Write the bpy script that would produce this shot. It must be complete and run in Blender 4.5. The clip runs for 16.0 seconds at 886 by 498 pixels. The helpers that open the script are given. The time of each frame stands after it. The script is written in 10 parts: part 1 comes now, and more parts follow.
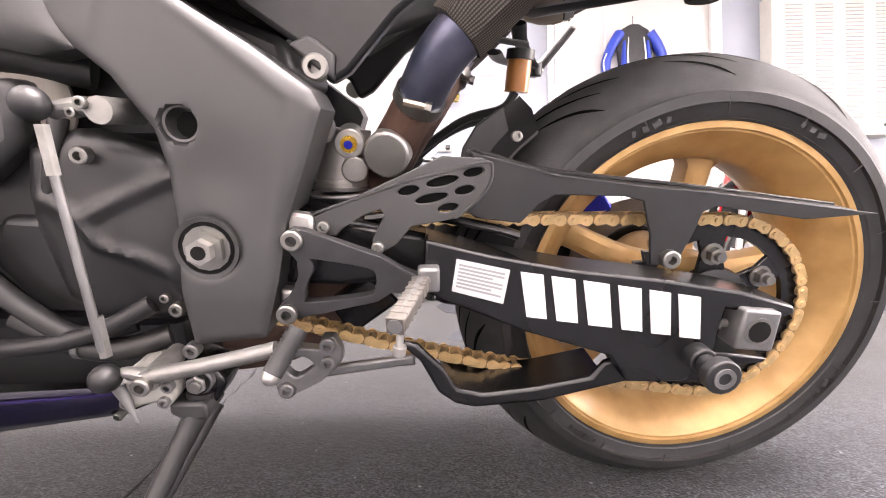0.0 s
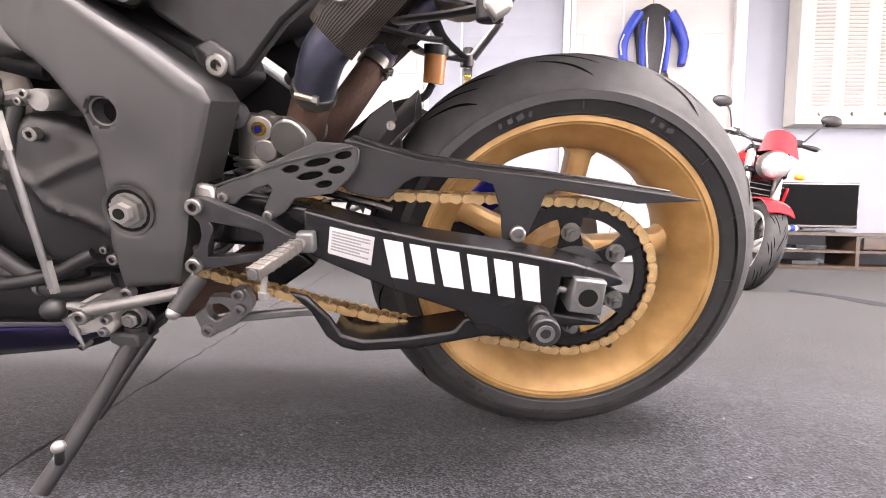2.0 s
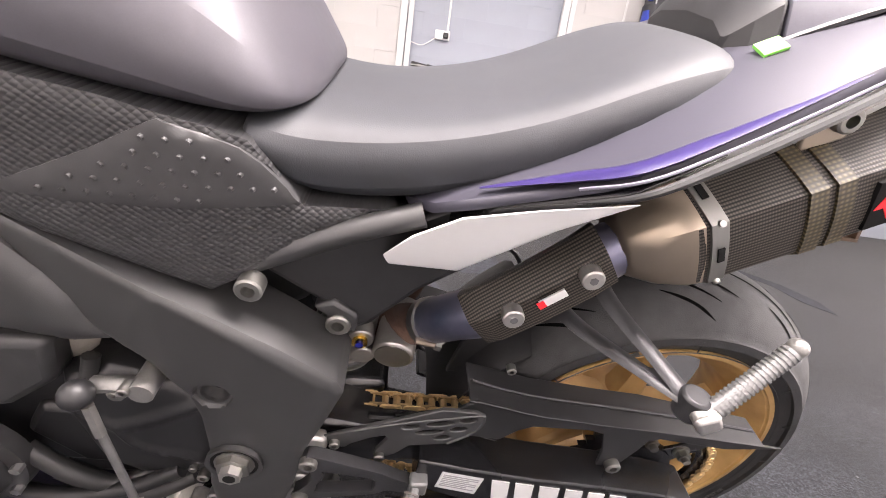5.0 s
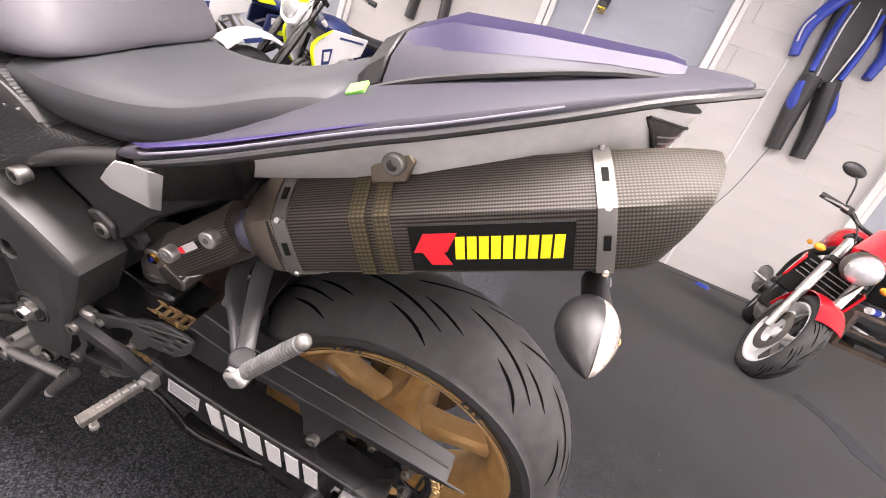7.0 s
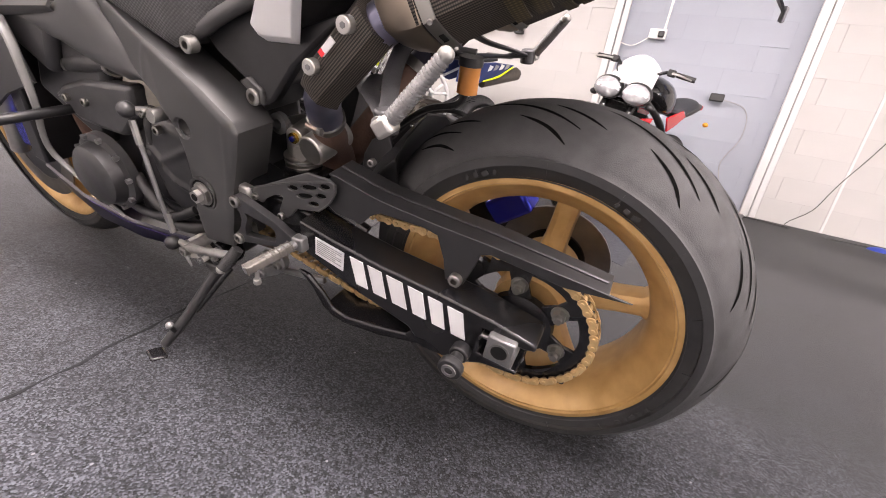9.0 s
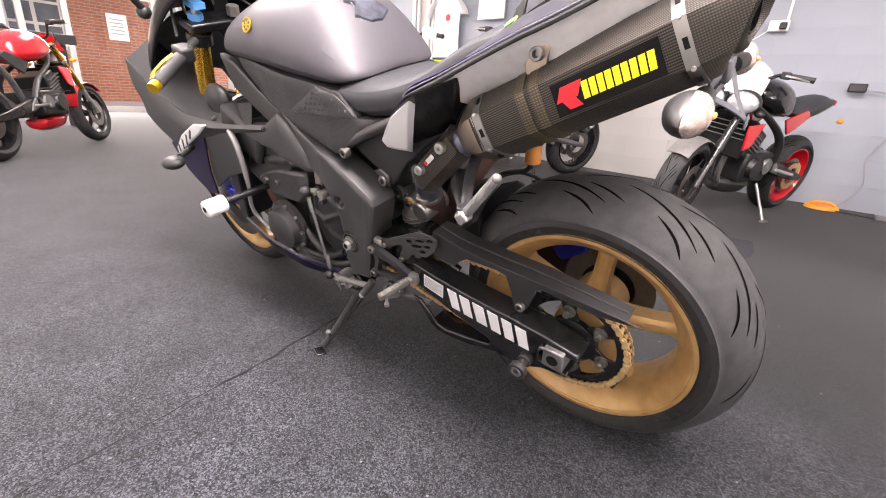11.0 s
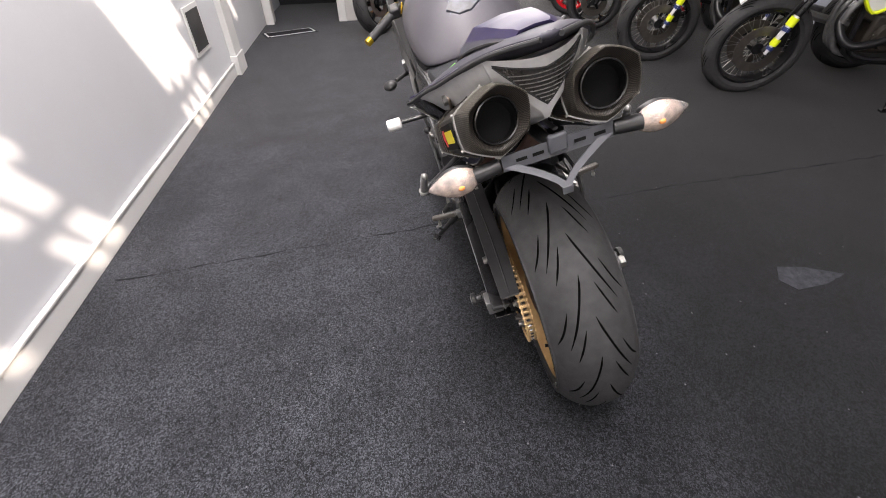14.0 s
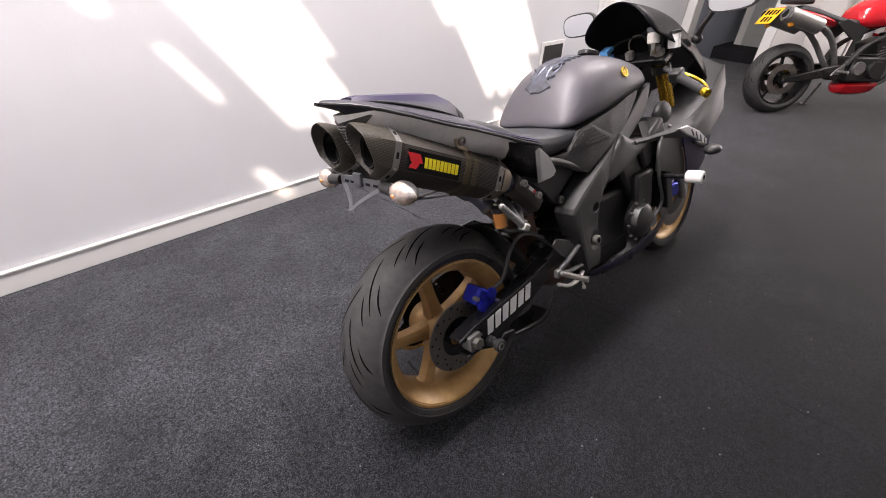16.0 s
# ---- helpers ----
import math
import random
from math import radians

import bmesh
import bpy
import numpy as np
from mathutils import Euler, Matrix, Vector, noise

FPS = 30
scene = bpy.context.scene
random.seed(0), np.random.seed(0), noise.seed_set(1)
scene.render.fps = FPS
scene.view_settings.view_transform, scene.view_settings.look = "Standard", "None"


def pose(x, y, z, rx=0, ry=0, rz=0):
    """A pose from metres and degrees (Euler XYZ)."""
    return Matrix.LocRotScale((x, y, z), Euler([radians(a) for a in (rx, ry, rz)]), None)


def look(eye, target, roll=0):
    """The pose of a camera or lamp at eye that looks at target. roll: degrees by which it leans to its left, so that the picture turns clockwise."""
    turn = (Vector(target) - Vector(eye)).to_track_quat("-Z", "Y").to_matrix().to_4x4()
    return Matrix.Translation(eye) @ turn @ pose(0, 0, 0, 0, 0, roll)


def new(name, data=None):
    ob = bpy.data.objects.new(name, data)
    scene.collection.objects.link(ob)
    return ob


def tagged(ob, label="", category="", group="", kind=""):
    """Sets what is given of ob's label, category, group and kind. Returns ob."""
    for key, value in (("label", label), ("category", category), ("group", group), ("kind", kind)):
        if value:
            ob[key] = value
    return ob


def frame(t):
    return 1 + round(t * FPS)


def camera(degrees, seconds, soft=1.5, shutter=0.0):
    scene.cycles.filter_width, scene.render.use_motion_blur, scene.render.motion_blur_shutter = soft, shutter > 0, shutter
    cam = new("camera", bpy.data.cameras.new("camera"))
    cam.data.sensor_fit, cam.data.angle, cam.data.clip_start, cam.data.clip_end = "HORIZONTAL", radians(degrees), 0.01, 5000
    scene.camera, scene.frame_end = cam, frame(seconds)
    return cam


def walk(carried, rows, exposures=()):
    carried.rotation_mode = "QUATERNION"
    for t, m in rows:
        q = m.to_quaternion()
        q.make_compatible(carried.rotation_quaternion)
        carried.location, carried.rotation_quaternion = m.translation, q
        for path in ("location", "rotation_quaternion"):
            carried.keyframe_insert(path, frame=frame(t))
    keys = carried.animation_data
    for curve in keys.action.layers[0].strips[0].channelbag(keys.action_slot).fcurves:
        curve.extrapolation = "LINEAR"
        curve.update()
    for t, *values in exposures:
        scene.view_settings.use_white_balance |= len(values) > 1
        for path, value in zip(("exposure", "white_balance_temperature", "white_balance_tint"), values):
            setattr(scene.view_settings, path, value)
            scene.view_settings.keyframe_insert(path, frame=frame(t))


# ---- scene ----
import collections

from mathutils import geometry

cam = camera(91.80, 16.0, soft=1.0)
ROWS = [
    (0, -0.3690, -0.6480, 0.3703, 89.68, 0.86, -2.89),
    (0.5, -0.3252, -0.6759, 0.3419, 89.61, -0.18, -3.16),
    (1, -0.2526, -0.7452, 0.3390, 88.60, -0.38, -0.92),
    (1.5, -0.1942, -0.7739, 0.3208, 87.03, -1.42, -0.20),
    (2, -0.1893, -0.7484, 0.3598, 87.06, -1.14, 0.17),
    (2.5, -0.2505, -0.6909, 0.4180, 87.04, -6.75, 1.14),
    (3, -0.3435, -0.5951, 0.5083, 90.27, -8.84, 0.83),
    (3.2, -0.4388, -0.5807, 0.6154, 83.89, -11.78, -9.54),
    (5.3, -0.4252, -0.6333, 0.8001, 71.38, -7.64, -5.05),
    (5.5, -0.3541, -0.6364, 0.8152, 70.91, -8.78, -3.46),
    (6, -0.2119, -0.6391, 0.8422, 71.21, -12.77, 2.08),
    (6.5, -0.0551, -0.6851, 0.8835, 70.59, -21.19, 8.82),
    (7, 0.0453, -0.6725, 0.9021, 68.76, -20.12, 14.48),
    (7.5, 0.0682, -0.6907, 0.8877, 68.20, -15.22, 17.65),
    (8, 0.0744, -0.7394, 0.7556, 69.50, -12.56, 19.67),
    (8.2, 0.0837, -0.7357, 0.6858, 70.14, -11.97, 20.43),
    (10.3, 0.1284, -0.7637, 0.5754, 70.74, -6.54, 35.16),
    (10.5, 0.1470, -0.7944, 0.6170, 70.84, -6.25, 36.52),
    (11, 0.2525, -0.9213, 0.7582, 69.98, -3.73, 38.27),
    (11.5, 0.4173, -1.0866, 0.9047, 70.30, -3.94, 43.93),
    (12, 0.5663, -1.1339, 1.0298, 68.65, -3.12, 47.31),
    (12.5, 0.6652, -1.1062, 1.0626, 65.42, -1.17, 55.21),
    (13, 0.8524, -0.9485, 1.1008, 59.77, 1.52, 69.47),
    (13.5, 0.9048, -0.7292, 1.1270, 56.41, 0.98, 75.95),
    (14, 0.8143, -0.4217, 1.1350, 51.57, 1.07, 81.68),
    (14.5, 0.8419, -0.1267, 1.1646, 52.76, 3.75, 98.40),
    (15, 0.8491, 0.1416, 1.2080, 53.71, 1.41, 112.74),
    (15.5, 0.6986, 0.3965, 1.2493, 53.86, -1.93, 123.72),
    (16, 0.6456, 0.7227, 1.2931, 54.77, -1.43, 138.68),
]
walk(cam, [(t, pose(x, y, z, rx, ry, rz)) for t, x, y, z, rx, ry, rz in ROWS],
     [(t, e, k, n) for t, e, k, n in ((0.0, 3.05, 7500, 26), (1.0, 2.7, 7450, 26), (2.5, 2.82, 7450, 26), (3.0, 2.68, 7400, 26), (4.0, 2.3, 7450, 25), (5.5, 2.12, 7450, 24), (7.0, 1.9, 7450, 25), (8.0, 2.0, 7550, 26), (10.5, 2.2, 7600, 26), (11.5, 1.75, 7450, 24), (12.5, 1.32, 7300, 23), (13.5, 0.78, 7250, 21), (14.5, 1.08, 7150, 20), (16.0, 1.0, 7300, 23))])

# ---- world, sun and daylight ----
SUN_WAY = Vector((-0.45, -0.60, -0.66)).normalized()
world = bpy.data.worlds.new("sky")
scene.world = world
world.use_nodes = True
wn = world.node_tree.nodes
wl = world.node_tree.links
sky = wn.new("ShaderNodeTexSky")
sky.sky_type = "NISHITA"
sky.sun_disc = False
sky.sun_elevation = math.asin(-SUN_WAY.z)
sky.sun_rotation = math.atan2(-SUN_WAY.x, -SUN_WAY.y)
wl.new(sky.outputs[0], wn["Background"].inputs[0])
wn["Background"].inputs[1].default_value = 0.15
sun = new("sun", bpy.data.lights.new("sun", "SUN"))
sun.data.energy = 5.0
sun.data.angle = radians(0.7)
sun.data.color = (1.0, 0.93, 0.82)
sun.matrix_world = look((6, 8, 9), Vector((6, 8, 9)) + SUN_WAY)


def room_light(name, x, y, z, sx, sy, power, rot=(0, 0, 0), color=(0.93, 0.97, 1.0)):
    """An area lamp for daylight at an opening, also used as unseen fill."""
    la = bpy.data.lights.new(name, "AREA")
    la.shape, la.size, la.size_y, la.energy, la.color = "RECTANGLE", sx, sy, power, color
    ob = new(name, la)
    ob.matrix_world = pose(x, y, z, *rot)
    return ob


ROOF_Z = 3.3
# area lamps: rooflight, two unseen fills without openings, shop window, added rear fill
room_light("rooflight_daylight", 0.65, -0.65, ROOF_Z - 0.03, 3.0, 0.6, 135)
room_light("aisle_fill_light", -3.3, -0.5, ROOF_Z - 0.03, 2.4, 0.6, 70)
room_light("far_fill_light", -6.8, 1.8, ROOF_Z - 0.03, 2.4, 1.6, 50)
room_light("shop_window_daylight", -9.9, 1.9, 1.5, 3.6, 2.4, 110, (0, -90, 0))
# added fill from behind; the doors it enters by are unseen
room_light("rear_door_daylight", 6.74, -0.3, 1.45, 1.6, 2.3, 60, (0, 90, 0))

# ---- materials ----


def shader(name, color, rough=0.5, metal=0.0, var=0.12, scale=30.0, bump=0.0, bscale=None, rvar=0.08, coat=0.0, spec=0.5, second=None, emit=0.0):
    """A painted, moulded or metal surface: its colour wanders at two scales, its gloss too, with fine relief."""
    m = bpy.data.materials.new(name)
    m.use_nodes = True
    n, l = m.node_tree.nodes, m.node_tree.links
    b = n["Principled BSDF"]
    tc = n.new("ShaderNodeTexCoord")
    n1, n2 = n.new("ShaderNodeTexNoise"), n.new("ShaderNodeTexNoise")
    n1.inputs["Scale"].default_value, n2.inputs["Scale"].default_value = scale, scale * 0.13
    n1.inputs["Detail"].default_value, n2.inputs["Detail"].default_value = 6, 3
    for q in (n1, n2):
        l.new(tc.outputs["Object"], q.inputs["Vector"])
    mixf = n.new("ShaderNodeMath")
    mixf.operation = "ADD"
    l.new(n1.outputs[0], mixf.inputs[0])
    l.new(n2.outputs[0], mixf.inputs[1])
    ramp = n.new("ShaderNodeMapRange")
    ramp.inputs[1].default_value, ramp.inputs[2].default_value = 0.7, 1.3
    l.new(mixf.outputs[0], ramp.inputs[0])
    mc = n.new("ShaderNodeMix")
    mc.data_type = "RGBA"
    lo = [max(0.0, c * (1 - var)) for c in color]
    hi = [min(1.0, c * (1 + var)) for c in (second or color)]
    mc.inputs[6].default_value, mc.inputs[7].default_value = (*lo, 1), (*hi, 1)
    l.new(ramp.outputs[0], mc.inputs[0])
    l.new(mc.outputs[2], b.inputs["Base Color"])
    rr = n.new("ShaderNodeMapRange")
    rr.inputs[3].default_value, rr.inputs[4].default_value = max(0.02, rough - rvar), min(1.0, rough + rvar)
    l.new(n2.outputs[0], rr.inputs[0])
    l.new(rr.outputs[0], b.inputs["Roughness"])
    b.inputs["Metallic"].default_value = metal
    b.inputs["Coat Weight"].default_value = coat
    b.inputs["Coat Roughness"].default_value = 0.12
    b.inputs["Specular IOR Level"].default_value = spec
    if bump:
        nb = n.new("ShaderNodeTexNoise")
        nb.inputs["Scale"].default_value = bscale or scale * 6
        nb.inputs["Detail"].default_value = 3
        l.new(tc.outputs["Object"], nb.inputs["Vector"])
        bp = n.new("ShaderNodeBump")
        bp.inputs["Strength"].default_value = bump
        bp.inputs["Distance"].default_value = 0.002
        l.new(nb.outputs[0], bp.inputs["Height"])
        l.new(bp.outputs[0], b.inputs["Normal"])
    if emit:
        b.inputs["Emission Color"].default_value = (*color, 1)
        b.inputs["Emission Strength"].default_value = emit
    return m


def carbon(name, dark, pale, along, across, dots=0.35, coat=0.3, spec=0.4):
    """Woven carbon fibre under clear lacquer: fine rows along the first texture axis, broken into dots; sizes in metres."""
    m = shader(name, dark, 0.45, 0.0, 0.2, 40, coat=coat, spec=spec)
    n, l = m.node_tree.nodes, m.node_tree.links
    b = n["Principled BSDF"]
    b.inputs["Coat Roughness"].default_value = 0.2
    tc, sep = n.new("ShaderNodeTexCoord"), n.new("ShaderNodeSeparateXYZ")
    l.new(tc.outputs["UV"], sep.inputs[0])

    def swing(socket, size):
        k, si_, up_ = (n.new("ShaderNodeMath") for _ in range(3))
        k.operation, si_.operation, up_.operation = "MULTIPLY", "SINE", "MULTIPLY_ADD"
        k.inputs[1].default_value = 2 * math.pi / size
        up_.inputs[1].default_value, up_.inputs[2].default_value = 0.5, 0.5
        l.new(socket, k.inputs[0])
        l.new(k.outputs[0], si_.inputs[0])
        l.new(si_.outputs[0], up_.inputs[0])
        return up_.outputs[0]

    row, dot = swing(sep.outputs[1], across), swing(sep.outputs[0], along)
    cut, mul = n.new("ShaderNodeMath"), n.new("ShaderNodeMath")
    cut.operation, mul.operation = "MULTIPLY_ADD", "MULTIPLY"
    cut.inputs[1].default_value, cut.inputs[2].default_value = dots, 1.0 - dots
    l.new(dot, cut.inputs[0])
    l.new(row, mul.inputs[0])
    l.new(cut.outputs[0], mul.inputs[1])
    mx = n.new("ShaderNodeMix")
    mx.data_type = "RGBA"
    mx.inputs[6].default_value, mx.inputs[7].default_value = (*dark, 1), (*pale, 1)
    l.new(mul.outputs[0], mx.inputs[0])
    l.new(mx.outputs[2], b.inputs["Base Color"])
    bp = n.new("ShaderNodeBump")
    bp.inputs["Strength"].default_value, bp.inputs["Distance"].default_value = 0.3, 0.0006
    l.new(mul.outputs[0], bp.inputs["Height"])
    l.new(bp.outputs[0], b.inputs["Normal"])
    return m


def wrap(ob, a, ax, girth):
    """Texture coordinates in metres: along the axis ax from a, and round it."""
    ax = Vector(ax).normalized()
    side = Vector((0, 1, 0))
    side = (side - ax * side.dot(ax)).normalized()
    up = side.cross(ax)
    uv = ob.data.uv_layers.new(name="weave")
    for f in ob.data.polygons:
        c = f.center - Vector(a)
        mid = math.atan2(c.dot(up), c.dot(side))
        for k in f.loop_indices:
            p = ob.data.vertices[ob.data.loops[k].vertex_index].co - Vector(a)
            t = math.atan2(p.dot(up), p.dot(side))
            t += 2 * math.pi * round((mid - t) / (2 * math.pi))
            uv.data[k].uv = (p.dot(ax), t * girth)
    return ob


def glass(name, tint=(1, 1, 1), rough=0.0, alpha_mix=0.0):
    m = bpy.data.materials.new(name)
    m.use_nodes = True
    b = m.node_tree.nodes["Principled BSDF"]
    b.inputs["Base Color"].default_value = (*tint, 1)
    b.inputs["Roughness"].default_value = rough
    b.inputs["Transmission Weight"].default_value = 1.0
    b.inputs["IOR"].default_value = 1.45
    return m


def carpet_material():
    m = bpy.data.materials.new("charcoal carpet")
    m.use_nodes = True
    n, l = m.node_tree.nodes, m.node_tree.links
    b = n["Principled BSDF"]
    tc = n.new("ShaderNodeTexCoord")
    fine, mid, big = (n.new("ShaderNodeTexNoise") for _ in range(3))
    for q, s, d in ((fine, 48.0, 7), (mid, 5.0, 9), (big, 1.5, 8)):
        q.inputs["Scale"].default_value, q.inputs["Detail"].default_value = s, d
        l.new(tc.outputs["Object"], q.inputs["Vector"])
    # every tuft of pile has a grey of its own
    tuft = n.new("ShaderNodeTexVoronoi")
    tuft.inputs["Scale"].default_value = 330.0
    l.new(tc.outputs["Object"], tuft.inputs["Vector"])
    grey = n.new("ShaderNodeSeparateColor")
    l.new(tuft.outputs["Color"], grey.inputs[0])
    power = n.new("ShaderNodeMath")
    power.operation = "POWER"
    power.inputs[1].default_value = 2.4
    l.new(grey.outputs[0], power.inputs[0])
    both = n.new("ShaderNodeMath")
    both.operation = "MULTIPLY_ADD"
    both.inputs[1].default_value = 1.05
    l.new(power.outputs[0], both.inputs[0])
    fr = n.new("ShaderNodeMapRange")
    fine.inputs["Roughness"].default_value = 0.72
    fr.inputs[3].default_value, fr.inputs[4].default_value = 0.0, 0.22
    l.new(fr.outputs[0], both.inputs[2])
    fr.inputs[1].default_value, fr.inputs[2].default_value = 0.44, 0.62
    l.new(fine.outputs[0], fr.inputs[0])
    mx = n.new("ShaderNodeMix")
    mx.data_type = "RGBA"
    mx.inputs[6].default_value, mx.inputs[7].default_value = (0.0026, 0.0028, 0.0038, 1), (0.056, 0.060, 0.071, 1)
    l.new(both.outputs[0], mx.inputs[0])
    br = n.new("ShaderNodeMapRange")
    br.inputs[1].default_value, br.inputs[2].default_value = 0.40, 0.62
    br.inputs[3].default_value, br.inputs[4].default_value = 0.90, 1.14
    l.new(big.outputs[0], br.inputs[0])
    mr = n.new("ShaderNodeMapRange")
    mr.inputs[1].default_value, mr.inputs[2].default_value = 0.38, 0.62
    mr.inputs[3].default_value, mr.inputs[4].default_value = 0.82, 1.18
    l.new(mid.outputs[0], mr.inputs[0])
    mul = n.new("ShaderNodeMath")
    mul.operation = "MULTIPLY"
    l.new(br.outputs[0], mul.inputs[0])
    l.new(mr.outputs[0], mul.inputs[1])
    # light falloff painted into the colour: paler along the aisle, darker beyond, ragged border
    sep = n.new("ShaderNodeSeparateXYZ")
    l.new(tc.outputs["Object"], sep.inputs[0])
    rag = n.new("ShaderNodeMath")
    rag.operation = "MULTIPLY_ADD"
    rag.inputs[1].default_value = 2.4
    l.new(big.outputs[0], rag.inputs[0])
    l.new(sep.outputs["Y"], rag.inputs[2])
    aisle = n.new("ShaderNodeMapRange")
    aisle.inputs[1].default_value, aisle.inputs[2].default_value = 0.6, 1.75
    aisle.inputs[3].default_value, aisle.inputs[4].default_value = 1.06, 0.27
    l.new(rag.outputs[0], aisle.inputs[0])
    light_fall = n.new("ShaderNodeMath")
    light_fall.operation = "MULTIPLY"
    l.new(mul.outputs[0], light_fall.inputs[0])
    l.new(aisle.outputs[0], light_fall.inputs[1])
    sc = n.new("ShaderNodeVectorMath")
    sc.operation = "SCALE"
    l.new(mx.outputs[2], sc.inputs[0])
    l.new(light_fall.outputs[0], sc.inputs["Scale"])
    # pale lint that has been trodden in
    sp = n.new("ShaderNodeTexVoronoi")
    sp.inputs["Scale"].default_value = 16.0
    l.new(tc.outputs["Object"], sp.inputs["Vector"])
    lt = n.new("ShaderNodeMath")
    lt.operation = "LESS_THAN"
    lt.inputs[1].default_value = 0.045
    l.new(sp.outputs["Distance"], lt.inputs[0])
    lint = n.new("ShaderNodeMix")
    lint.data_type = "RGBA"
    lint.inputs[7].default_value = (0.11, 0.11, 0.12, 1)
    l.new(lt.outputs[0], lint.inputs[0])
    l.new(sc.outputs[0], lint.inputs[6])
    l.new(lint.outputs[2], b.inputs["Base Color"])
    b.inputs["Roughness"].default_value = 0.95
    b.inputs["Specular IOR Level"].default_value = 0.25
    b.inputs["Sheen Weight"].default_value = 0.15
    b.inputs["Sheen Roughness"].default_value = 0.4
    bp = n.new("ShaderNodeBump")
    bp.inputs["Strength"].default_value, bp.inputs["Distance"].default_value = 0.3, 0.002
    l.new(tuft.outputs["Distance"], bp.inputs["Height"])
    l.new(bp.outputs[0], b.inputs["Normal"])
    return m


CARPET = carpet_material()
CARPET_PALE = shader("worn pale carpet", (0.034, 0.036, 0.042), 0.95, 0, 0.45, 300, 0.6, 300, spec=0.2)
SEAM = shader("dark carpet seam", (0.012, 0.012, 0.014), 0.95, 0, 0.4, 60, 0.5, 200, spec=0.2)
WALL_WHITE = shader("white wall paint", (0.50, 0.51, 0.53), 0.55, 0, 0.035, 3, 0.25, 60)
WALL_CREAM = shader("off-white block paint", (0.45, 0.44, 0.425), 0.6, 0, 0.05, 3, 0.35, 70)
WALL_GREY = shader("blue-grey block paint", (0.30, 0.325, 0.37), 0.6, 0, 0.05, 3, 0.35, 70)
GLOSS_WHITE = shader("white gloss woodwork", (0.58, 0.58, 0.57), 0.3, 0, 0.04, 5, 0.08, 40)
GREY_DOOR = shader("grey door paint", (0.25, 0.26, 0.25), 0.4, 0, 0.06, 5, 0.05)
CEIL = shader("white ceiling board", (0.78, 0.78, 0.77), 0.8, 0, 0.05, 4, 0.1)
RUBBER = shader("tyre rubber", (0.030, 0.030, 0.031), 0.66, 0, 0.3, 45, 0.3, 700, spec=0.4)
RUBBER_SIDE = shader("tyre sidewall", (0.025, 0.025, 0.0255), 0.5, 0, 0.35, 30, 0.2, 500)
GROOVE_SHADE = shader("tread groove shade", (0.002, 0.002, 0.002), 0.95, 0, 0.1, spec=0.05)
GOLD = shader("gold wheel paint", (0.46, 0.262, 0.090), 0.44, 0.3, 0.18, 22, 0.06, 700, coat=0.15, second=(0.52, 0.33, 0.14))
GOLD_ANO = shader("gold anodised alloy", (0.62, 0.36, 0.05), 0.25, 0.9, 0.08, 30)
CHAIN_GOLD = shader("gold chain plates", (0.66, 0.46, 0.23), 0.38, 0.55, 0.22, 60, 0.1)
CHAIN_INNER = shader("oily inner links", (0.40, 0.27, 0.135), 0.45, 0.6, 0.35, 90, 0.1)
CHAIN_DARK = shader("oily chain rollers", (0.07, 0.055, 0.04), 0.4, 0.7, 0.3, 80)
BLACK_MATT = shader("matt black frame paint", (0.016, 0.016, 0.0165), 0.54, 0.0, 0.22, 14, 0.05, 900, rvar=0.05, spec=1.0)
BLACK_SATIN = shader("satin black swingarm", (0.008, 0.008, 0.009), 0.27, 0.0, 0.35, 16, 0.06, 500, rvar=0.1)
BLACK_PLASTIC = shader("black plastic", (0.015, 0.015, 0.016), 0.45, 0, 0.25, 50, 0.07, 900)
HEXGRIP = shader("hexagon textured black plastic", (0.026, 0.026, 0.027), 0.45, 0, 0.15, 50)
_n, _l = HEXGRIP.node_tree.nodes, HEXGRIP.node_tree.links
_tc, _mp, _vo, _bp = _n.new("ShaderNodeTexCoord"), _n.new("ShaderNodeMapping"), _n.new("ShaderNodeTexVoronoi"), _n.new("ShaderNodeBump")
_mp.inputs["Scale"].default_value = (1.0, 0.01, 1.3)
_mp.inputs["Rotation"].default_value = (0, math.radians(45), 0)
_vo.inputs["Scale"].default_value = 190.0
_vo.inputs["Randomness"].default_value = 0.06
_bp.inputs["Strength"].default_value, _bp.inputs["Distance"].default_value = 0.6, 0.003
_bp.invert = True
_l.new(_tc.outputs["Object"], _mp.inputs["Vector"])
_l.new(_mp.outputs[0], _vo.inputs["Vector"])
_l.new(_vo.outputs["Distance"], _bp.inputs["Height"])
_l.new(_bp.outputs[0], _n["Principled BSDF"].inputs["Normal"])
PAD_GREY = shader("grey-blue print", (0.10, 0.115, 0.16), 0.3, 0.4, 0.3, 60)
BLACK_GLOSS = shader("black gloss", (0.008, 0.008, 0.009), 0.15, 0, 0.1, 10, coat=0.5)
ENGINE_BLACK = shader("engine black", (0.010, 0.010, 0.011), 0.42, 0.1, 0.3, 30, 0.06, 700, spec=0.7)
SEAT = shader("seat vinyl", (0.026, 0.028, 0.032), 0.58, 0, 0.12, 60, 0.12, 900, rvar=0.06)
TANK = shader("graphite metallic paint", (0.060, 0.057, 0.066), 0.50, 0.2, 0.06, 900, coat=0.05, rvar=0.04)
TAIL = shader("graphite tail paint", (0.036, 0.035, 0.046), 0.48, 0.05, 0.06, 900, spec=0.25, rvar=0.04)
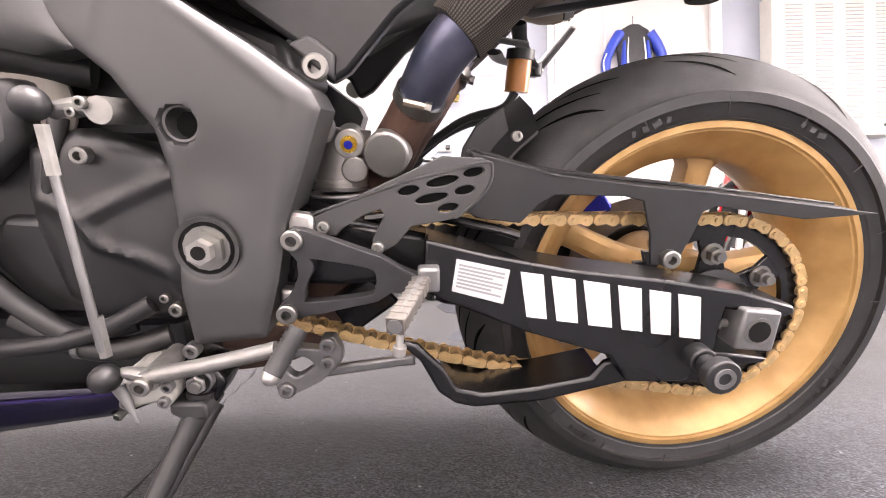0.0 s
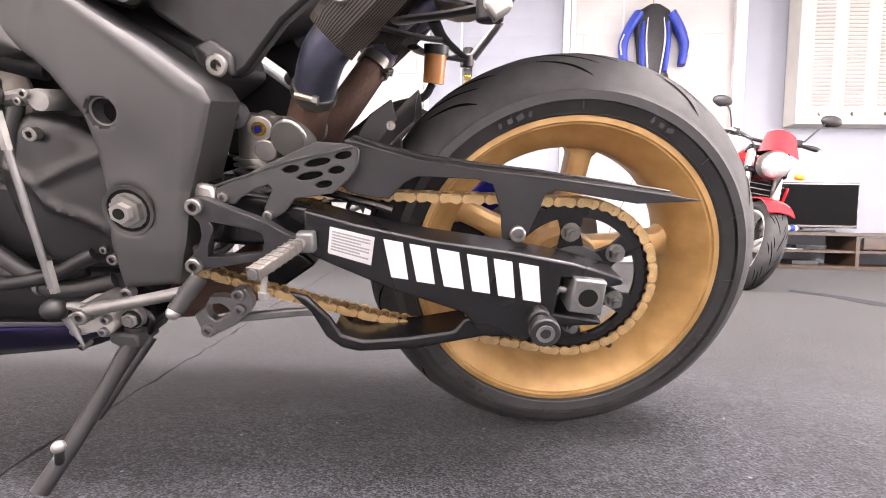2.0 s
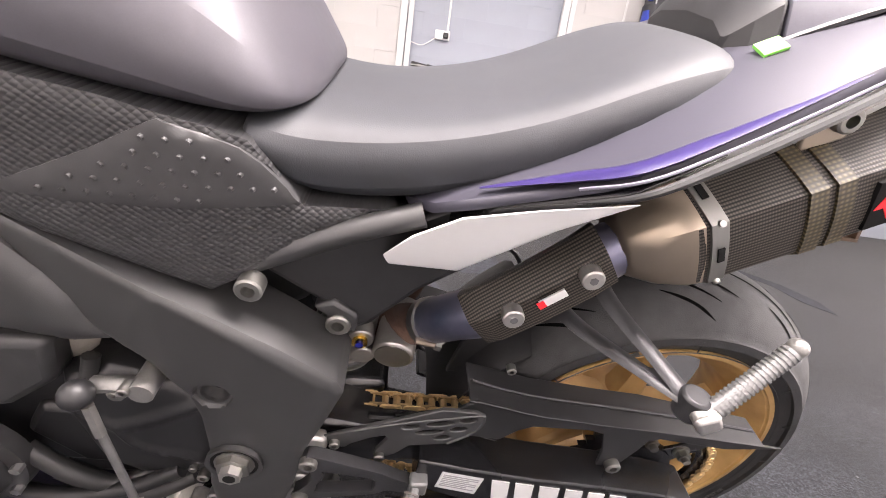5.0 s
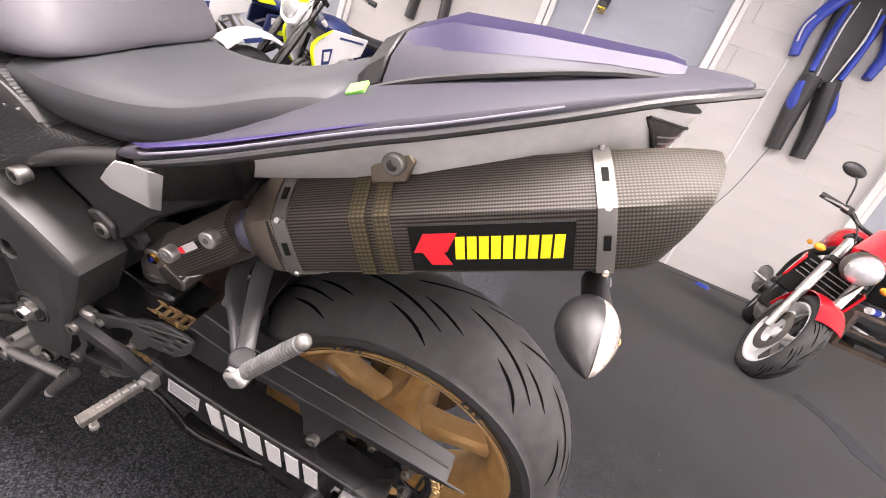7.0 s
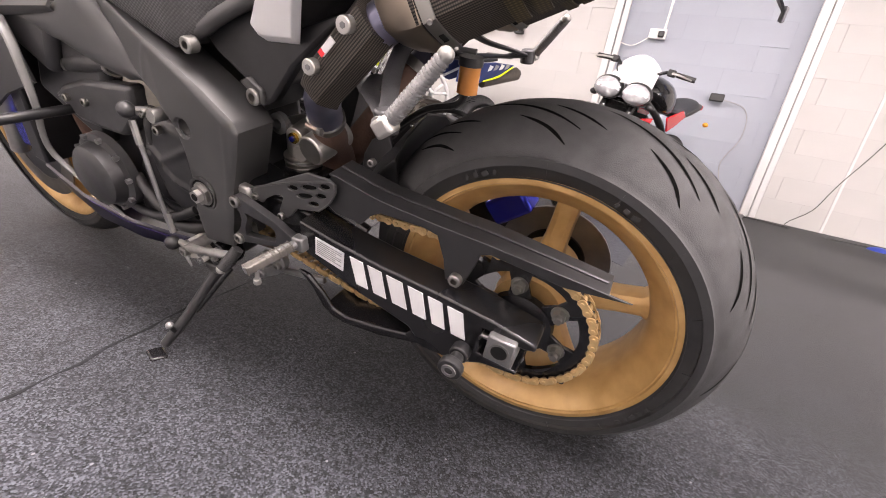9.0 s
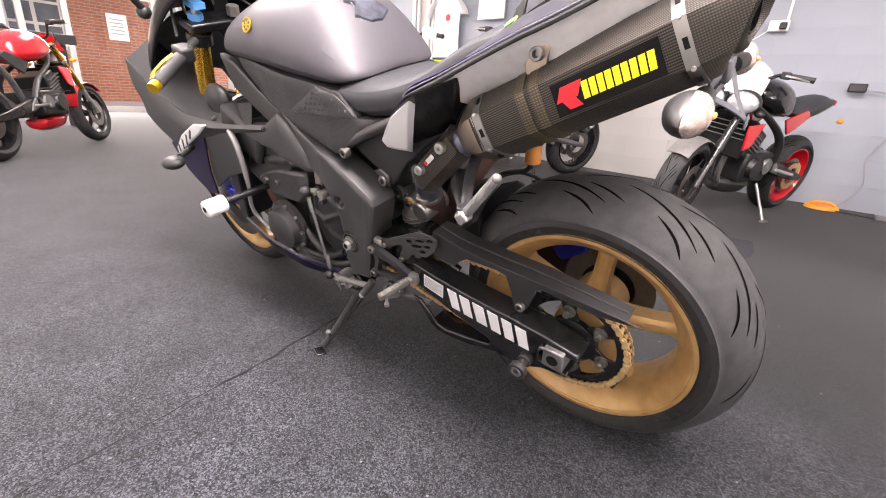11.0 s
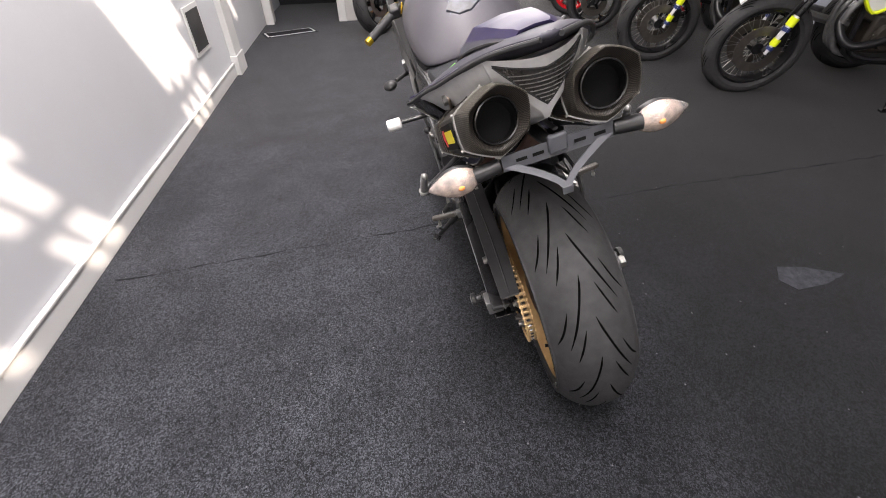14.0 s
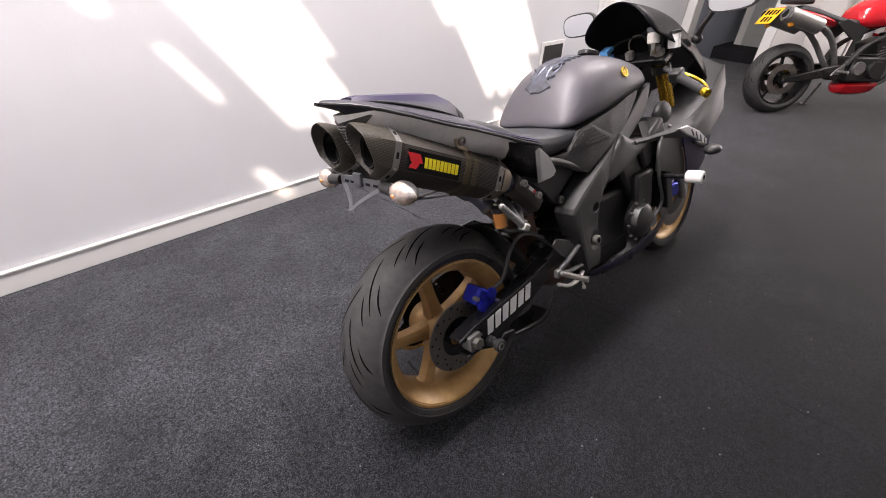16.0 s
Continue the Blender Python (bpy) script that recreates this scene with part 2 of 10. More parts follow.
PURPLE = shader("dark violet paint", (0.015, 0.011, 0.040), 0.42, 0.0, 0.1, 900, spec=0.25, rvar=0.03)
BELLY_VIOLET = shader("violet-black gloss paint", (0.009, 0.007, 0.024), 0.3, 0.0, 0.15, 60, coat=0.3)
PURPLE_DEEP = shader("deep violet stripe", (0.022, 0.014, 0.075), 0.42, 0.0, 0.1, 100, spec=0.25)
SILVER_LINE = shader("silver pinstripe", (0.16, 0.155, 0.19), 0.5, 0.0, 0.06, 60, spec=0.15)
UNDERTAIL = shader("grey undertail plastic", (0.60, 0.595, 0.585), 0.34, 0.0, 0.1, 60, 0.05, coat=0.3)
TAIL_LENS = shader("smoked tail lens", (0.055, 0.052, 0.05), 0.22, 0.2, 0.3, 160, 0.4, 260, coat=1.0)
LENS_RIB = shader("grey lens rib", (0.15, 0.145, 0.14), 0.4, 0.2, 0.2, 80)
CARBON = carbon("carbon fibre", (0.005, 0.005, 0.005), (0.088, 0.076, 0.065), 0.0026, 0.0036, 0.5, 0.0, 0.2)
CARBON_TIP = carbon("tinted carbon fibre", (0.020, 0.018, 0.015), (0.090, 0.082, 0.068), 0.0030, 0.0034, 0.7, 0.0, 0.15)
CARBON_STRAP = carbon("gold-tinted carbon fibre", (0.018, 0.014, 0.007), (0.105, 0.082, 0.040), 0.0046, 0.0046, 0.7)
TITAN = shader("brushed titanium", (0.40, 0.33, 0.26), 0.33, 0.95, 0.12, 20, 0.05)
TITAN_BLUE = shader("blued titanium", (0.055, 0.095, 0.17), 0.30, 0.7, 0.5, 14, second=(0.14, 0.13, 0.17))
STEEL = shader("bright steel", (0.26, 0.255, 0.24), 0.42, 0.95, 0.1, 40)
ALU_DULL = shader("dull alloy", (0.25, 0.245, 0.235), 0.42, 0.7, 0.2, 60, 0.2, 400)
CASING = shader("dull beige casing", (0.30, 0.275, 0.24), 0.55, 0.1, 0.2, 40, 0.2, 300)
BRACKET_GREY = shader("grey powder coat", (0.085, 0.088, 0.098), 0.5, 0.2, 0.1, 60, 0.1, 500)
BRONZE_GREY = shader("bronze-grey silencer sleeve", (0.10, 0.088, 0.075), 0.4, 0.5, 0.2, 30)
HANGER_GREY = shader("dark grey cast alloy", (0.026, 0.026, 0.028), 0.42, 0.2, 0.25, 60, 0.1, 500)
ALU = shader("cast aluminium", (0.42, 0.41, 0.39), 0.42, 0.85, 0.12, 60, 0.2, 400)
PAD_DARK = shader("dark tank pad print", (0.022, 0.023, 0.028), 0.42, 0, 0.4, 55, 0.1, 400, second=(0.05, 0.055, 0.075))
PAD_RUBBER = shader("grey-black pad rubber", (0.040, 0.040, 0.041), 0.5, 0, 0.15, 60, 0.06, 900)
CUP_PALE = shader("pale fluid cup", (0.55, 0.52, 0.48), 0.3, 0, 0.1, 40)
ENGINE_BROWN = shader("brown-grey engine paint", (0.040, 0.034, 0.028), 0.45, 0.3, 0.3, 30, 0.1, 500)
ENGINE_GREY = shader("dark grey engine paint", (0.045, 0.045, 0.046), 0.38, 0.3, 0.25, 40, 0.06, 600)
EDGE_GREY = shader("grey moulded edge", (0.20, 0.20, 0.195), 0.4, 0.1, 0.12, 30)
PEG_GREY = shader("worn brown-grey alloy", (0.085, 0.078, 0.070), 0.5, 0.3, 0.35, 70, 0.3, 400)
CAST_PALE = shader("pale cast alloy", (0.42, 0.41, 0.38), 0.5, 0.25, 0.2, 50, 0.2, 400)
ALU_DARK = shader("worn grey alloy", (0.20, 0.20, 0.20), 0.42, 0.6, 0.25, 40, 0.2, 300)
RUST = shader("rusty exhaust pipe", (0.32, 0.17, 0.115), 0.7, 0.2, 0.6, 75, 0.6, 250, second=(0.07, 0.042, 0.034))
BLUE_CAL = shader("blue anodised caliper", (0.02, 0.03, 0.42), 0.25, 0.6, 0.15, 30)
DISC = shader("steel brake disc", (0.22, 0.20, 0.18), 0.35, 0.9, 0.2, 30)
WHITE_PAINT = shader("white paint", (0.62, 0.62, 0.62), 0.35, 0, 0.03, 20)
WHITE_NYLON = shader("white nylon", (0.72, 0.72, 0.70), 0.45, 0, 0.06, 40, 0.1)
STICKER = shader("silver warning label", (0.58, 0.58, 0.58), 0.4, 0.2, 0.05, 40)
PRINT_AND_SHADE_GREY = shader("grey print, also slot shade", (0.26, 0.26, 0.27), 0.6)
RED = shader("red paint", (0.60, 0.012, 0.020), 0.25, 0.0, 0.06, 12, coat=0.6)
RED_PRINT = shader("red print", (0.72, 0.02, 0.03), 0.4, 0, 0.04)
YELLOW = shader("yellow print", (0.85, 0.70, 0.02), 0.4, 0, 0.04)
FLUO = shader("fluorescent yellow plastic", (0.72, 0.84, 0.02), 0.4, 0, 0.04)
GREEN = shader("green sticker", (0.18, 0.60, 0.10), 0.5, 0, 0.1)
NAVY = shader("navy plastic", (0.02, 0.035, 0.13), 0.4, 0, 0.15, 20)
BLUE_LEATHER = shader("blue leather", (0.02, 0.05, 0.35), 0.45, 0, 0.2, 20, 0.3, 150)
BLACK_LEATHER = shader("black leather", (0.022, 0.022, 0.024), 0.48, 0, 0.25, 20, 0.4, 150)
TEXTILE_WHITE = shader("white cotton", (0.72, 0.72, 0.72), 0.9, 0, 0.06, 12, 0.3, 90)
PLATE_YELLOW = shader("yellow number plate", (0.86, 0.46, 0.012), 0.4, 0, 0.04)
ORANGE = shader("orange plastic", (0.85, 0.33, 0.03), 0.45, 0, 0.08)
BRAKE_FLUID = shader("amber brake fluid pot", (0.55, 0.22, 0.06), 0.25, 0, 0.15, 30)
LENS_CLEAR = shader("clear indicator lens", (0.36, 0.35, 0.34), 0.12, 0.25, 0.5, 60, 0.9, 420, coat=1.0, second=(0.45, 0.34, 0.28))
AMBER = shader("amber bulb", (0.80, 0.28, 0.08), 0.25, 0, 0.1)
HEADLAMP = shader("headlamp reflector", (0.62, 0.63, 0.65), 0.10, 0.6, 0.25, 25, coat=1.0)
MIRROR = shader("mirror glass", (0.85, 0.86, 0.88), 0.02, 1.0, 0.0, rvar=0.0)
LEVER_GOLD = shader("gold lever", (0.62, 0.40, 0.03), 0.28, 0.85, 0.1)
GRIP_RUBBER = shader("grip rubber", (0.020, 0.020, 0.021), 0.6, 0, 0.2, 60, 0.15, 900)
CLOCK_BLUE = shader("blue plastic tag", (0.08, 0.30, 0.62), 0.35, 0, 0.05)
TV_BLACK = shader("television screen", (0.004, 0.004, 0.0045), 0.55, 0, 0.1, spec=0.04)
WOOD_DARK = shader("dark stained wood", (0.055, 0.032, 0.02), 0.4, 0, 0.4, 8, 0.15, 60)
BRICK = shader("orange-red brick", (0.38, 0.12, 0.068), 0.85, 0, 0.3, 9, 0.5, 60, second=(0.46, 0.19, 0.12))
PAVING = shader("pale paving", (0.42, 0.40, 0.37), 0.85, 0, 0.2, 6, 0.3)
PANE_DARK = shader("dark window pane", (0.10, 0.12, 0.14), 0.08, 0, 0.3, 3, coat=0.5)
GLASS = glass("window glass")
GLASS_SMOKE = shader("black smoked screen", (0.004, 0.004, 0.005), 0.45, 0, 0.1, 10, spec=0.08)
SCREEN_CLEAR = glass("clear plastic screen", (0.9, 0.92, 0.95), 0.05)
LEAF = shader("foliage", (0.06, 0.12, 0.03), 0.7, 0, 0.4, 4)
CABLE = shader("grey cable", (0.30, 0.30, 0.30), 0.6)
CABLE_BLACK = shader("black cable", (0.02, 0.02, 0.02), 0.5)
# flat black paint and print; also painted shade inside bores, holes and slots
BLACK_AND_SHADE = shader("dull black, also hole shade", (0.006, 0.006, 0.006), 0.9, spec=0.2)
LOUVRE = shader("white louvre metal", (0.50, 0.49, 0.45), 0.45, 0.1, 0.05, 10)

# ---- mesh helpers ----


def part(name, bm, material, parent=None, label="", smooth=38.0, bevel=0.0, sub=0):
    """Links a bmesh as one mesh object, under a thing or a part."""
    bmesh.ops.remove_doubles(bm, verts=bm.verts, dist=1e-5)
    bmesh.ops.recalc_face_normals(bm, faces=bm.faces)
    lim = radians(smooth)
    for f in bm.faces:
        f.smooth = smooth > 0
    for e in bm.edges:
        e.smooth = not (len(e.link_faces) == 2 and e.calc_face_angle(0) > lim)
    me = bpy.data.meshes.new(name)
    bm.to_mesh(me)
    bm.free()
    me.materials.append(material)
    ob = new(name, me)
    if parent:
        ob.parent = parent
    if label:
        ob["label"] = label
    if bevel:
        md = ob.modifiers.new("edges", "BEVEL")
        md.width, md.segments, md.limit_method, md.angle_limit = bevel, 2, "ANGLE", radians(35)
        md.harden_normals = False
    if sub:
        md = ob.modifiers.new("round", "SUBSURF")
        md.levels = md.render_levels = sub
    return ob


def thing(name, label, category, group="", m=None, kind=""):
    ob = new(name)
    ob.empty_display_size = 0.1
    if m is not None:
        ob.matrix_world = m
    return tagged(ob, label, category, group, kind)


def box(x, y, z, sx, sy, sz, rot=None, bm=None):
    """A box by its centre and sizes."""
    bm = bm or bmesh.new()
    m = Matrix.Translation((x, y, z)) @ (rot or Matrix()) @ Matrix.Diagonal((sx, sy, sz, 1))
    bmesh.ops.create_cube(bm, size=1, matrix=m)
    return bm


def span(x0, x1, y0, y1, z0, z1, bm=None):
    return box((x0 + x1) / 2, (y0 + y1) / 2, (z0 + z1) / 2, x1 - x0, y1 - y0, z1 - z0, bm=bm)


def rod(p, q, r, r2=None, seg=14, bm=None):
    """A round bar from p to q."""
    bm = bm or bmesh.new()
    p, q = Vector(p), Vector(q)
    d = q - p
    m = Matrix.Translation((p + q) / 2) @ d.to_track_quat("Z", "Y").to_matrix().to_4x4()
    bmesh.ops.create_cone(bm, cap_ends=True, segments=seg, radius1=r, radius2=r if r2 is None else r2, depth=d.length, matrix=m)
    return bm


def hexnut(p, q, r, bm=None):
    return rod(p, q, r, seg=6, bm=bm)


def ball(p, r, sx=1, sy=1, sz=1, bm=None, seg=16):
    bm = bm or bmesh.new()
    bmesh.ops.create_uvsphere(bm, u_segments=seg, v_segments=seg // 2 + 2, radius=r, matrix=Matrix.Translation(p) @ Matrix.Diagonal((sx, sy, sz, 1)))
    return bm


def smooth_path(pts, n=6):
    """More points along a smooth line through pts."""
    pts = [Vector(p) for p in pts]
    if len(pts) < 3:
        return pts
    out = []
    ext = [2 * pts[0] - pts[1]] + pts + [2 * pts[-1] - pts[-2]]
    for i in range(1, len(ext) - 2):
        a, b, c, d = ext[i - 1:i + 3]
        for k in range(n):
            t = k / n
            out.append(0.5 * ((2 * b) + (c - a) * t + (2 * a - 5 * b + 4 * c - d) * t * t + (3 * b - a - 3 * c + d) * t ** 3))
    out.append(pts[-1])
    return out


def tube(pts, r, seg=10, smooth=5, bm=None, flat=1.0, up=None):
    """A round or flattened tube along a smooth line; r is a number or one for each point given."""
    bm = bm or bmesh.new()
    path = smooth_path(pts, smooth) if smooth else [Vector(p) for p in pts]
    if isinstance(r, (list, tuple)):
        rr = [float(q) for q in np.interp(np.linspace(0, len(r) - 1, len(path)), range(len(r)), r)]
    else:
        rr = [r] * len(path)
    nrm = None
    rings = []
    for i, p in enumerate(path):
        t = (path[min(i + 1, len(path) - 1)] - path[max(i - 1, 0)]).normalized()
        if nrm is None:
            ref = Vector(up) if up else (Vector((0, 0, 1)) if abs(t.z) < 0.9 else Vector((1, 0, 0)))
            nrm = (ref - t * ref.dot(t)).normalized()
        else:
            nrm = (nrm - t * nrm.dot(t)).normalized()
        bn = t.cross(nrm)
        rings.append([bm.verts.new(p + rr[i] * (math.cos(a) * nrm * flat + math.sin(a) * bn)) for a in (2 * math.pi * k / seg for k in range(seg))])
    skin(bm, rings)
    return bm


def skin(bm, rings, cap=True, closed=True):
    n = len(rings[0])
    for a, b in zip(rings, rings[1:]):
        for k in range(n if closed else n - 1):
            j = (k + 1) % n
            try:
                bm.faces.new((a[k], a[j], b[j], b[k]))
            except ValueError:
                pass
    if cap:
        for ring in (rings[0], rings[-1]):
            try:
                bm.faces.new(ring)
            except ValueError:
                pass


def loft(rings, cap=True, closed=True, bm=None):
    """A skin over rings of points."""
    bm = bm or bmesh.new()
    skin(bm, [[bm.verts.new(p) for p in r] for r in rings], cap, closed)
    return bm


def half_loft(sections, bm=None, cap=True):
    """A body that is the same on both sides: sections of (x, [(y, z), ...]) from the bottom middle out and up to the top middle."""
    rings = []
    for x, half in sections:
        ring = [(x, y, z) for y, z in half]
        ring += [(x, -y, z) for y, z in reversed(half) if y > 1e-6]
        rings.append(ring)
    return loft(rings, cap, bm=bm)


def plate(poly, y0, y1, bm=None):
    """A plate with the outline poly in (x, z), from y0 to y1."""
    bm = bm or bmesh.new()
    lo = [bm.verts.new((x, y0, z)) for x, z in poly]
    hi = [bm.verts.new((x, y1, z)) for x, z in poly]
    bm.faces.new(lo)
    bm.faces.new(list(reversed(hi)))
    n = len(poly)
    for k in range(n):
        bm.faces.new((lo[k], hi[k], hi[(k + 1) % n], lo[(k + 1) % n]))
    return bm


def within(p, poly):
    """Whether the point p lies inside the outline poly."""
    hit = False
    for (ax, az), (bx, bz) in zip(poly, list(poly[1:]) + [poly[0]]):
        if (az > p[1]) != (bz > p[1]) and p[0] < (bx - ax) * (p[1] - az) / (bz - az) + ax:
            hit = not hit
    return hit


def pierced(poly, holes, y0, y1):
    """A plate with the outline poly in (x, z) and windows through it, from y0 to y1."""
    pts, edges = [], []
    for loop in [poly] + list(holes):
        n0, n = len(pts), len(loop)
        pts += [Vector(p) for p in loop]
        edges += [(n0 + k, n0 + (k + 1) % n) for k in range(n)]
    co, _, faces, _, _, _ = geometry.delaunay_2d_cdt(pts, edges, [], 0, 1e-7)
    mids = [sum((co[k] for k in f), Vector((0, 0))) / len(f) for f in faces]
    faces = [f for f, c in zip(faces, mids) if within(c, poly) and not any(within(c, h) for h in holes)]
    bm = bmesh.new()
    lo, hi = ([bm.verts.new((p.x, y, p.y)) for p in co] for y in (y0, y1))
    seen = collections.Counter()
    for f in faces:
        bm.faces.new([lo[k] for k in f])
        bm.faces.new([hi[k] for k in reversed(f)])
        for a, b in zip(f, list(f[1:]) + [f[0]]):
            seen[tuple(sorted((a, b)))] += 1
    for (a, b), k in seen.items():
        if k == 1:
            bm.faces.new((lo[a], lo[b], hi[b], hi[a]))
    return bm


def rounded(poly, n=3):
    """The same outline with its corners drawn smooth."""
    pts = smooth_path([(x, 0, z) for x, z in poly] + [(poly[0][0], 0, poly[0][1])], n)[:-1]
    return [(p.x, p.z) for p in pts]


def oval(x, z, w, h, turn, n=16):
    c, q = math.cos(turn), math.sin(turn)
    return [(x + w * math.cos(a) * c - h * math.sin(a) * q, z + w * math.cos(a) * q + h * math.sin(a) * c) for a in (2 * math.pi * k / n for k in range(n))]


def far_from(p, line):
    """The distance from p to a line of points, in the plane."""
    best = 9.0
    for a, c in zip(line, line[1:]):
        a, c = Vector(a), Vector(c)
        u = max(0.0, min(1.0, (p - a).dot(c - a) / max(1e-12, (c - a).length_squared)))
        best = min(best, (p - a.lerp(c, u)).length)
    return best


def relief(poly, back, height, step=0.006):
    """A solid with the outline poly in (x, z), flat at y = back, whose outer face is raised by height(point, distance from the rim)."""
    rim = []
    for a, c in zip(poly, poly[1:] + poly[:1]):
        a, c = Vector(a), Vector(c)
        n = max(1, int((c - a).length / step))
        rim += [a.lerp(c, k / n) for k in range(n)]
    closed = rim + rim[:1]
    xs, zs = [p.x for p in rim], [p.y for p in rim]
    pts = list(rim)
    z, row = min(zs), 0
    while z < max(zs):
        x = min(xs) + (step / 2 if row % 2 else 0.0)
        while x < max(xs):
            p = Vector((x, z))
            inside = False
            for a, c in zip(rim, closed[1:]):
                if (a.y > z) != (c.y > z) and x < (c.x - a.x) * (z - a.y) / (c.y - a.y) + a.x:
                    inside = not inside
            if inside and min((p - q).length_squared for q in rim) > (0.55 * step) ** 2:
                pts.append(p)
            x += step
        z += step * 0.87
        row += 1
    n = len(rim)
    co, _, faces, _, _, _ = geometry.delaunay_2d_cdt(pts, [], [list(range(n))], 1, 1e-7)
    bm = bmesh.new()
    front = [bm.verts.new((p.x, height(Vector((p.x, p.y)), far_from(Vector((p.x, p.y)), closed)), p.y)) for p in co]
    for f in faces:
        bm.faces.new([front[k] for k in f])
    edge = [e for e in bm.edges if len(e.link_faces) == 1]
    out = bmesh.ops.extrude_edge_only(bm, edges=edge)
    for v in out["geom"]:
        if isinstance(v, bmesh.types.BMVert):
            v.co.y = back
    bmesh.ops.contextual_create(bm, geom=[e for e in bm.edges if len(e.link_faces) == 1])
    return bm


def lathe(profile, seg=64, c=(0, 0, 0), bm=None, closed=False):
    """A body turned about an axle along y, from (radius, y) points."""
    bm = bm or bmesh.new()
    rings = []
    for r, y in profile:
        rings.append([bm.verts.new((c[0] + r * math.cos(a), c[1] + y, c[2] + r * math.sin(a))) for a in (2 * math.pi * k / seg for k in range(seg))])
    skin(bm, rings + ([rings[0]] if closed else []), cap=not closed)
    return bm


def flipped(bm):
    """The mirror image on the other side of the bike."""
    for v in bm.verts:
        v.co.y = -v.co.y
    bmesh.ops.reverse_faces(bm, faces=bm.faces)
    return bm


def bolt(parent, p, q, r=0.008, material=None, name="bolt"):
    """A socket-head bolt from p (under the head) to q (its face)."""
    p, q = Vector(p), Vector(q)
    d = (q - p).normalized()
    e1 = d.orthogonal().normalized()
    e2 = d.cross(e1)
    deep = min((q - p).length * 0.8, r * 0.9)
    rings = []
    for c, k in ((p, 1.0), (q - d * r * 0.14, 1.0), (q, 0.84), (q, 0.50), (q - d * deep, 0.46), (q - d * deep, 0.02)):
        rings.append([c + (e1 * math.cos(a) + e2 * math.sin(a)) * r * k for a in (2 * math.pi * n / 18 for n in range(18))])
    bm = loft(rings)
    return part(name, bm, material or STEEL, parent)

# ---- the room ----
LEFT_SLOPE, LEFT_Y = 0.0236, -1.622      # wall beside the bike: y = LEFT_Y + LEFT_SLOPE * x
RIGHT_SLOPE, RIGHT_Y = -0.060, 4.35      # long wall with hung clothes
LEFT_M = pose(0, LEFT_Y, 0, 0, 0, math.degrees(math.atan(LEFT_SLOPE)))
RIGHT_M = pose(0, RIGHT_Y, 0, 0, 0, math.degrees(math.atan(RIGHT_SLOPE)))


def setting(name, bm, material, label="", m=None, smooth=30.0, bevel=0.0, category=""):
    ob = part(name, bm, material, None, "", smooth, bevel)
    if m is not None:
        ob.matrix_world = m
    return tagged(ob, label, category or name.split("_")[0], kind="structure")


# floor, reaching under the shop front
setting("floor", span(-10.2, 7.0, -2.2, 5.6, -0.12, 0.0), CARPET, "speckled charcoal carpet with worn patches and painted light falloff", category="carpet")
setting("ground", span(-60, -10.2, -40, 40, -0.25, -0.05), PAVING, "pale paved yard outside the shop window", category="ground")

# ceiling with one unseen rooflight over the aisle; added slats in it shape sunlight
OPEN = (-0.95, 2.25, -1.0, 1.50)
cbm = bmesh.new()
# a narrow unseen slot beyond the pilaster, cut to let one sun streak in
span(-10.2, -2.26, -2.2, 5.6, ROOF_Z, ROOF_Z + 0.15, cbm)
span(-2.02, OPEN[0], -2.2, 5.6, ROOF_Z, ROOF_Z + 0.15, cbm)
span(-2.26, -2.02, -2.2, -0.3, ROOF_Z, ROOF_Z + 0.15, cbm)
span(-2.26, -2.02, 1.06, 5.6, ROOF_Z, ROOF_Z + 0.15, cbm)
span(OPEN[1], 7.0, -2.2, 5.6, ROOF_Z, ROOF_Z + 0.15, cbm)
span(OPEN[0], OPEN[1], -2.2, OPEN[2], ROOF_Z, ROOF_Z + 0.15, cbm)
span(OPEN[0], OPEN[1], OPEN[3], 5.6, ROOF_Z, ROOF_Z + 0.15, cbm)
setting("ceiling", cbm, CEIL, "plain white ceiling with a rooflight")
rl = thing("sun_streak_mask", "unseen white slats added in the rooflight to shape sun streaks", "blind")
# gaps laid out for the streaks: x from, x to, open stretches in y
GAPS = [(-0.95, -0.86, ()), (-0.86, -0.68, ((-0.5, 0.42),)), (-0.68, -0.52, ((-0.5, 0.85),)), (-0.52, -0.36, ((-0.5, 1.06), (1.14, 1.26))), (-0.36, -0.30, ((-0.5, 1.09),)),
        (-0.30, -0.18, ((-0.5, 1.12), (1.17, 1.36))), (-0.18, -0.13, ((-0.5, 1.08),)), (-0.13, -0.02, ((-0.5, 1.13), (1.20, 1.40))), (-0.02, 0.03, ((-0.5, 1.07),)), (0.03, 0.13, ((-0.5, 1.11), (1.21, 1.40))), (0.13, 0.24, ((-0.5, 0.62),)), (0.24, 0.93, ()),
        (0.93, 1.12, ()), (1.12, 1.22, ((-0.5, 0.72),)), (1.22, 1.33, ((-0.5, 0.95),)), (1.33, 1.46, ((-0.5, 1.13), (1.20, 1.41))), (1.46, 1.50, ((-0.5, 0.98),)), (1.50, 1.60, ((-0.5, 1.12), (1.21, 1.42))), (1.60, 1.70, ((0.2, 1.05),)),
        (1.70, 1.86, ((-0.5, 0.25),)), (1.86, 1.93, ((0.62, 0.86),)), (1.93, 2.02, ((-0.2, 0.5),)), (2.02, 2.11, ((1.22, 1.42), (-0.5, 0.3))), (2.11, 2.25, ())]
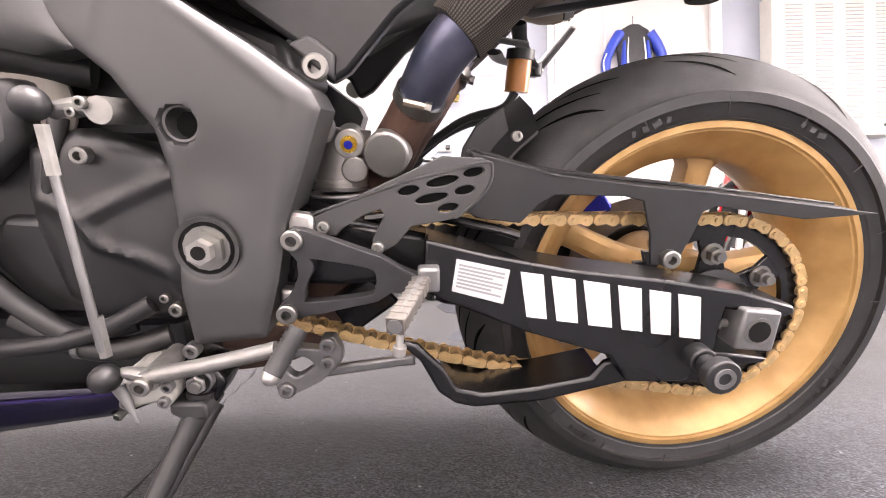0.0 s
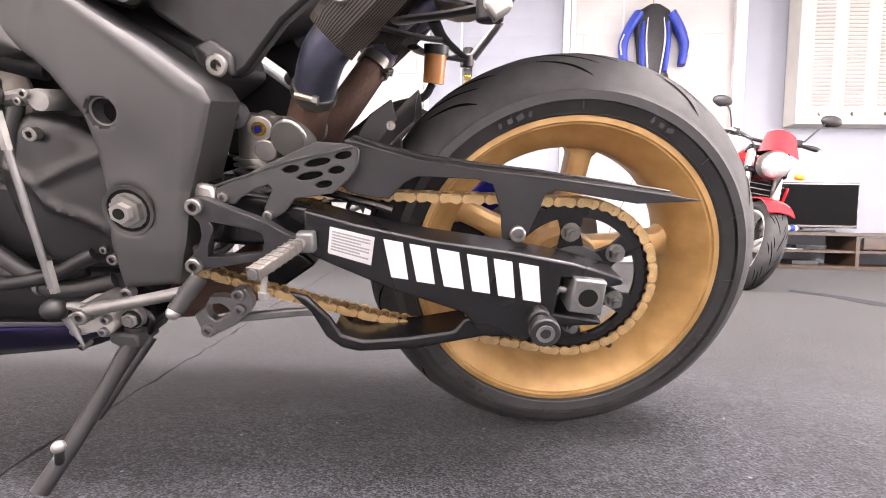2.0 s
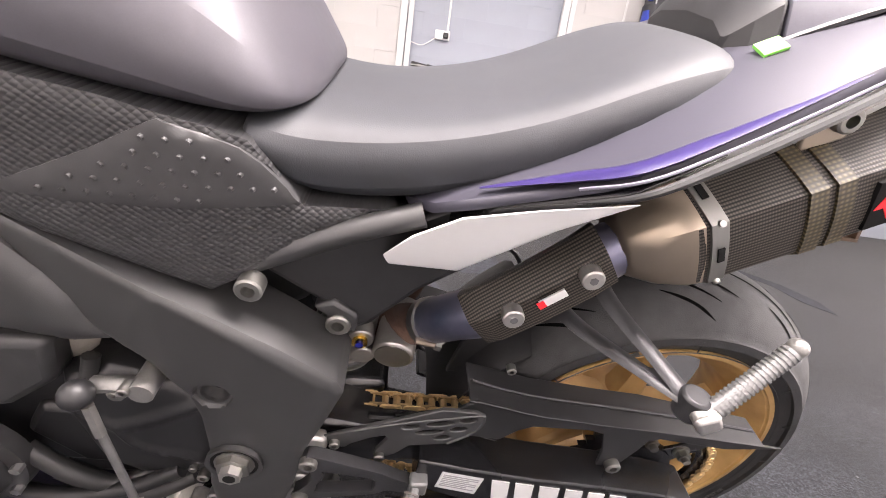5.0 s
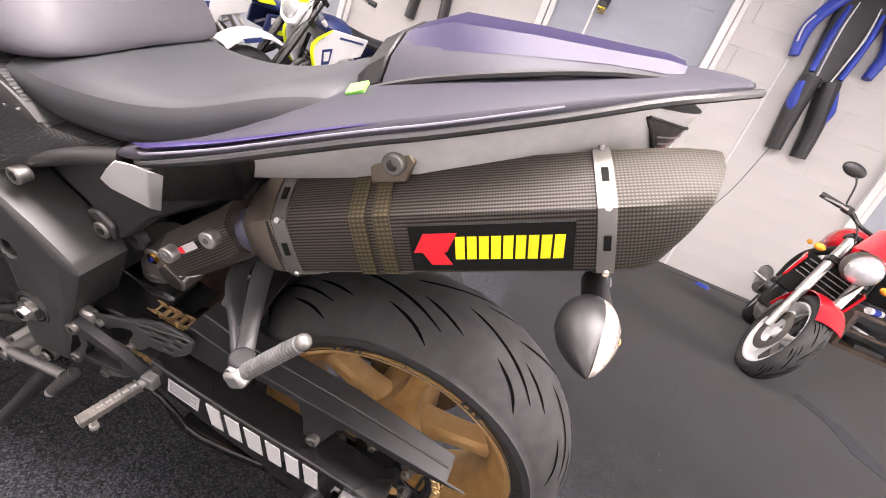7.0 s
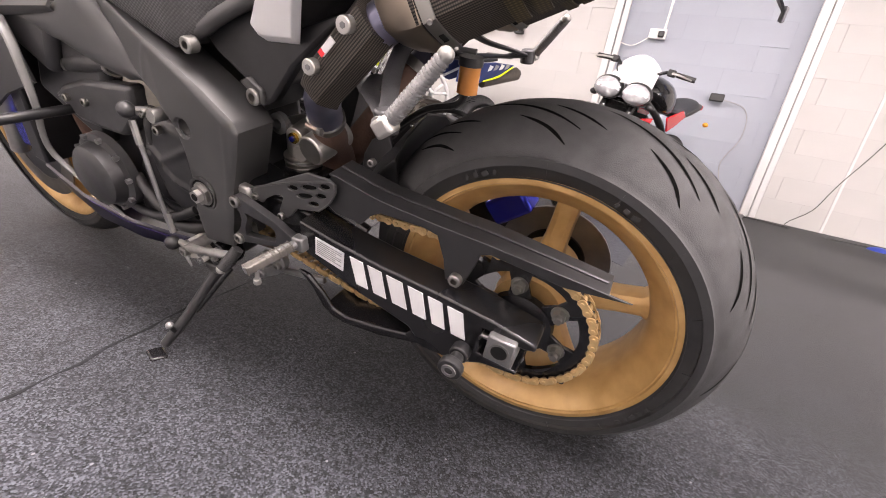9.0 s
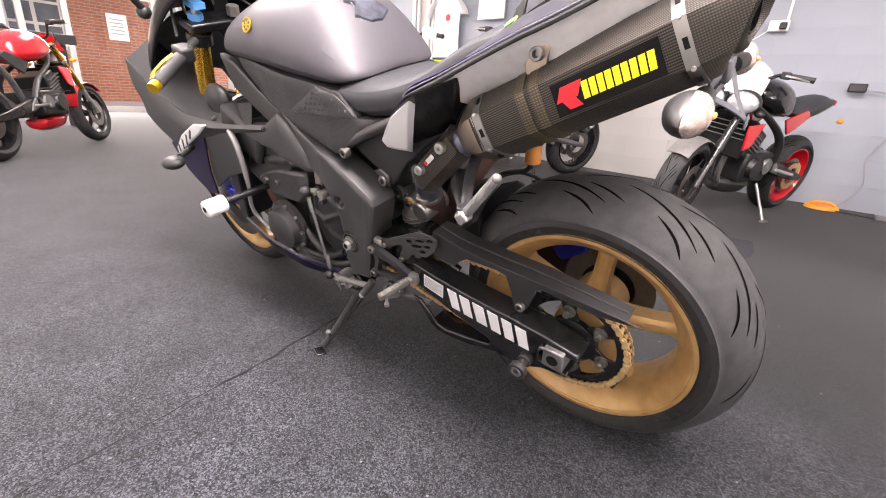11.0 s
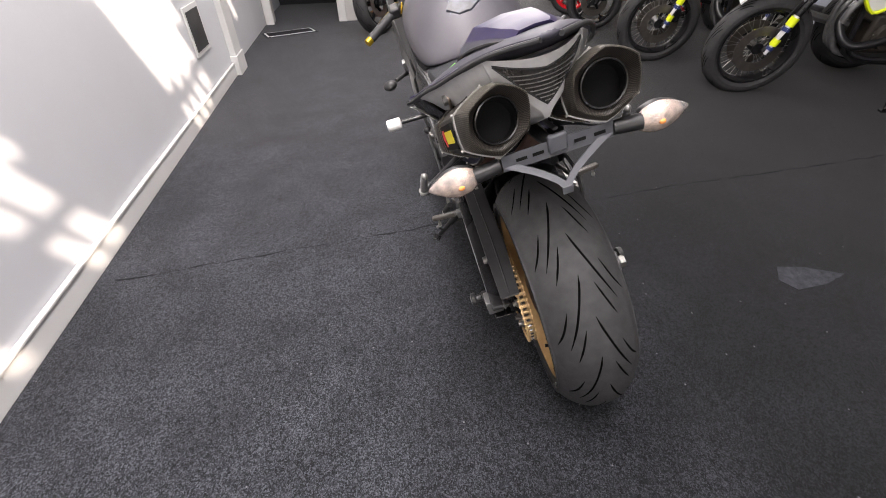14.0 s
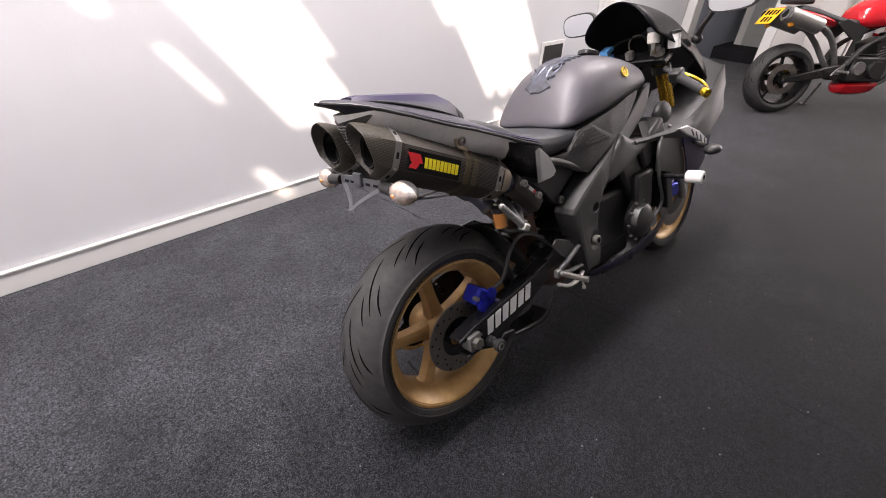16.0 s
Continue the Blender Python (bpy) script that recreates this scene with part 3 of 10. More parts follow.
for x0, x1, gaps in GAPS:
    y = OPEN[2]
    for g0, g1 in sorted(gaps) + [(OPEN[3], OPEN[3])]:
        if g0 - y > 0.005:
            part("sun_mask_slat", span(x0, x1, y, g0, ROOF_Z + 0.06, ROOF_Z + 0.07), CEIL, rl)
        y = g1

# wall beside the bike, its skirting and the pilaster at its far end
setting("wall_left", span(-3.44, 6.95, -0.22, 0.0, 0.0, ROOF_Z), WALL_WHITE, "smooth white painted wall crossed by sunlight", LEFT_M)
sk = bmesh.new()
span(-3.44, 6.75, 0.002, 0.018, 0.0, 0.095, sk)
span(-3.44, 6.75, 0.002, 0.024, 0.095, 0.107, sk)
setting("baseboard_left", sk, GLOSS_WHITE, "white moulded skirting board", LEFT_M, bevel=0.003, category="baseboard")
setting("wall_left_far", span(-5.6, -3.44, -0.30, -0.06, 0.0, ROOF_Z), WALL_WHITE, "white painted wall beyond the pilaster", LEFT_M)
pil = bmesh.new()
span(-3.62, -3.40, -0.2, 0.05, 0.02, ROOF_Z, pil)
span(-3.64, -3.38, -0.2, 0.06, 0.0, 0.16, pil)
setting("trim_pilaster", pil, GLOSS_WHITE, "white boxed pilaster with a plinth", LEFT_M, bevel=0.004, category="trim")
vent = thing("wall_vent", "dark square vent plate set in the white wall", "vent", m=LEFT_M)
part("plate", span(-2.93, -2.60, 0.001, 0.012, 0.34, 0.65), GLOSS_WHITE, vent, bevel=0.002)
part("grille", span(-2.90, -2.63, 0.008, 0.016, 0.37, 0.62), BLACK_PLASTIC, vent)

# cross wall with the doorway to a dark corridor
XW = -5.6
cw = bmesh.new()
span(XW - 0.22, XW, -0.86, -0.50, 0.0, ROOF_Z, cw)
span(XW - 0.22, XW, -1.72, -0.86, 2.10, ROOF_Z, cw)
span(XW - 0.22, XW, -2.2, -1.72, 0.0, ROOF_Z, cw)
setting("wall_cross", cw, WALL_CREAM, "white wall with an open doorway to a corridor", category="wall")
dt = bmesh.new()
for y0, y1 in ((-1.80, -1.70), (-0.88, -0.78)):
    span(XW + 0.001, XW + 0.03, y0, y1, 0.0, 2.2, dt)
span(XW + 0.001, XW + 0.03, -1.80, -0.78, 2.10, 2.2, dt)
setting("trim_doorway", dt, GLOSS_WHITE, "white door surround", bevel=0.004, category="trim")
setting("wall_corridor_left", span(-8.6, XW - 0.22, -2.0, -1.86, 0.0, 2.6), WALL_GREY, "grey corridor wall", category="wall")
setting("wall_corridor_right", span(-10.2, XW - 0.22, -0.64, -0.50, 0.0, ROOF_Z), WALL_CREAM, "white wall between shop and corridor", category="wall")
setting("wall_corridor_end", span(-8.72, -8.6, -2.0, -0.5, 0.0, 2.6), WALL_GREY, "grey wall at the end of the corridor", category="wall")
setting("ceiling_corridor", span(-8.7, XW - 0.22, -2.0, -0.5, 2.5, 2.6), CEIL, "corridor ceiling", category="ceiling")
dr = thing("corridor_door", "closed grey panelled door at the end of the corridor", "door", m=pose(-7.6, -1.7, 0))
part("leaf", span(-0.02, 0.025, 0.05, 0.90, 0.16, 2.12), GREY_DOOR, dr, bevel=0.003)
for z0, z1 in ((0.32, 1.0), (1.15, 1.95)):
    part("panel", span(0.024, 0.034, 0.16, 0.78, z0, z1), GREY_DOOR, dr, bevel=0.006)
part("handle", rod((0.05, 0.14, 1.1), (0.05, 0.26, 1.1), 0.011), STEEL, dr)
part("letter_plate", span(0.03, 0.038, 0.30, 0.62, 1.02, 1.08), STEEL, dr)
part("frame", span(-0.03, 0.02, -0.05, 0.05, 0.0, 2.2, span(-0.03, 0.02, 0.90, 1.0, 0.0, 2.2)), WALL_CREAM, dr)
setting("stair_step", span(-8.6, -7.1, -1.86, -0.64, 0.0, 0.16), SEAM, "dark carpeted step in the corridor", category="step")

# long wall: painted blocks, white piers and grey bays between boxed trims
BAYS = [(-10.4, -6.6, "w"), (-6.6, -4.75, "g"), (-4.75, -4.45, "w"), (-4.45, -2.75, "g"), (-2.75, -0.52, "w"), (-0.52, 1.14, "g"), (1.14, 3.05, "w"), (3.05, 6.9, "g")]
walls_right = []
for k, (x0, x1, c) in enumerate(BAYS):
    depth = -0.006 if c == "w" else 0.035
    w = setting("wall_right_%d" % (k + 1), span(x0, x1, depth + 0.006, 0.25, 0.0, ROOF_Z), WALL_CREAM if c == "w" else WALL_GREY,
                "off-white painted block wall" if c == "w" else "blue-grey painted block wall", RIGHT_M, category="wall")
    walls_right.append((w, x0, x1, depth, c))
for k, x in enumerate((-4.75, -4.45, -2.72, -0.50, 1.16, 3.03)):
    tb = bmesh.new()
    span(x - 0.035, x + 0.035, -0.055, 0.0, 0.0, ROOF_Z, tb)
    span(x + 0.045, x + 0.10, -0.035, 0.0, 0.0, ROOF_Z, tb)
    setting("trim_post_%d" % (k + 1), tb, GLOSS_WHITE, "white boxed vertical trim", RIGHT_M, bevel=0.006, category="trim")
setting("trim_panel_joint", span(1.78, 1.80, -0.016, 0.0, 0.0, ROOF_Z), GLOSS_WHITE, "slim white cover strip", RIGHT_M, category="trim")
# unseen glazed opening, made up to go with the rear fill lamp
wbk = bmesh.new()
span(6.8, 7.0, -2.2, -0.8, 0.0, ROOF_Z, wbk)
span(6.8, 7.0, 2.6, 5.6, 0.0, ROOF_Z, wbk)
span(6.8, 7.0, -0.8, 2.6, 2.6, ROOF_Z, wbk)
setting("wall_back", wbk, WALL_WHITE, "plain white wall with glazed doors", category="wall")
for k, y in enumerate((-0.76, 0.34, 1.46, 2.56)):
    setting("door_%d" % (k + 1), span(6.85, 6.93, y - 0.04, y + 0.04, 0.0, 2.6), GLOSS_WHITE, "white glazed door stile", category="door")
gp = setting("window_rear", span(6.885, 6.895, -0.76, 2.56, 0.0, 2.6), GLASS, "clear glass of the rear doors", category="window")
gp.visible_shadow = False

# shop front at the street end
sf = bmesh.new()
span(-10.2, -10.05, -0.5, 5.2, 0.0, 0.10, sf)
span(-10.2, -10.05, -0.5, 5.2, 2.55, ROOF_Z, sf)
setting("wall_shopfront", sf, WALL_CREAM, "sill and head of the glazed shop front", category="wall")
for k, y in enumerate((-0.42, 0.95, 1.55, 2.95, 4.35)):
    wbm = bmesh.new()
    span(-10.16, -10.06, y - 0.045, y + 0.045, 0.1, 2.55, wbm)
    setting("window_mullion_%d" % (k + 1), wbm, GLOSS_WHITE, "white shop front mullion", bevel=0.006, category="window")
setting("window_transom", span(-10.15, -10.07, -0.42, 4.4, 2.02, 2.10), GLOSS_WHITE, "white shop front transom", bevel=0.005, category="window")
for k, (y0, y1) in enumerate(((-0.38, 0.9), (1.6, 2.9), (3.0, 4.3))):
    pn = setting("window_%d" % (k + 1), span(-10.115, -10.105, y0, y1, 0.1, 2.55), GLASS, "clear shop window pane", category="window")
    pn.visible_shadow = False

# unseen wall, added to keep the sun off the yard and brick building
setting("wall_upper_front", span(-10.2, -10.0, -9.0, 14.0, ROOF_Z + 0.2, 12.0), WALL_CREAM, "unseen wall added above the shop front to shade the yard", category="wall")

# building across the yard
bb = thing("brick_building", "orange brick building with white windows across the yard", "building", m=pose(-14.5, 0, -0.05))
part("wall", span(-0.4, 0, -8, 12, 0, 8), BRICK, bb)
BRICK_NODES = BRICK.node_tree
bt = BRICK_NODES.nodes.new("ShaderNodeTexBrick")
btc = BRICK_NODES.nodes.new("ShaderNodeTexCoord")
bsep = BRICK_NODES.nodes.new("ShaderNodeSeparateXYZ")
bmap = BRICK_NODES.nodes.new("ShaderNodeCombineXYZ")
BRICK_NODES.links.new(btc.outputs["Object"], bsep.inputs[0])
BRICK_NODES.links.new(bsep.outputs["Y"], bmap.inputs[0])
BRICK_NODES.links.new(bsep.outputs["Z"], bmap.inputs[1])
BRICK_NODES.links.new(bmap.outputs[0], bt.inputs["Vector"])
bt.inputs["Scale"].default_value = 1.0
bt.inputs["Brick Width"].default_value, bt.inputs["Row Height"].default_value, bt.inputs["Mortar Size"].default_value = 0.225, 0.075, 0.009
bt.inputs["Color1"].default_value, bt.inputs["Color2"].default_value, bt.inputs["Mortar"].default_value = (0.42, 0.135, 0.07, 1), (0.33, 0.105, 0.06, 1), (0.36, 0.28, 0.22, 1)
BRICK_NODES.links.new(bt.outputs[0], BRICK_NODES.nodes["Principled BSDF"].inputs["Base Color"])
for y in (-1.2, 2.0, 5.2):
    for z in (1.2, 4.2):
        wf = part("window", span(0.002, 0.03, y - 0.55, y + 0.55, z, z + 1.5), GLOSS_WHITE, bb, "white framed window")
        for sy in (-1, 1):
            for kz in range(3):
                part("pane", span(0.026, 0.036, y + sy * 0.26 - 0.22, y + sy * 0.26 + 0.22, z + 0.08 + kz * 0.48, z + 0.5 + kz * 0.48), PANE_DARK, wf, "dark pane reflecting the sky")
        part("sill", span(0.002, 0.09, y - 0.65, y + 0.65, z - 0.09, z - 0.01), PAVING, wf)

# ---- the sports bike on its side stand ----
# bike coordinates: x ahead from the rear axle, y to its left, z up along its own plane
LEAN = radians(15.42)
BIKE_M = Matrix(((-1, 0, 0, 0), (0, -math.cos(LEAN), -math.sin(LEAN), 0.32 * math.sin(LEAN)),
                 (0, -math.sin(LEAN), math.cos(LEAN), 0.316 - 0.32 * math.cos(LEAN)), (0, 0, 0, 1)))
bike = thing("sports_motorcycle", "graphite and black sports motorcycle with gold wheels on its side stand", "motorcycle", m=BIKE_M)
AXLE = (0.0, 0.0, 0.320)
FAXLE = (1.490, 0.0, 0.300)


def tyre_mesh(c, rim_r, crown_r, half, rim_half, seg=96):
    """A motorcycle tyre: bead, bulging sidewall and round crown."""
    prof = [(rim_r - 0.004, rim_half - 0.004), (rim_r + 0.004, rim_half), (rim_r + 0.014, rim_half + 0.004)]
    side_r = rim_r + 0.28 * (crown_r - rim_r)
    prof += [(rim_r + 0.025, half - 0.006), (side_r, half), (side_r + 0.012, half - 0.001)]
    shoulder = crown_r - 0.060 * half / 0.0975
    for k in range(14):
        u = math.cos(0.5 * math.pi * (k / 13) ** 0.9)
        y = (half - 0.001) * u
        r = shoulder + (crown_r - shoulder) * (1 - u ** 2.3) ** 0.86
        prof.append((max(r, side_r + 0.012 + 0.0004 * k), y))
    prof = prof + [(r, -y) for r, y in reversed(prof[:-1])]
    return lathe(prof, seg, c, closed=True), (shoulder, crown_r, half - 0.001)


def crown(shape, y):
    s, c, h = shape
    return s + (c - s) * (1 - min(1, abs(y) / h) ** 2.3) ** 0.86


def groove_shade(bm, c, shape, path, width):
    """Dark strip painting a groove's shade, along (angle, y) points, tapering at its ends."""
    pts = [Vector((a, y, 0)) for a, y in path]
    sm = smooth_path(pts, 5)
    n = len(sm)
    left, right = [], []
    for i, p in enumerate(sm):
        t = sm[min(i + 1, n - 1)] - sm[max(i - 1, 0)]
        tv = Vector((t.x * shape[1], t.y, 0)).normalized()
        w = width * min(1.0, 0.25 + 3.2 * min(i, n - 1 - i) / n) * 0.5
        for lst, s in ((left, 1), (right, -1)):
            a, y = p.x - s * tv.y * w / shape[1], p.y + s * tv.x * w
            r = crown(shape, y) + 0.0007
            lst.append(bm.verts.new((c[0] + r * math.cos(a), c[1] + y, c[2] + r * math.sin(a))))
    for i in range(n - 1):
        bm.faces.new((left[i], left[i + 1], right[i + 1], right[i]))


def tread(c, shape, n, scale=1.0):
    bm = bmesh.new()
    step = 2 * math.pi / n
    for k in range(n):
        for side in (1, -1):
            a = k * step + (0.5 * step if side < 0 else 0)
            # towards the rear and down the angle grows, and the strips run outwards
            groove_shade(bm, c, shape, [(a, side * 0.004 * scale), (a + 0.10, side * 0.012 * scale), (a + 0.30, side * 0.034 * scale), (a + 0.50, side * 0.060 * scale)], 0.0048)
            groove_shade(bm, c, shape, [(a + 0.22, side * 0.048 * scale), (a + 0.36, side * 0.064 * scale), (a + 0.46, side * 0.080 * scale)], 0.0042)
            groove_shade(bm, c, shape, [(a + 0.36, side * 0.022 * scale), (a + 0.48, side * 0.035 * scale), (a + 0.60, side * 0.050 * scale)], 0.0042)
    return bm


# -- rear wheel
rear_wheel = part("rear_wheel", lathe([(0.2335, 0.0865), (0.2335, 0.0825), (0.226, 0.079), (0.219, 0.064), (0.201, 0.052), (0.196, 0.03), (0.196, -0.03), (0.201, -0.052), (0.219, -0.064), (0.226, -0.079), (0.2335, -0.0825), (0.2335, -0.0865),
                                             (0.2255, -0.0872), (0.2240, -0.0838), (0.2215, -0.0832), (0.2195, -0.0800), (0.2125, -0.074), (0.204, -0.060), (0.189, -0.046), (0.184, -0.02), (0.184, 0.02), (0.189, 0.046), (0.204, 0.060), (0.2125, 0.074), (0.2195, 0.0800), (0.2215, 0.0832), (0.2240, 0.0838), (0.2255, 0.0872)], 96, AXLE, closed=True), GOLD, bike, "gold painted alloy rear wheel")
tb, rear_shape = tyre_mesh(AXLE, 0.229, 0.3205, 0.0975, 0.083)
rear_tyre = part("tyre", tb, RUBBER, rear_wheel, "worn black rear tyre")
rear_tyre.data.materials.append(RUBBER_SIDE)
for f in rear_tyre.data.polygons:
    if math.hypot(f.center.x, f.center.z - AXLE[2]) < rear_shape[0] + 0.006:
        f.material_index = 1
part("tread_pattern", tread(AXLE, rear_shape, 11), GROOVE_SHADE, rear_wheel)["kind"] = "stuff"
sw = bmesh.new()
for s_ in (1, -1):
    # raised bars and short strokes where the mouldings stand, and two fine rings
    for a0, n, h in ((62, 4, 0.007), (112, 3, 0.006), (205, 5, 0.007), (300, 4, 0.007)):
        for k in range(n):
            a, r = radians(a0 + 3.4 * k), 0.2455
            box(r * math.cos(a), s_ * 0.0966, AXLE[2] + r * math.sin(a), 0.0045 + 0.003 * (k % 3), 0.0012, h, Matrix.Rotation(math.pi / 2 - a, 4, "Y") @ Matrix.Rotation(0.3 * ((k % 3) - 1), 4, "Y"), sw)
    for a0 in range(20, 360, 23):
        a = radians(a0)
        box(0.252 * math.cos(a), s_ * 0.0968, AXLE[2] + 0.252 * math.sin(a), 0.0012, 0.0012, 0.020, Matrix.Rotation(math.pi / 2 - a, 4, "Y"), sw)
    lathe([(0.2345, s_ * 0.0920), (0.2360, s_ * 0.0935), (0.2368, s_ * 0.0920)], 96, AXLE, sw, closed=True)
part("sidewall_lettering", sw, RUBBER_SIDE, rear_wheel)["kind"] = "stuff"


def spoke(ang, r0, r1, c, w0=0.050, w1=0.040, d0=0.030, d1=0.019, y0=0.0, y1=0.0):
    """One cast spoke: a rounded bar that widens into hub and rim."""
    rings = []
    for u in (0, 0.15, 0.4, 0.65, 0.88, 1.0):
        r = r0 + (r1 - r0) * u
        w = float(np.interp(u, [0, 0.15, 0.5, 0.88, 1], [w0 * 1.2, w0, (w0 + w1) * 0.42, w1, w1 * 1.7]))
        d = float(np.interp(u, [0, 0.5, 1], [d0, (d0 + d1) * 0.5, d1 * 1.3]))
        yy = y0 + (y1 - y0) * u
        ring = []
        for q in range(10):
            b = 2 * math.pi * q / 10
            t, y = 0.5 * w * math.copysign(abs(math.cos(b)) ** 0.7, math.cos(b)), d * math.copysign(abs(math.sin(b)) ** 0.7, math.sin(b))
            ring.append((c[0] + r * math.cos(ang) - t * math.sin(ang), c[1] + yy + y, c[2] + r * math.sin(ang) + t * math.cos(ang)))
        rings.append(ring)
    return loft(rings)


for k in range(5):
    part("spoke", spoke(radians(98 + 72 * k), 0.045, 0.190, AXLE), GOLD, rear_wheel)
part("hub", lathe([(0.02, 0.075), (0.058, 0.075), (0.062, 0.05), (0.058, 0.03), (0.052, 0.0), (0.058, -0.03), (0.062, -0.05), (0.06, -0.07), (0.02, -0.07)], 40, AXLE), GOLD, rear_wheel)
vb = rod((-0.098, 0.02, 0.175), (-0.088, 0.075, 0.19), 0.004)
rod((-0.088, 0.075, 0.19), (-0.087, 0.082, 0.191), 0.005, bm=vb)
part("valve", vb, BLACK_PLASTIC, rear_wheel)

# -- sprocket, carrier and chain
CH_Y = 0.112
SP_R, FS = 0.1175, (0.640, 0.400, 0.046)
sp = bmesh.new()
NT = 46
outer, inner = [], []
for y in (CH_Y - 0.004, CH_Y + 0.004):
    ro, ri = [], []
    for k in range(NT * 4):
        a = 2 * math.pi * k / (NT * 4)
        r = SP_R + (0.006, 0.0, -0.005, 0.0)[k % 4]
        ro.append(sp.verts.new((r * math.cos(a), y, 0.32 + r * math.sin(a))))
        ri.append(sp.verts.new((0.096 * math.cos(a), y, 0.32 + 0.096 * math.sin(a))))
    outer.append(ro)
    inner.append(ri)
n4 = NT * 4
for k in range(n4):
    j = (k + 1) % n4
    sp.faces.new((outer[1][k], outer[1][j], inner[1][j], inner[1][k]))
    sp.faces.new((outer[0][k], inner[0][k], inner[0][j], outer[0][j]))
    sp.faces.new((outer[0][k], outer[0][j], outer[1][j], outer[1][k]))
    sp.faces.new((inner[0][k], inner[1][k], inner[1][j], inner[0][j]))
part("sprocket", sp, BLACK_SATIN, rear_wheel, "black rear sprocket", smooth=25)
for k in range(6):
    a = radians(84 - 60 * k)
    arm = bmesh.new()
    p0, p1 = Vector((0.05 * math.cos(a), 0, 0.05 * math.sin(a))), Vector((0.1 * math.cos(a), 0, 0.1 * math.sin(a)))
    t = Vector((-math.sin(a), 0, math.cos(a)))
    poly = [p0 + t * 0.019, p0.lerp(p1, 0.5) + t * 0.0135, p1 + t * 0.019, p1 - t * 0.019, p0.lerp(p1, 0.5) - t * 0.0135, p0 - t * 0.019]
    plate([(p.x, 0.32 + p.z) for p in poly], CH_Y - 0.003, CH_Y + 0.0035, arm)
    part("sprocket_arm", arm, BLACK_SATIN, rear_wheel, bevel=0.0015)
    b = (0.074 * math.cos(a), 0, 0.32 + 0.074 * math.sin(a))
    bm = hexnut((b[0], CH_Y, b[2]), (b[0], CH_Y + 0.016, b[2]), 0.0105)
    rod((b[0], CH_Y + 0.015, b[2]), (b[0], CH_Y + 0.023, b[2]), 0.006, bm=bm)
    rod((b[0], CH_Y + 0.003, b[2]), (b[0], CH_Y + 0.006, b[2]), 0.014, bm=bm)
    part("sprocket_nut", bm, STEEL, rear_wheel)
part("carrier", lathe([(0.02, CH_Y - 0.004), (0.056, CH_Y - 0.004), (0.054, CH_Y + 0.008), (0.036, CH_Y + 0.014), (0.034, CH_Y + 0.03), (0.02, CH_Y + 0.03)], 40, AXLE), BLACK_SATIN, rear_wheel)


def chain_path():
    """Points of the chain's pitch line: round the rear sprocket, along the bottom with some slack, round the front, back along the top."""
    c0, r0 = Vector((0, 0.320)), SP_R
    c1, r1 = Vector(FS[:2]), FS[2]
    d = c1 - c0
    base = math.atan2(d.y, d.x)
    off = math.acos((r0 - r1) / d.length)
    pts = []
    a_top, a_bot = base + off, base - off + 2 * math.pi
    for k in range(60):
        a = a_top + (a_bot - a_top) * k / 60
        pts.append(c0 + r0 * Vector((math.cos(a), math.sin(a))))
    p, q = c0 + r0 * Vector((math.cos(a_bot), math.sin(a_bot))), c1 + r1 * Vector((math.cos(a_bot), math.sin(a_bot)))
    for k in range(60):
        u = k / 60
        pts.append(p.lerp(q, u) - Vector((0, 0.016 * math.sin(math.pi * u))))
    for k in range(24):
        a = a_bot + (a_top + 2 * math.pi - a_bot) * k / 24
        pts.append(c1 + r1 * Vector((math.cos(a), math.sin(a))))
    p, q = c1 + r1 * Vector((math.cos(a_top), math.sin(a_top))), c0 + r0 * Vector((math.cos(a_top), math.sin(a_top)))
    for k in range(60):
        pts.append(p.lerp(q, k / 60))
    return pts


def link_meshes():
    """An outer and an inner chain link, each a pitch long."""
    out = []
    for kind in (0, 1):
        bm = bmesh.new()
        y = 0.0105 if kind == 0 else 0.0078
        for s in (1, -1):
            poly = []
            for k in range(12):
                a = 2 * math.pi * k / 12
                cx = 0.0079 if math.cos(a) >= -1e-6 else -0.0079
                poly.append((cx + 0.0074 * math.cos(a), 0.0074 * math.sin(a)))
            poly.insert(4, (0, 0.0042))
            poly.insert(11, (0, -0.0042))
            plate(poly, s * y - 0.0011, s * y + 0.0011, bm)
        for s in (1, -1):
            if kind == 0:
                rod((s * 0.0079, -0.0135, 0), (s * 0.0079, 0.0135, 0), 0.0030, seg=8, bm=bm)
            else:
                rod((s * 0.0079, -0.0072, 0), (s * 0.0079, 0.0072, 0), 0.0050, seg=8, bm=bm)
        bmesh.ops.recalc_face_normals(bm, faces=bm.faces)
        me = bpy.data.meshes.new("chain_link")
        bm.to_mesh(me)
        bm.free()
        me.materials.append(CHAIN_GOLD if kind == 0 else CHAIN_INNER)
        out.append(me)
    return out


cp = chain_path()
cum = [0.0]
for a, b in zip(cp, cp[1:] + cp[:1]):
    cum.append(cum[-1] + (b - a).length)
n_links = 2 * round(cum[-1] / 0.015875 / 2)
pitch = cum[-1] / n_links
xs, zs = [p.x for p in cp] + [cp[0].x], [p.y for p in cp] + [cp[0].y]
chain = part("chain", rod((0.60, CH_Y - 0.004, FS[1]), (0.60, CH_Y + 0.004, FS[1]), 0.036, seg=30), CHAIN_DARK, bike, "gold drive chain with oily rollers")
LINKS = link_meshes()
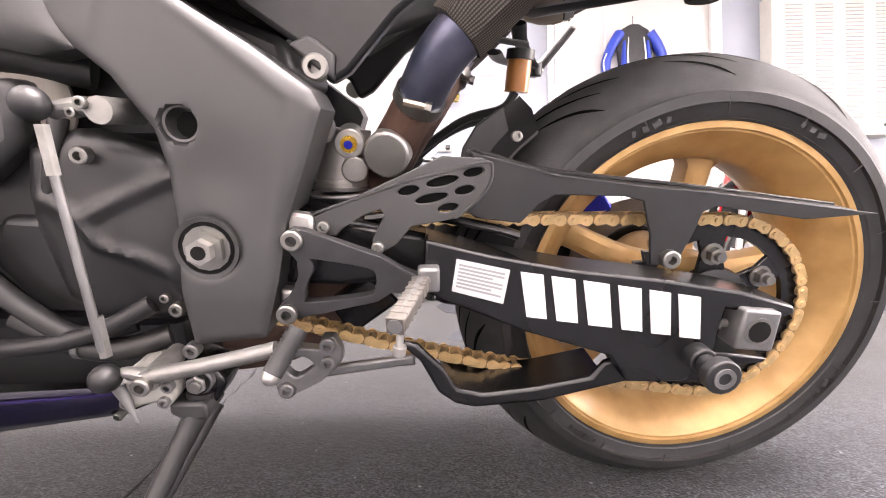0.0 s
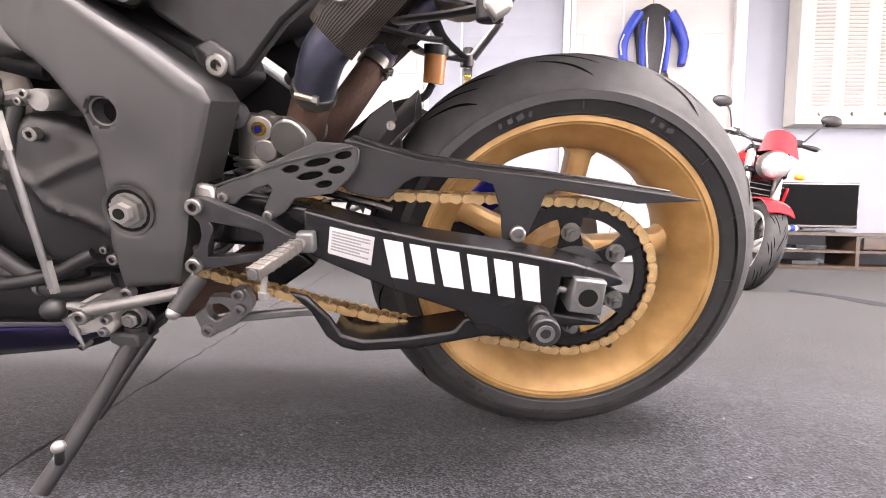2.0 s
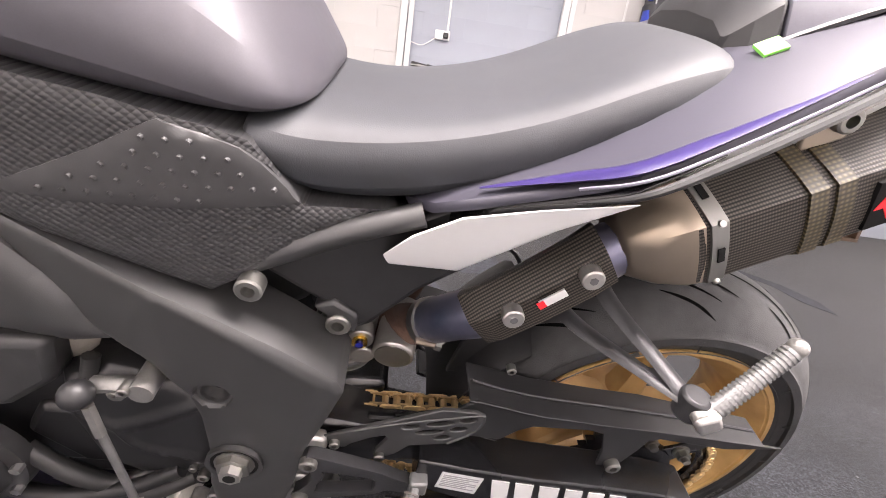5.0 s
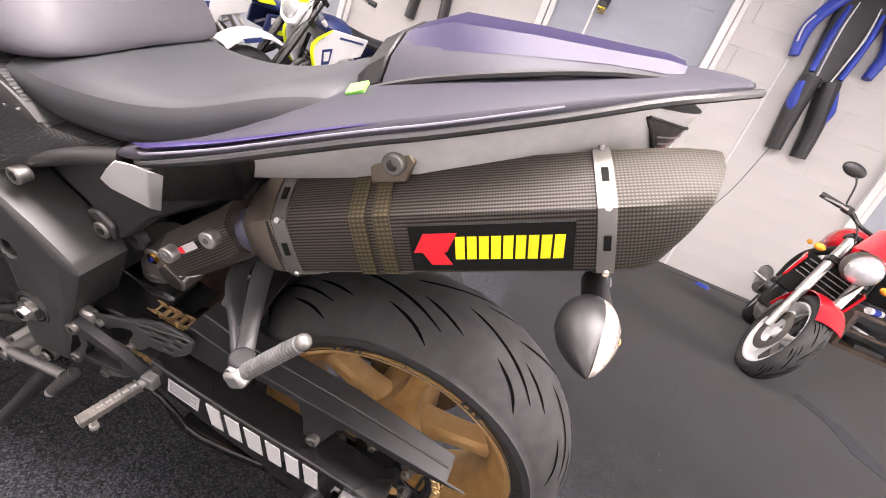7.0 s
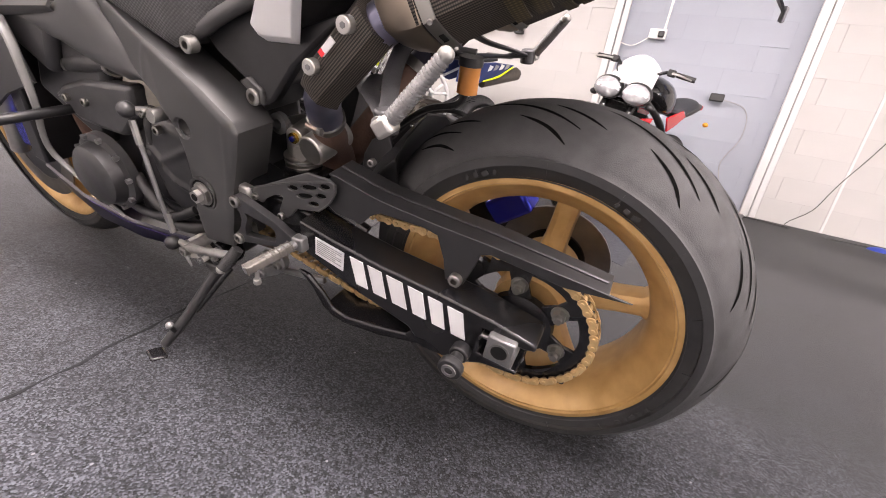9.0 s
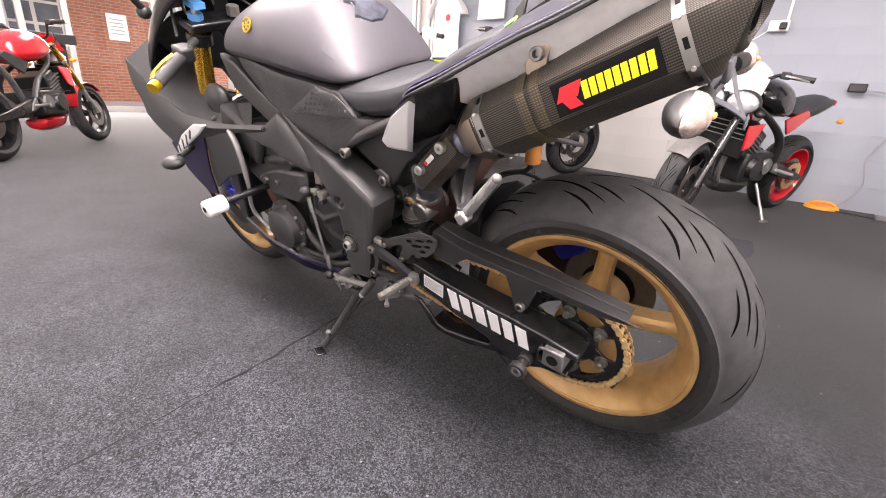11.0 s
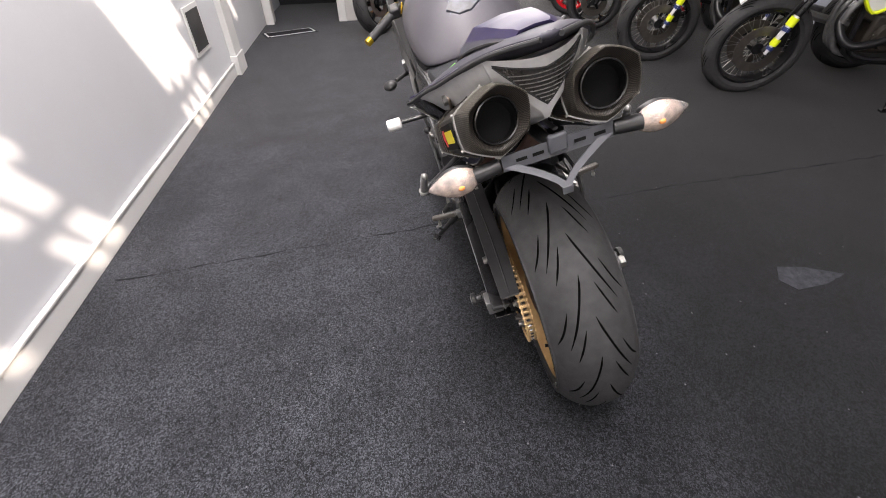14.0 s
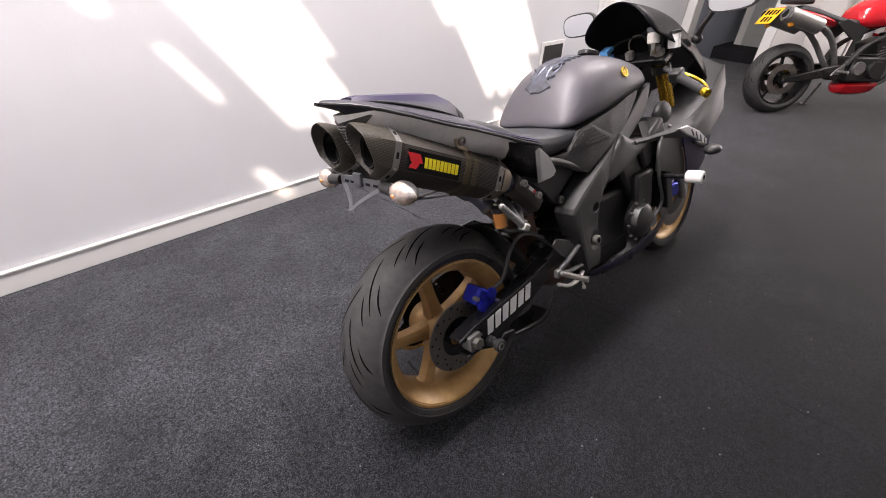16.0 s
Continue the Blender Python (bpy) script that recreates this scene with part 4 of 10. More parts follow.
for k in range(n_links):
    a, b = k * pitch, (k + 1) * pitch
    p, q = Vector((np.interp(a, cum, xs), np.interp(a, cum, zs))), Vector((np.interp(b % cum[-1], cum, xs), np.interp(b % cum[-1], cum, zs)))
    m = (p + q) / 2
    ob = bpy.data.objects.new("chain_link", LINKS[k % 2])
    scene.collection.objects.link(ob)
    ob.parent = chain
    ob.matrix_local = Matrix.Translation((m.x, CH_Y, m.y)) @ Matrix.Rotation(-math.atan2(q.y - p.y, q.x - p.x), 4, "Y")

# -- swingarm
ARM_REAR = [(0.365, 0.436), (0.300, 0.419), (0.211, 0.401), (0.105, 0.387), (0.020, 0.372), (-0.044, 0.354), (-0.047, 0.344), (-0.030, 0.340), (0.034, 0.352), (0.040, 0.300), (-0.026, 0.290), (-0.024, 0.284), (0.030, 0.281), (0.072, 0.262), (0.136, 0.264), (0.160, 0.298), (0.256, 0.330), (0.332, 0.363), (0.368, 0.380)]
swingarm = part("swingarm", plate(ARM_REAR, 0.132, 0.190), BLACK_SATIN, bike, "black alloy swingarm with white lettering blocks", bevel=0.006)
part("right_arm", plate([(x, z) for x, z in ARM_REAR], -0.162, -0.112), BLACK_SATIN, swingarm, bevel=0.006)
part("pivot_beam", plate([(0.355, 0.432), (0.42, 0.446), (0.52, 0.468), (0.60, 0.47), (0.62, 0.42), (0.58, 0.385), (0.46, 0.376), (0.355, 0.384)], 0.085, 0.160), BLACK_SATIN, swingarm, bevel=0.008)
part("pivot_beam", plate([(0.355, 0.432), (0.52, 0.468), (0.60, 0.47), (0.62, 0.42), (0.58, 0.385), (0.355, 0.384)], -0.150, -0.085), BLACK_SATIN, swingarm, bevel=0.008)
part("cross_beam", box(0.47, 0, 0.425, 0.12, 0.20, 0.075), BLACK_SATIN, swingarm, bevel=0.012)
part("top_rail", tube([(0.43, 0.135, 0.448), (0.37, 0.14, 0.452), (0.29, 0.145, 0.437), (0.26, 0.145, 0.428)], 0.008, 8, flat=0.7), BLACK_SATIN, swingarm)
for s in (1, -1):
    y = 0.150 if s > 0 else -0.142
    lip = [(0.400, 0.318), (0.372, 0.290), (0.352, 0.250), (0.332, 0.234), (0.308, 0.228), (0.228, 0.234), (0.155, 0.251), (0.090, 0.266), (0.120, 0.290), (0.159, 0.284), (0.173, 0.264), (0.240, 0.252), (0.300, 0.246), (0.330, 0.254), (0.345, 0.280), (0.375, 0.312)]
    part("brace", plate(lip, y + s * 0.018, y + s * 0.028), BLACK_SATIN, swingarm, "black stay below the swingarm", bevel=0.004)
    part("brace_shelf", plate([(0.348, 0.252), (0.330, 0.244), (0.300, 0.238), (0.228, 0.243), (0.155, 0.259), (0.155, 0.264), (0.228, 0.249), (0.300, 0.244), (0.328, 0.250), (0.343, 0.259)], y - s * 0.045, y + s * 0.020), BLACK_SATIN, swingarm, bevel=0.002)
    yo = 0.190 if s > 0 else -0.162
    blk_ = bmesh.new()
    plate([(0.021, 0.356), (-0.021, 0.352), (-0.019, 0.304), (0.026, 0.309)], yo - s * 0.03, yo + s * 0.012, blk_)
    part("axle_block", blk_, ALU_DARK, swingarm, "machined alloy axle block", bevel=0.003)
    # black disc painted in for the shade of the axle bore
    part("axle_bore_shade", rod((0.002, yo + s * 0.0115, 0.330), (0.002, yo + s * 0.0135, 0.330), 0.0125), BLACK_AND_SHADE, swingarm)
    part("axle_nut", hexnut((0.002, yo - s * 0.02, 0.330), (0.002, yo + s * (0.010 if s > 0 else 0.028), 0.330), 0.017), STEEL, swingarm)
    rim_ring = lathe([(0.0125, 0), (0.016, 0), (0.016, 0.002), (0.0125, 0.002)], 24, (0.002, yo + s * 0.011 - (0 if s > 0 else 0.002), 0.330), closed=True)
    part("axle_ring", rim_ring, STEEL, swingarm)
    adj = rod((0.026, yo - s * 0.008, 0.332), (0.052, yo - s * 0.008, 0.335), 0.0045)
    hexnut((0.036, yo - s * 0.008, 0.333), (0.043, yo - s * 0.008, 0.334), 0.009, adj)
    part("adjuster", adj, STEEL, swingarm)
    # paddock stand bobbin
    bob = rod((0.062, yo - s * 0.01, 0.298), (0.062, yo + s * 0.018, 0.298), 0.0155)
    rod((0.062, yo + s * 0.018, 0.298), (0.062, yo + s * 0.036, 0.298), 0.011, bm=bob)
    rod((0.062, yo + s * 0.036, 0.298), (0.062, yo + s * 0.050, 0.298), 0.0195, bm=bob)
    part("bobbin", bob, BLACK_PLASTIC, swingarm, "black paddock stand bobbin", bevel=0.002)
    part("bobbin_bolt", lathe([(0.007, 0.0), (0.0115, 0.0), (0.0115, s * 0.003), (0.007, s * 0.003)], 20, (0.062, yo + s * 0.049, 0.298), closed=True), ALU_DARK, swingarm)

# six white slanted blocks where the maker's name stands, on both arms
for s, y in ((1, 0.1908), (-1, -0.1628)):
    x, zt = 0.266, 0.3985
    for k in range(6):
        w = (0.034, 0.036, 0.040, 0.036, 0.034, 0.036)[k] * 0.915
        sl = -0.118
        z1 = 0.4005 + (0.266 - x) * (-0.165)
        bm = bmesh.new()
        h = 0.050
        poly = [(x, z1), (x - w * 0.78, z1 - w * 0.165 * 0.78), (x - w, z1 - w * 0.165 - h * 0.985), (x - w * 0.22 - 0.002, z1 - w * 0.04 - h)]
        plate(poly, y - s * 0.001, y + s * 0.0006, bm)
        part("letter_block", bm, WHITE_PAINT, swingarm)
        x -= w + 0.0018
part("warning_label", plate([(0.333, 0.4155), (0.277, 0.4025), (0.283, 0.3645), (0.338, 0.3805)], 0.1899, 0.1906), STICKER, swingarm, "silver warning label with fine print")
for k in range(7):
    u = 0.12 + 0.11 * k
    a0, b0 = Vector((0.333, 0.4155)).lerp(Vector((0.338, 0.3805)), u), Vector((0.277, 0.4025)).lerp(Vector((0.283, 0.3645)), u)
    a, b = a0.lerp(b0, 0.06), a0.lerp(b0, 0.92 - 0.2 * (k % 3 == 2))
    part("print_line", plate([(a.x, a.y), (b.x, b.y), (b.x, b.y - 0.0022), (a.x, a.y - 0.0022)], 0.1905, 0.1909), PRINT_AND_SHADE_GREY, swingarm)

# -- chain guard with slotted heel plate
guard = part("chain_guard", plate([(0.305, 0.519), (0.225, 0.497), (0.125, 0.484), (0.060, 0.478), (-0.145, 0.452), (-0.060, 0.446), (0.045, 0.462), (0.060, 0.456), (0.066, 0.436), (0.082, 0.396), (0.112, 0.396), (0.116, 0.43), (0.128, 0.468), (0.150, 0.474), (0.225, 0.476), (0.243, 0.466), (0.262, 0.446), (0.31, 0.452), (0.335, 0.47), (0.325, 0.505)], 0.158, 0.1625), BLACK_PLASTIC, bike, "black plastic chain guard", bevel=0.0012)
gl = []
for x, z in ((0.315, 0.520), (0.225, 0.4975), (0.125, 0.4845), (0.060, 0.4785), (-0.115, 0.4565)):
    w = 0.058 if x > 0 else 0.045
    gl.append([(x, 0.1625, z), (x, 0.1625 - w, z + 0.002), (x, 0.1625 - w, z - 0.002), (x, 0.1625, z - 0.004)])
part("top_ledge", loft(gl), BLACK_PLASTIC, guard, bevel=0.001)
part("ledge_rib", tube([(0.31, 0.135, 0.5225), (0.225, 0.135, 0.500), (0.06, 0.135, 0.481), (-0.11, 0.140, 0.459)], 0.0022, 6), BLACK_PLASTIC, guard)
HEEL = [(0.493, 0.451), (0.435, 0.478), (0.347, 0.518), (0.307, 0.516), (0.295, 0.509), (0.296, 0.495), (0.308, 0.475), (0.332, 0.455), (0.358, 0.450), (0.379, 0.447), (0.395, 0.428), (0.412, 0.418), (0.421, 0.422), (0.419, 0.434), (0.406, 0.459), (0.410, 0.465), (0.428, 0.459), (0.449, 0.446), (0.456, 0.438), (0.468, 0.439), (0.488, 0.447)]
SLOTS = [(0.381, 0.484, 0.011), (0.347, 0.493, 0.0168), (0.315, 0.502, 0.011), (0.358, 0.476, 0.0172), (0.324, 0.484, 0.0105), (0.341, 0.466, 0.011)]
part("heel_plate", pierced(HEEL, [oval(x, z, w, 0.0046, radians(-12)) for x, z, w in SLOTS], 0.171, 0.1765), BLACK_MATT, guard, "black heel plate with six oval slots", bevel=0.001)
# black sheet put behind the slots in place of the shade there
part("slot_shade_sheet", plate([(0.400, 0.492), (0.345, 0.508), (0.306, 0.506), (0.304, 0.492), (0.335, 0.462), (0.385, 0.466)], 0.1655, 0.1685), BLACK_AND_SHADE, guard)
part("heel_rib", tube([(x, 0.1768, z) for x, z in ((0.486, 0.4585), (0.434, 0.4765), (0.383, 0.4935), (0.337, 0.5045), (0.302, 0.5125), (0.2965, 0.504), (0.299, 0.490), (0.311, 0.4735), (0.333, 0.4555))], 0.0016, 6, 3), BLACK_MATT, guard)
bolt(guard, (0.093, 0.160, 0.404), (0.093, 0.173, 0.404), 0.0105)
bolt(guard, (0.262, 0.12, 0.536), (0.262, 0.130, 0.536), 0.006)
hg = []
for a in np.linspace(radians(51), radians(14), 9):
    r = 0.338
    hg.append([(r * math.cos(a) + 0.02, y, 0.32 + r * math.sin(a) - abs(y) ** 2 * 4) for y in (-0.105, -0.07, 0, 0.07, 0.105)] + [(r * math.cos(a) + 0.02, y, 0.324 + r * math.sin(a) - abs(y) ** 2 * 4) for y in (0.105, 0.07, 0, -0.07, -0.105)])
part("hugger", loft(hg), BLACK_PLASTIC, guard, "black plastic rear hugger")
part("hugger_side", plate([(0.33, 0.46), (0.316, 0.522), (0.300, 0.548), (0.268, 0.570), (0.255, 0.53), (0.25, 0.47)], 0.062, 0.070), BLACK_PLASTIC, guard, bevel=0.002)

# -- frame: beam and pivot plate on each side
FRAME = [(0.467, 0.578), (0.459, 0.562), (0.478, 0.51), (0.500, 0.455), (0.512, 0.397), (0.530, 0.337), (0.602, 0.331), (0.607, 0.39), (0.602, 0.46), (0.603, 0.509), (0.609, 0.545), (0.640, 0.590), (0.70, 0.640), (0.80, 0.690), (0.93, 0.745), (1.03, 0.790), (1.06, 0.880), (0.98, 0.862), (0.87, 0.800), (0.752, 0.748), (0.66, 0.700), (0.594, 0.664), (0.52, 0.617)]


# raised lines pressed into the beam: along its shoulder, across it, and down the pivot plate
RIDGES = [[(0.88, 0.805), (0.75, 0.745), (0.66, 0.700), (0.618, 0.676), (0.549, 0.624), (0.486, 0.572), (0.500, 0.500), (0.520, 0.420)], [(0.618, 0.676), (0.640, 0.648), (0.655, 0.612)]]


def frame_face(p, d):
    """The beam tapers inwards from the pivot to the steering head; its rim is rounded and its ridges are pressed outwards."""
    y = 0.1930 + 0.004 * (1.0 - math.exp(-d / 0.0036))
    near = min(far_from(p, line) for line in RIDGES)
    y += 0.0010 * math.exp(-(near / 0.0050) ** 2)
    y -= 0.060 * max(0.0, (p.x - 0.62) / 0.44)
    y += 0.006 * max(0.0, min(1.0, (0.46 - p.y) / 0.08))
    # the face over the shoulder leans in, and the plate below it is hollow towards the hole
    over = (p.y - 0.624) - (p.x - 0.549) * 0.75
    if over > 0:
        y -= 0.10 * min(over, 0.05)
    y -= 0.004 * math.exp(-((p - Vector((0.560, 0.500))).length / 0.035) ** 2)
    y -= 0.026 * math.exp(-((p - Vector((0.586, 0.548))).length / 0.0150) ** 8)
    y -= 0.006 * math.exp(-((p - Vector((0.576, 0.433))).length / 0.029) ** 6)
    return y


def frame_side(side):
    bm = relief(FRAME, 0.120, frame_face, 0.0038)
    return bm if side > 0 else flipped(bm)


fr = part("frame", frame_side(1), BLACK_MATT, bike, "matt black twin-beam frame", 40)
part("frame_beam", frame_side(-1), BLACK_MATT, fr, "", 40)
part("lug_front", plate([(0.455, 0.59), (0.50, 0.625), (0.478, 0.635), (0.452, 0.617)], 0.12, 0.139), BLACK_MATT, fr, bevel=0.004)
part("frame_hole_ring", lathe([(0.0142, -0.004), (0.0172, -0.004), (0.0166, 0.0012), (0.0142, 0.0006)], 32, (0.585, 0.1915, 0.549), closed=True), BLACK_MATT, fr)
# black discs give the frame hole and pivot recess their shade
part("frame_hole", lathe([(0.0001, 0), (0.0142, 0), (0.0142, 0.0012), (0.0001, 0.0012)], 32, (0.5855, 0.1745, 0.5485)), BLACK_AND_SHADE, fr)
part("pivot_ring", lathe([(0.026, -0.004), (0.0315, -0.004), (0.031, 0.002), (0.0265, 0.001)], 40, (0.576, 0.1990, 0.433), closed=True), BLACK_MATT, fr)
part("pivot_recess_shade", lathe([(0.0001, 0), (0.0265, 0), (0.0265, 0.0012), (0.0001, 0.0012)], 40, (0.576, 0.1975, 0.433)), BLACK_AND_SHADE, fr)
pn_ = hexnut((0.576, 0.19, 0.433), (0.576, 0.207, 0.433), 0.0195)
rod((0.576, 0.195, 0.433), (0.576, 0.2, 0.433), 0.0225, bm=pn_)
part("pivot_nut", pn_, STEEL, fr)
pe = hexnut((0.576, 0.2, 0.433), (0.576, 0.2165, 0.433), 0.0125)
part("pivot_bolt", pe, ALU, fr)
part("pivot_bore_shade", rod((0.576, 0.2165, 0.433), (0.576, 0.2175, 0.433), 0.0068), BLACK_AND_SHADE, fr)
bolt(fr, (0.473, 0.125, 0.604), (0.473, 0.143, 0.604), 0.0135)
bolt(fr, (0.546, 0.165, 0.676), (0.546, 0.182, 0.676), 0.0125)
for s in (-1,):
    bolt(fr, (0.473, -0.125, 0.604), (0.473, -0.143, 0.604), 0.0125)
    bolt(fr, (0.576, -0.195, 0.433), (0.576, -0.212, 0.433), 0.018)

# -- subframe panel under the seat
sub_poly = [(0.462, 0.588), (0.475, 0.615), (0.545, 0.662), (0.560, 0.685), (0.50, 0.742), (0.40, 0.742), (0.34, 0.775), (0.22, 0.80), (0.235, 0.765), (0.33, 0.70), (0.39, 0.655), (0.44, 0.60)]
subf = part("subframe_cover", plate(sub_poly, 0.105, 0.132), BLACK_PLASTIC, bike, "black subframe side cover", bevel=0.006)
part("right_cover", plate(sub_poly, -0.132, -0.105), BLACK_PLASTIC, subf, bevel=0.006)
part("tray", box(0.36, 0, 0.71, 0.34, 0.20, 0.03, Matrix.Rotation(radians(18), 4, "Y")), BLACK_PLASTIC, subf, bevel=0.005)
for s in (1, -1):
    part("rail", tube([(0.555, s * 0.155, 0.688), (0.47, s * 0.15, 0.727), (0.40, s * 0.145, 0.752)], 0.012, 10), BLACK_MATT, subf)
    part("tail_rail", tube([(0.45, s * 0.10, 0.66), (0.32, s * 0.105, 0.735), (0.15, s * 0.10, 0.85), (0.0, s * 0.07, 0.93)], 0.013, 8), BLACK_MATT, subf)
    side_hull = bmesh.new()
    for x, y, z in ((0.266, 0.227, 0.832), (0.368, 0.148, 0.704), (0.255, 0.122, 0.745), (0.190, 0.196, 0.858), (0.390, 0.105, 0.760), (0.250, 0.100, 0.780), (0.190, 0.110, 0.845), (0.345, 0.182, 0.788)):
        side_hull.verts.new((x, s * y, z))
    bmesh.ops.convex_hull(side_hull, input=side_hull.verts[:])
    part("tail_side", side_hull, BLACK_SATIN, subf, "black inner side of the tail", smooth=20, bevel=0.004)
    face = [(0.428, 0.150, 0.698), (0.434, 0.156, 0.712), (0.410, 0.163, 0.740), (0.372, 0.180, 0.773), (0.320, 0.205, 0.800), (0.264, 0.233, 0.827), (0.300, 0.204, 0.785), (0.362, 0.155, 0.701)]
    wp = loft([[(x, s * y, z) for x, y, z in face], [(x - 0.003, s * (y - 0.014), z - 0.010) for x, y, z in face]])
    part("white_panel", wp, WHITE_PAINT, subf, "white wedge panel below the seat", bevel=0.002)

# -- seat
SEAT_SEC = [
    (0.552, [(0, 0.806), (0.110, 0.804), (0.156, 0.806), (0.150, 0.817), (0.08, 0.822), (0, 0.822)]),
    (0.545, [(0, 0.795), (0.120, 0.793), (0.160, 0.798), (0.158, 0.816), (0.09, 0.827), (0, 0.828)]),
    (0.530, [(0, 0.772), (0.120, 0.771), (0.158, 0.782), (0.157, 0.815), (0.10, 0.832), (0, 0.834)]),
    (0.508, [(0, 0.748), (0.118, 0.748), (0.152, 0.760), (0.153, 0.812), (0.10, 0.826), (0, 0.829)]),
    (0.450, [(0, 0.742), (0.115, 0.744), (0.148, 0.763), (0.146, 0.815), (0.097, 0.822), (0, 0.826)]),
    (0.380, [(0, 0.752), (0.118, 0.756), (0.149, 0.776), (0.143, 0.828), (0.097, 0.829), (0, 0.832)]),
    (0.300, [(0, 0.785), (0.124, 0.788), (0.151, 0.806), (0.141, 0.855), (0.097, 0.855), (0, 0.857)]),
    (0.235, [(0, 0.822), (0.122, 0.826), (0.149, 0.844), (0.137, 0.890), (0.097, 0.892), (0, 0.893)]),
    (0.185, [(0, 0.854), (0.112, 0.856), (0.140, 0.868), (0.130, 0.906), (0.092, 0.918), (0, 0.919)]),
    (0.160, [(0, 0.872), (0.105, 0.874), (0.128, 0.882), (0.120, 0.909), (0.086, 0.920), (0, 0.921)]),
    (0.152, [(0, 0.884), (0.095, 0.884), (0.112, 0.890), (0.106, 0.905), (0.08, 0.914), (0, 0.915)]),
]
part("seat", half_loft(SEAT_SEC), SEAT, bike, "black vinyl rider seat", sub=2)
part("green_sticker", box(0.137, 0.110, 0.9240, 0.020, 0.016, 0.003, Matrix.Rotation(radians(28), 4, "Y") @ Matrix.Rotation(radians(-22), 4, "X")), GREEN, bike, "small green sticker")

# -- tank, knee panels and grip pads
TANK_SEC = [
    (0.496, [(0, 0.832), (0.050, 0.829), (0.100, 0.827), (0.090, 0.833), (0.050, 0.838), (0, 0.840)]),
    (0.515, [(0, 0.826), (0.100, 0.824), (0.150, 0.823), (0.136, 0.845), (0.072, 0.870), (0, 0.878)]),
    (0.540, [(0, 0.818), (0.125, 0.818), (0.168, 0.822), (0.154, 0.868), (0.087, 0.908), (0, 0.920)]),
    (0.575, [(0, 0.814), (0.135, 0.818), (0.178, 0.830), (0.162, 0.895), (0.097, 0.952), (0, 0.970)]),
    (0.620, [(0, 0.818), (0.145, 0.824), (0.186, 0.840), (0.170, 0.918), (0.106, 0.986), (0, 1.004)]),
    (0.680, [(0, 0.826), (0.150, 0.832), (0.190, 0.852), (0.175, 0.936), (0.113, 1.005), (0, 1.020)]),
    (0.760, [(0, 0.838), (0.152, 0.846), (0.190, 0.866), (0.176, 0.946), (0.113, 1.008), (0, 1.024)]),
    (0.840, [(0, 0.850), (0.150, 0.858), (0.185, 0.879), (0.171, 0.950), (0.107, 1.002), (0, 1.018)]),
    (0.920, [(0, 0.862), (0.145, 0.868), (0.175, 0.887), (0.158, 0.944), (0.097, 0.986), (0, 1.004)]),
    (0.980, [(0, 0.870), (0.136, 0.873), (0.162, 0.890), (0.144, 0.936), (0.090, 0.970), (0, 0.988)]),
    (1.030, [(0, 0.876), (0.110, 0.878), (0.136, 0.893), (0.118, 0.926), (0.074, 0.950), (0, 0.966)]),
]
KNEE = [(0.425, 0.750), (0.470, 0.752), (0.502, 0.752), (0.522, 0.782), (0.540, 0.808), (0.57, 0.818), (0.632, 0.832), (0.73, 0.848), (0.82, 0.866), (0.94, 0.874), (0.93, 0.848), (0.83, 0.787), (0.75, 0.747), (0.687, 0.717), (0.63, 0.690), (0.58, 0.668), (0.536, 0.690), (0.48, 0.727)]
GRIP_PAD = [(0.712, 0.757), (0.700, 0.766), (0.644, 0.793), (0.600, 0.818), (0.588, 0.818), (0.545, 0.803), (0.521, 0.780), (0.509, 0.763), (0.512, 0.756), (0.581, 0.752), (0.660, 0.751)]


def knee_y(x):
    """How far out the knee panel stands."""
    return float(np.interp(x, [0.42, 0.50, 0.58, 0.70, 0.80, 0.93], [0.142, 0.158, 0.176, 0.184, 0.178, 0.150]))


tank = part("fuel_tank", half_loft(TANK_SEC), TANK, bike, "graphite metallic fuel tank with a decorated pad", sub=2)
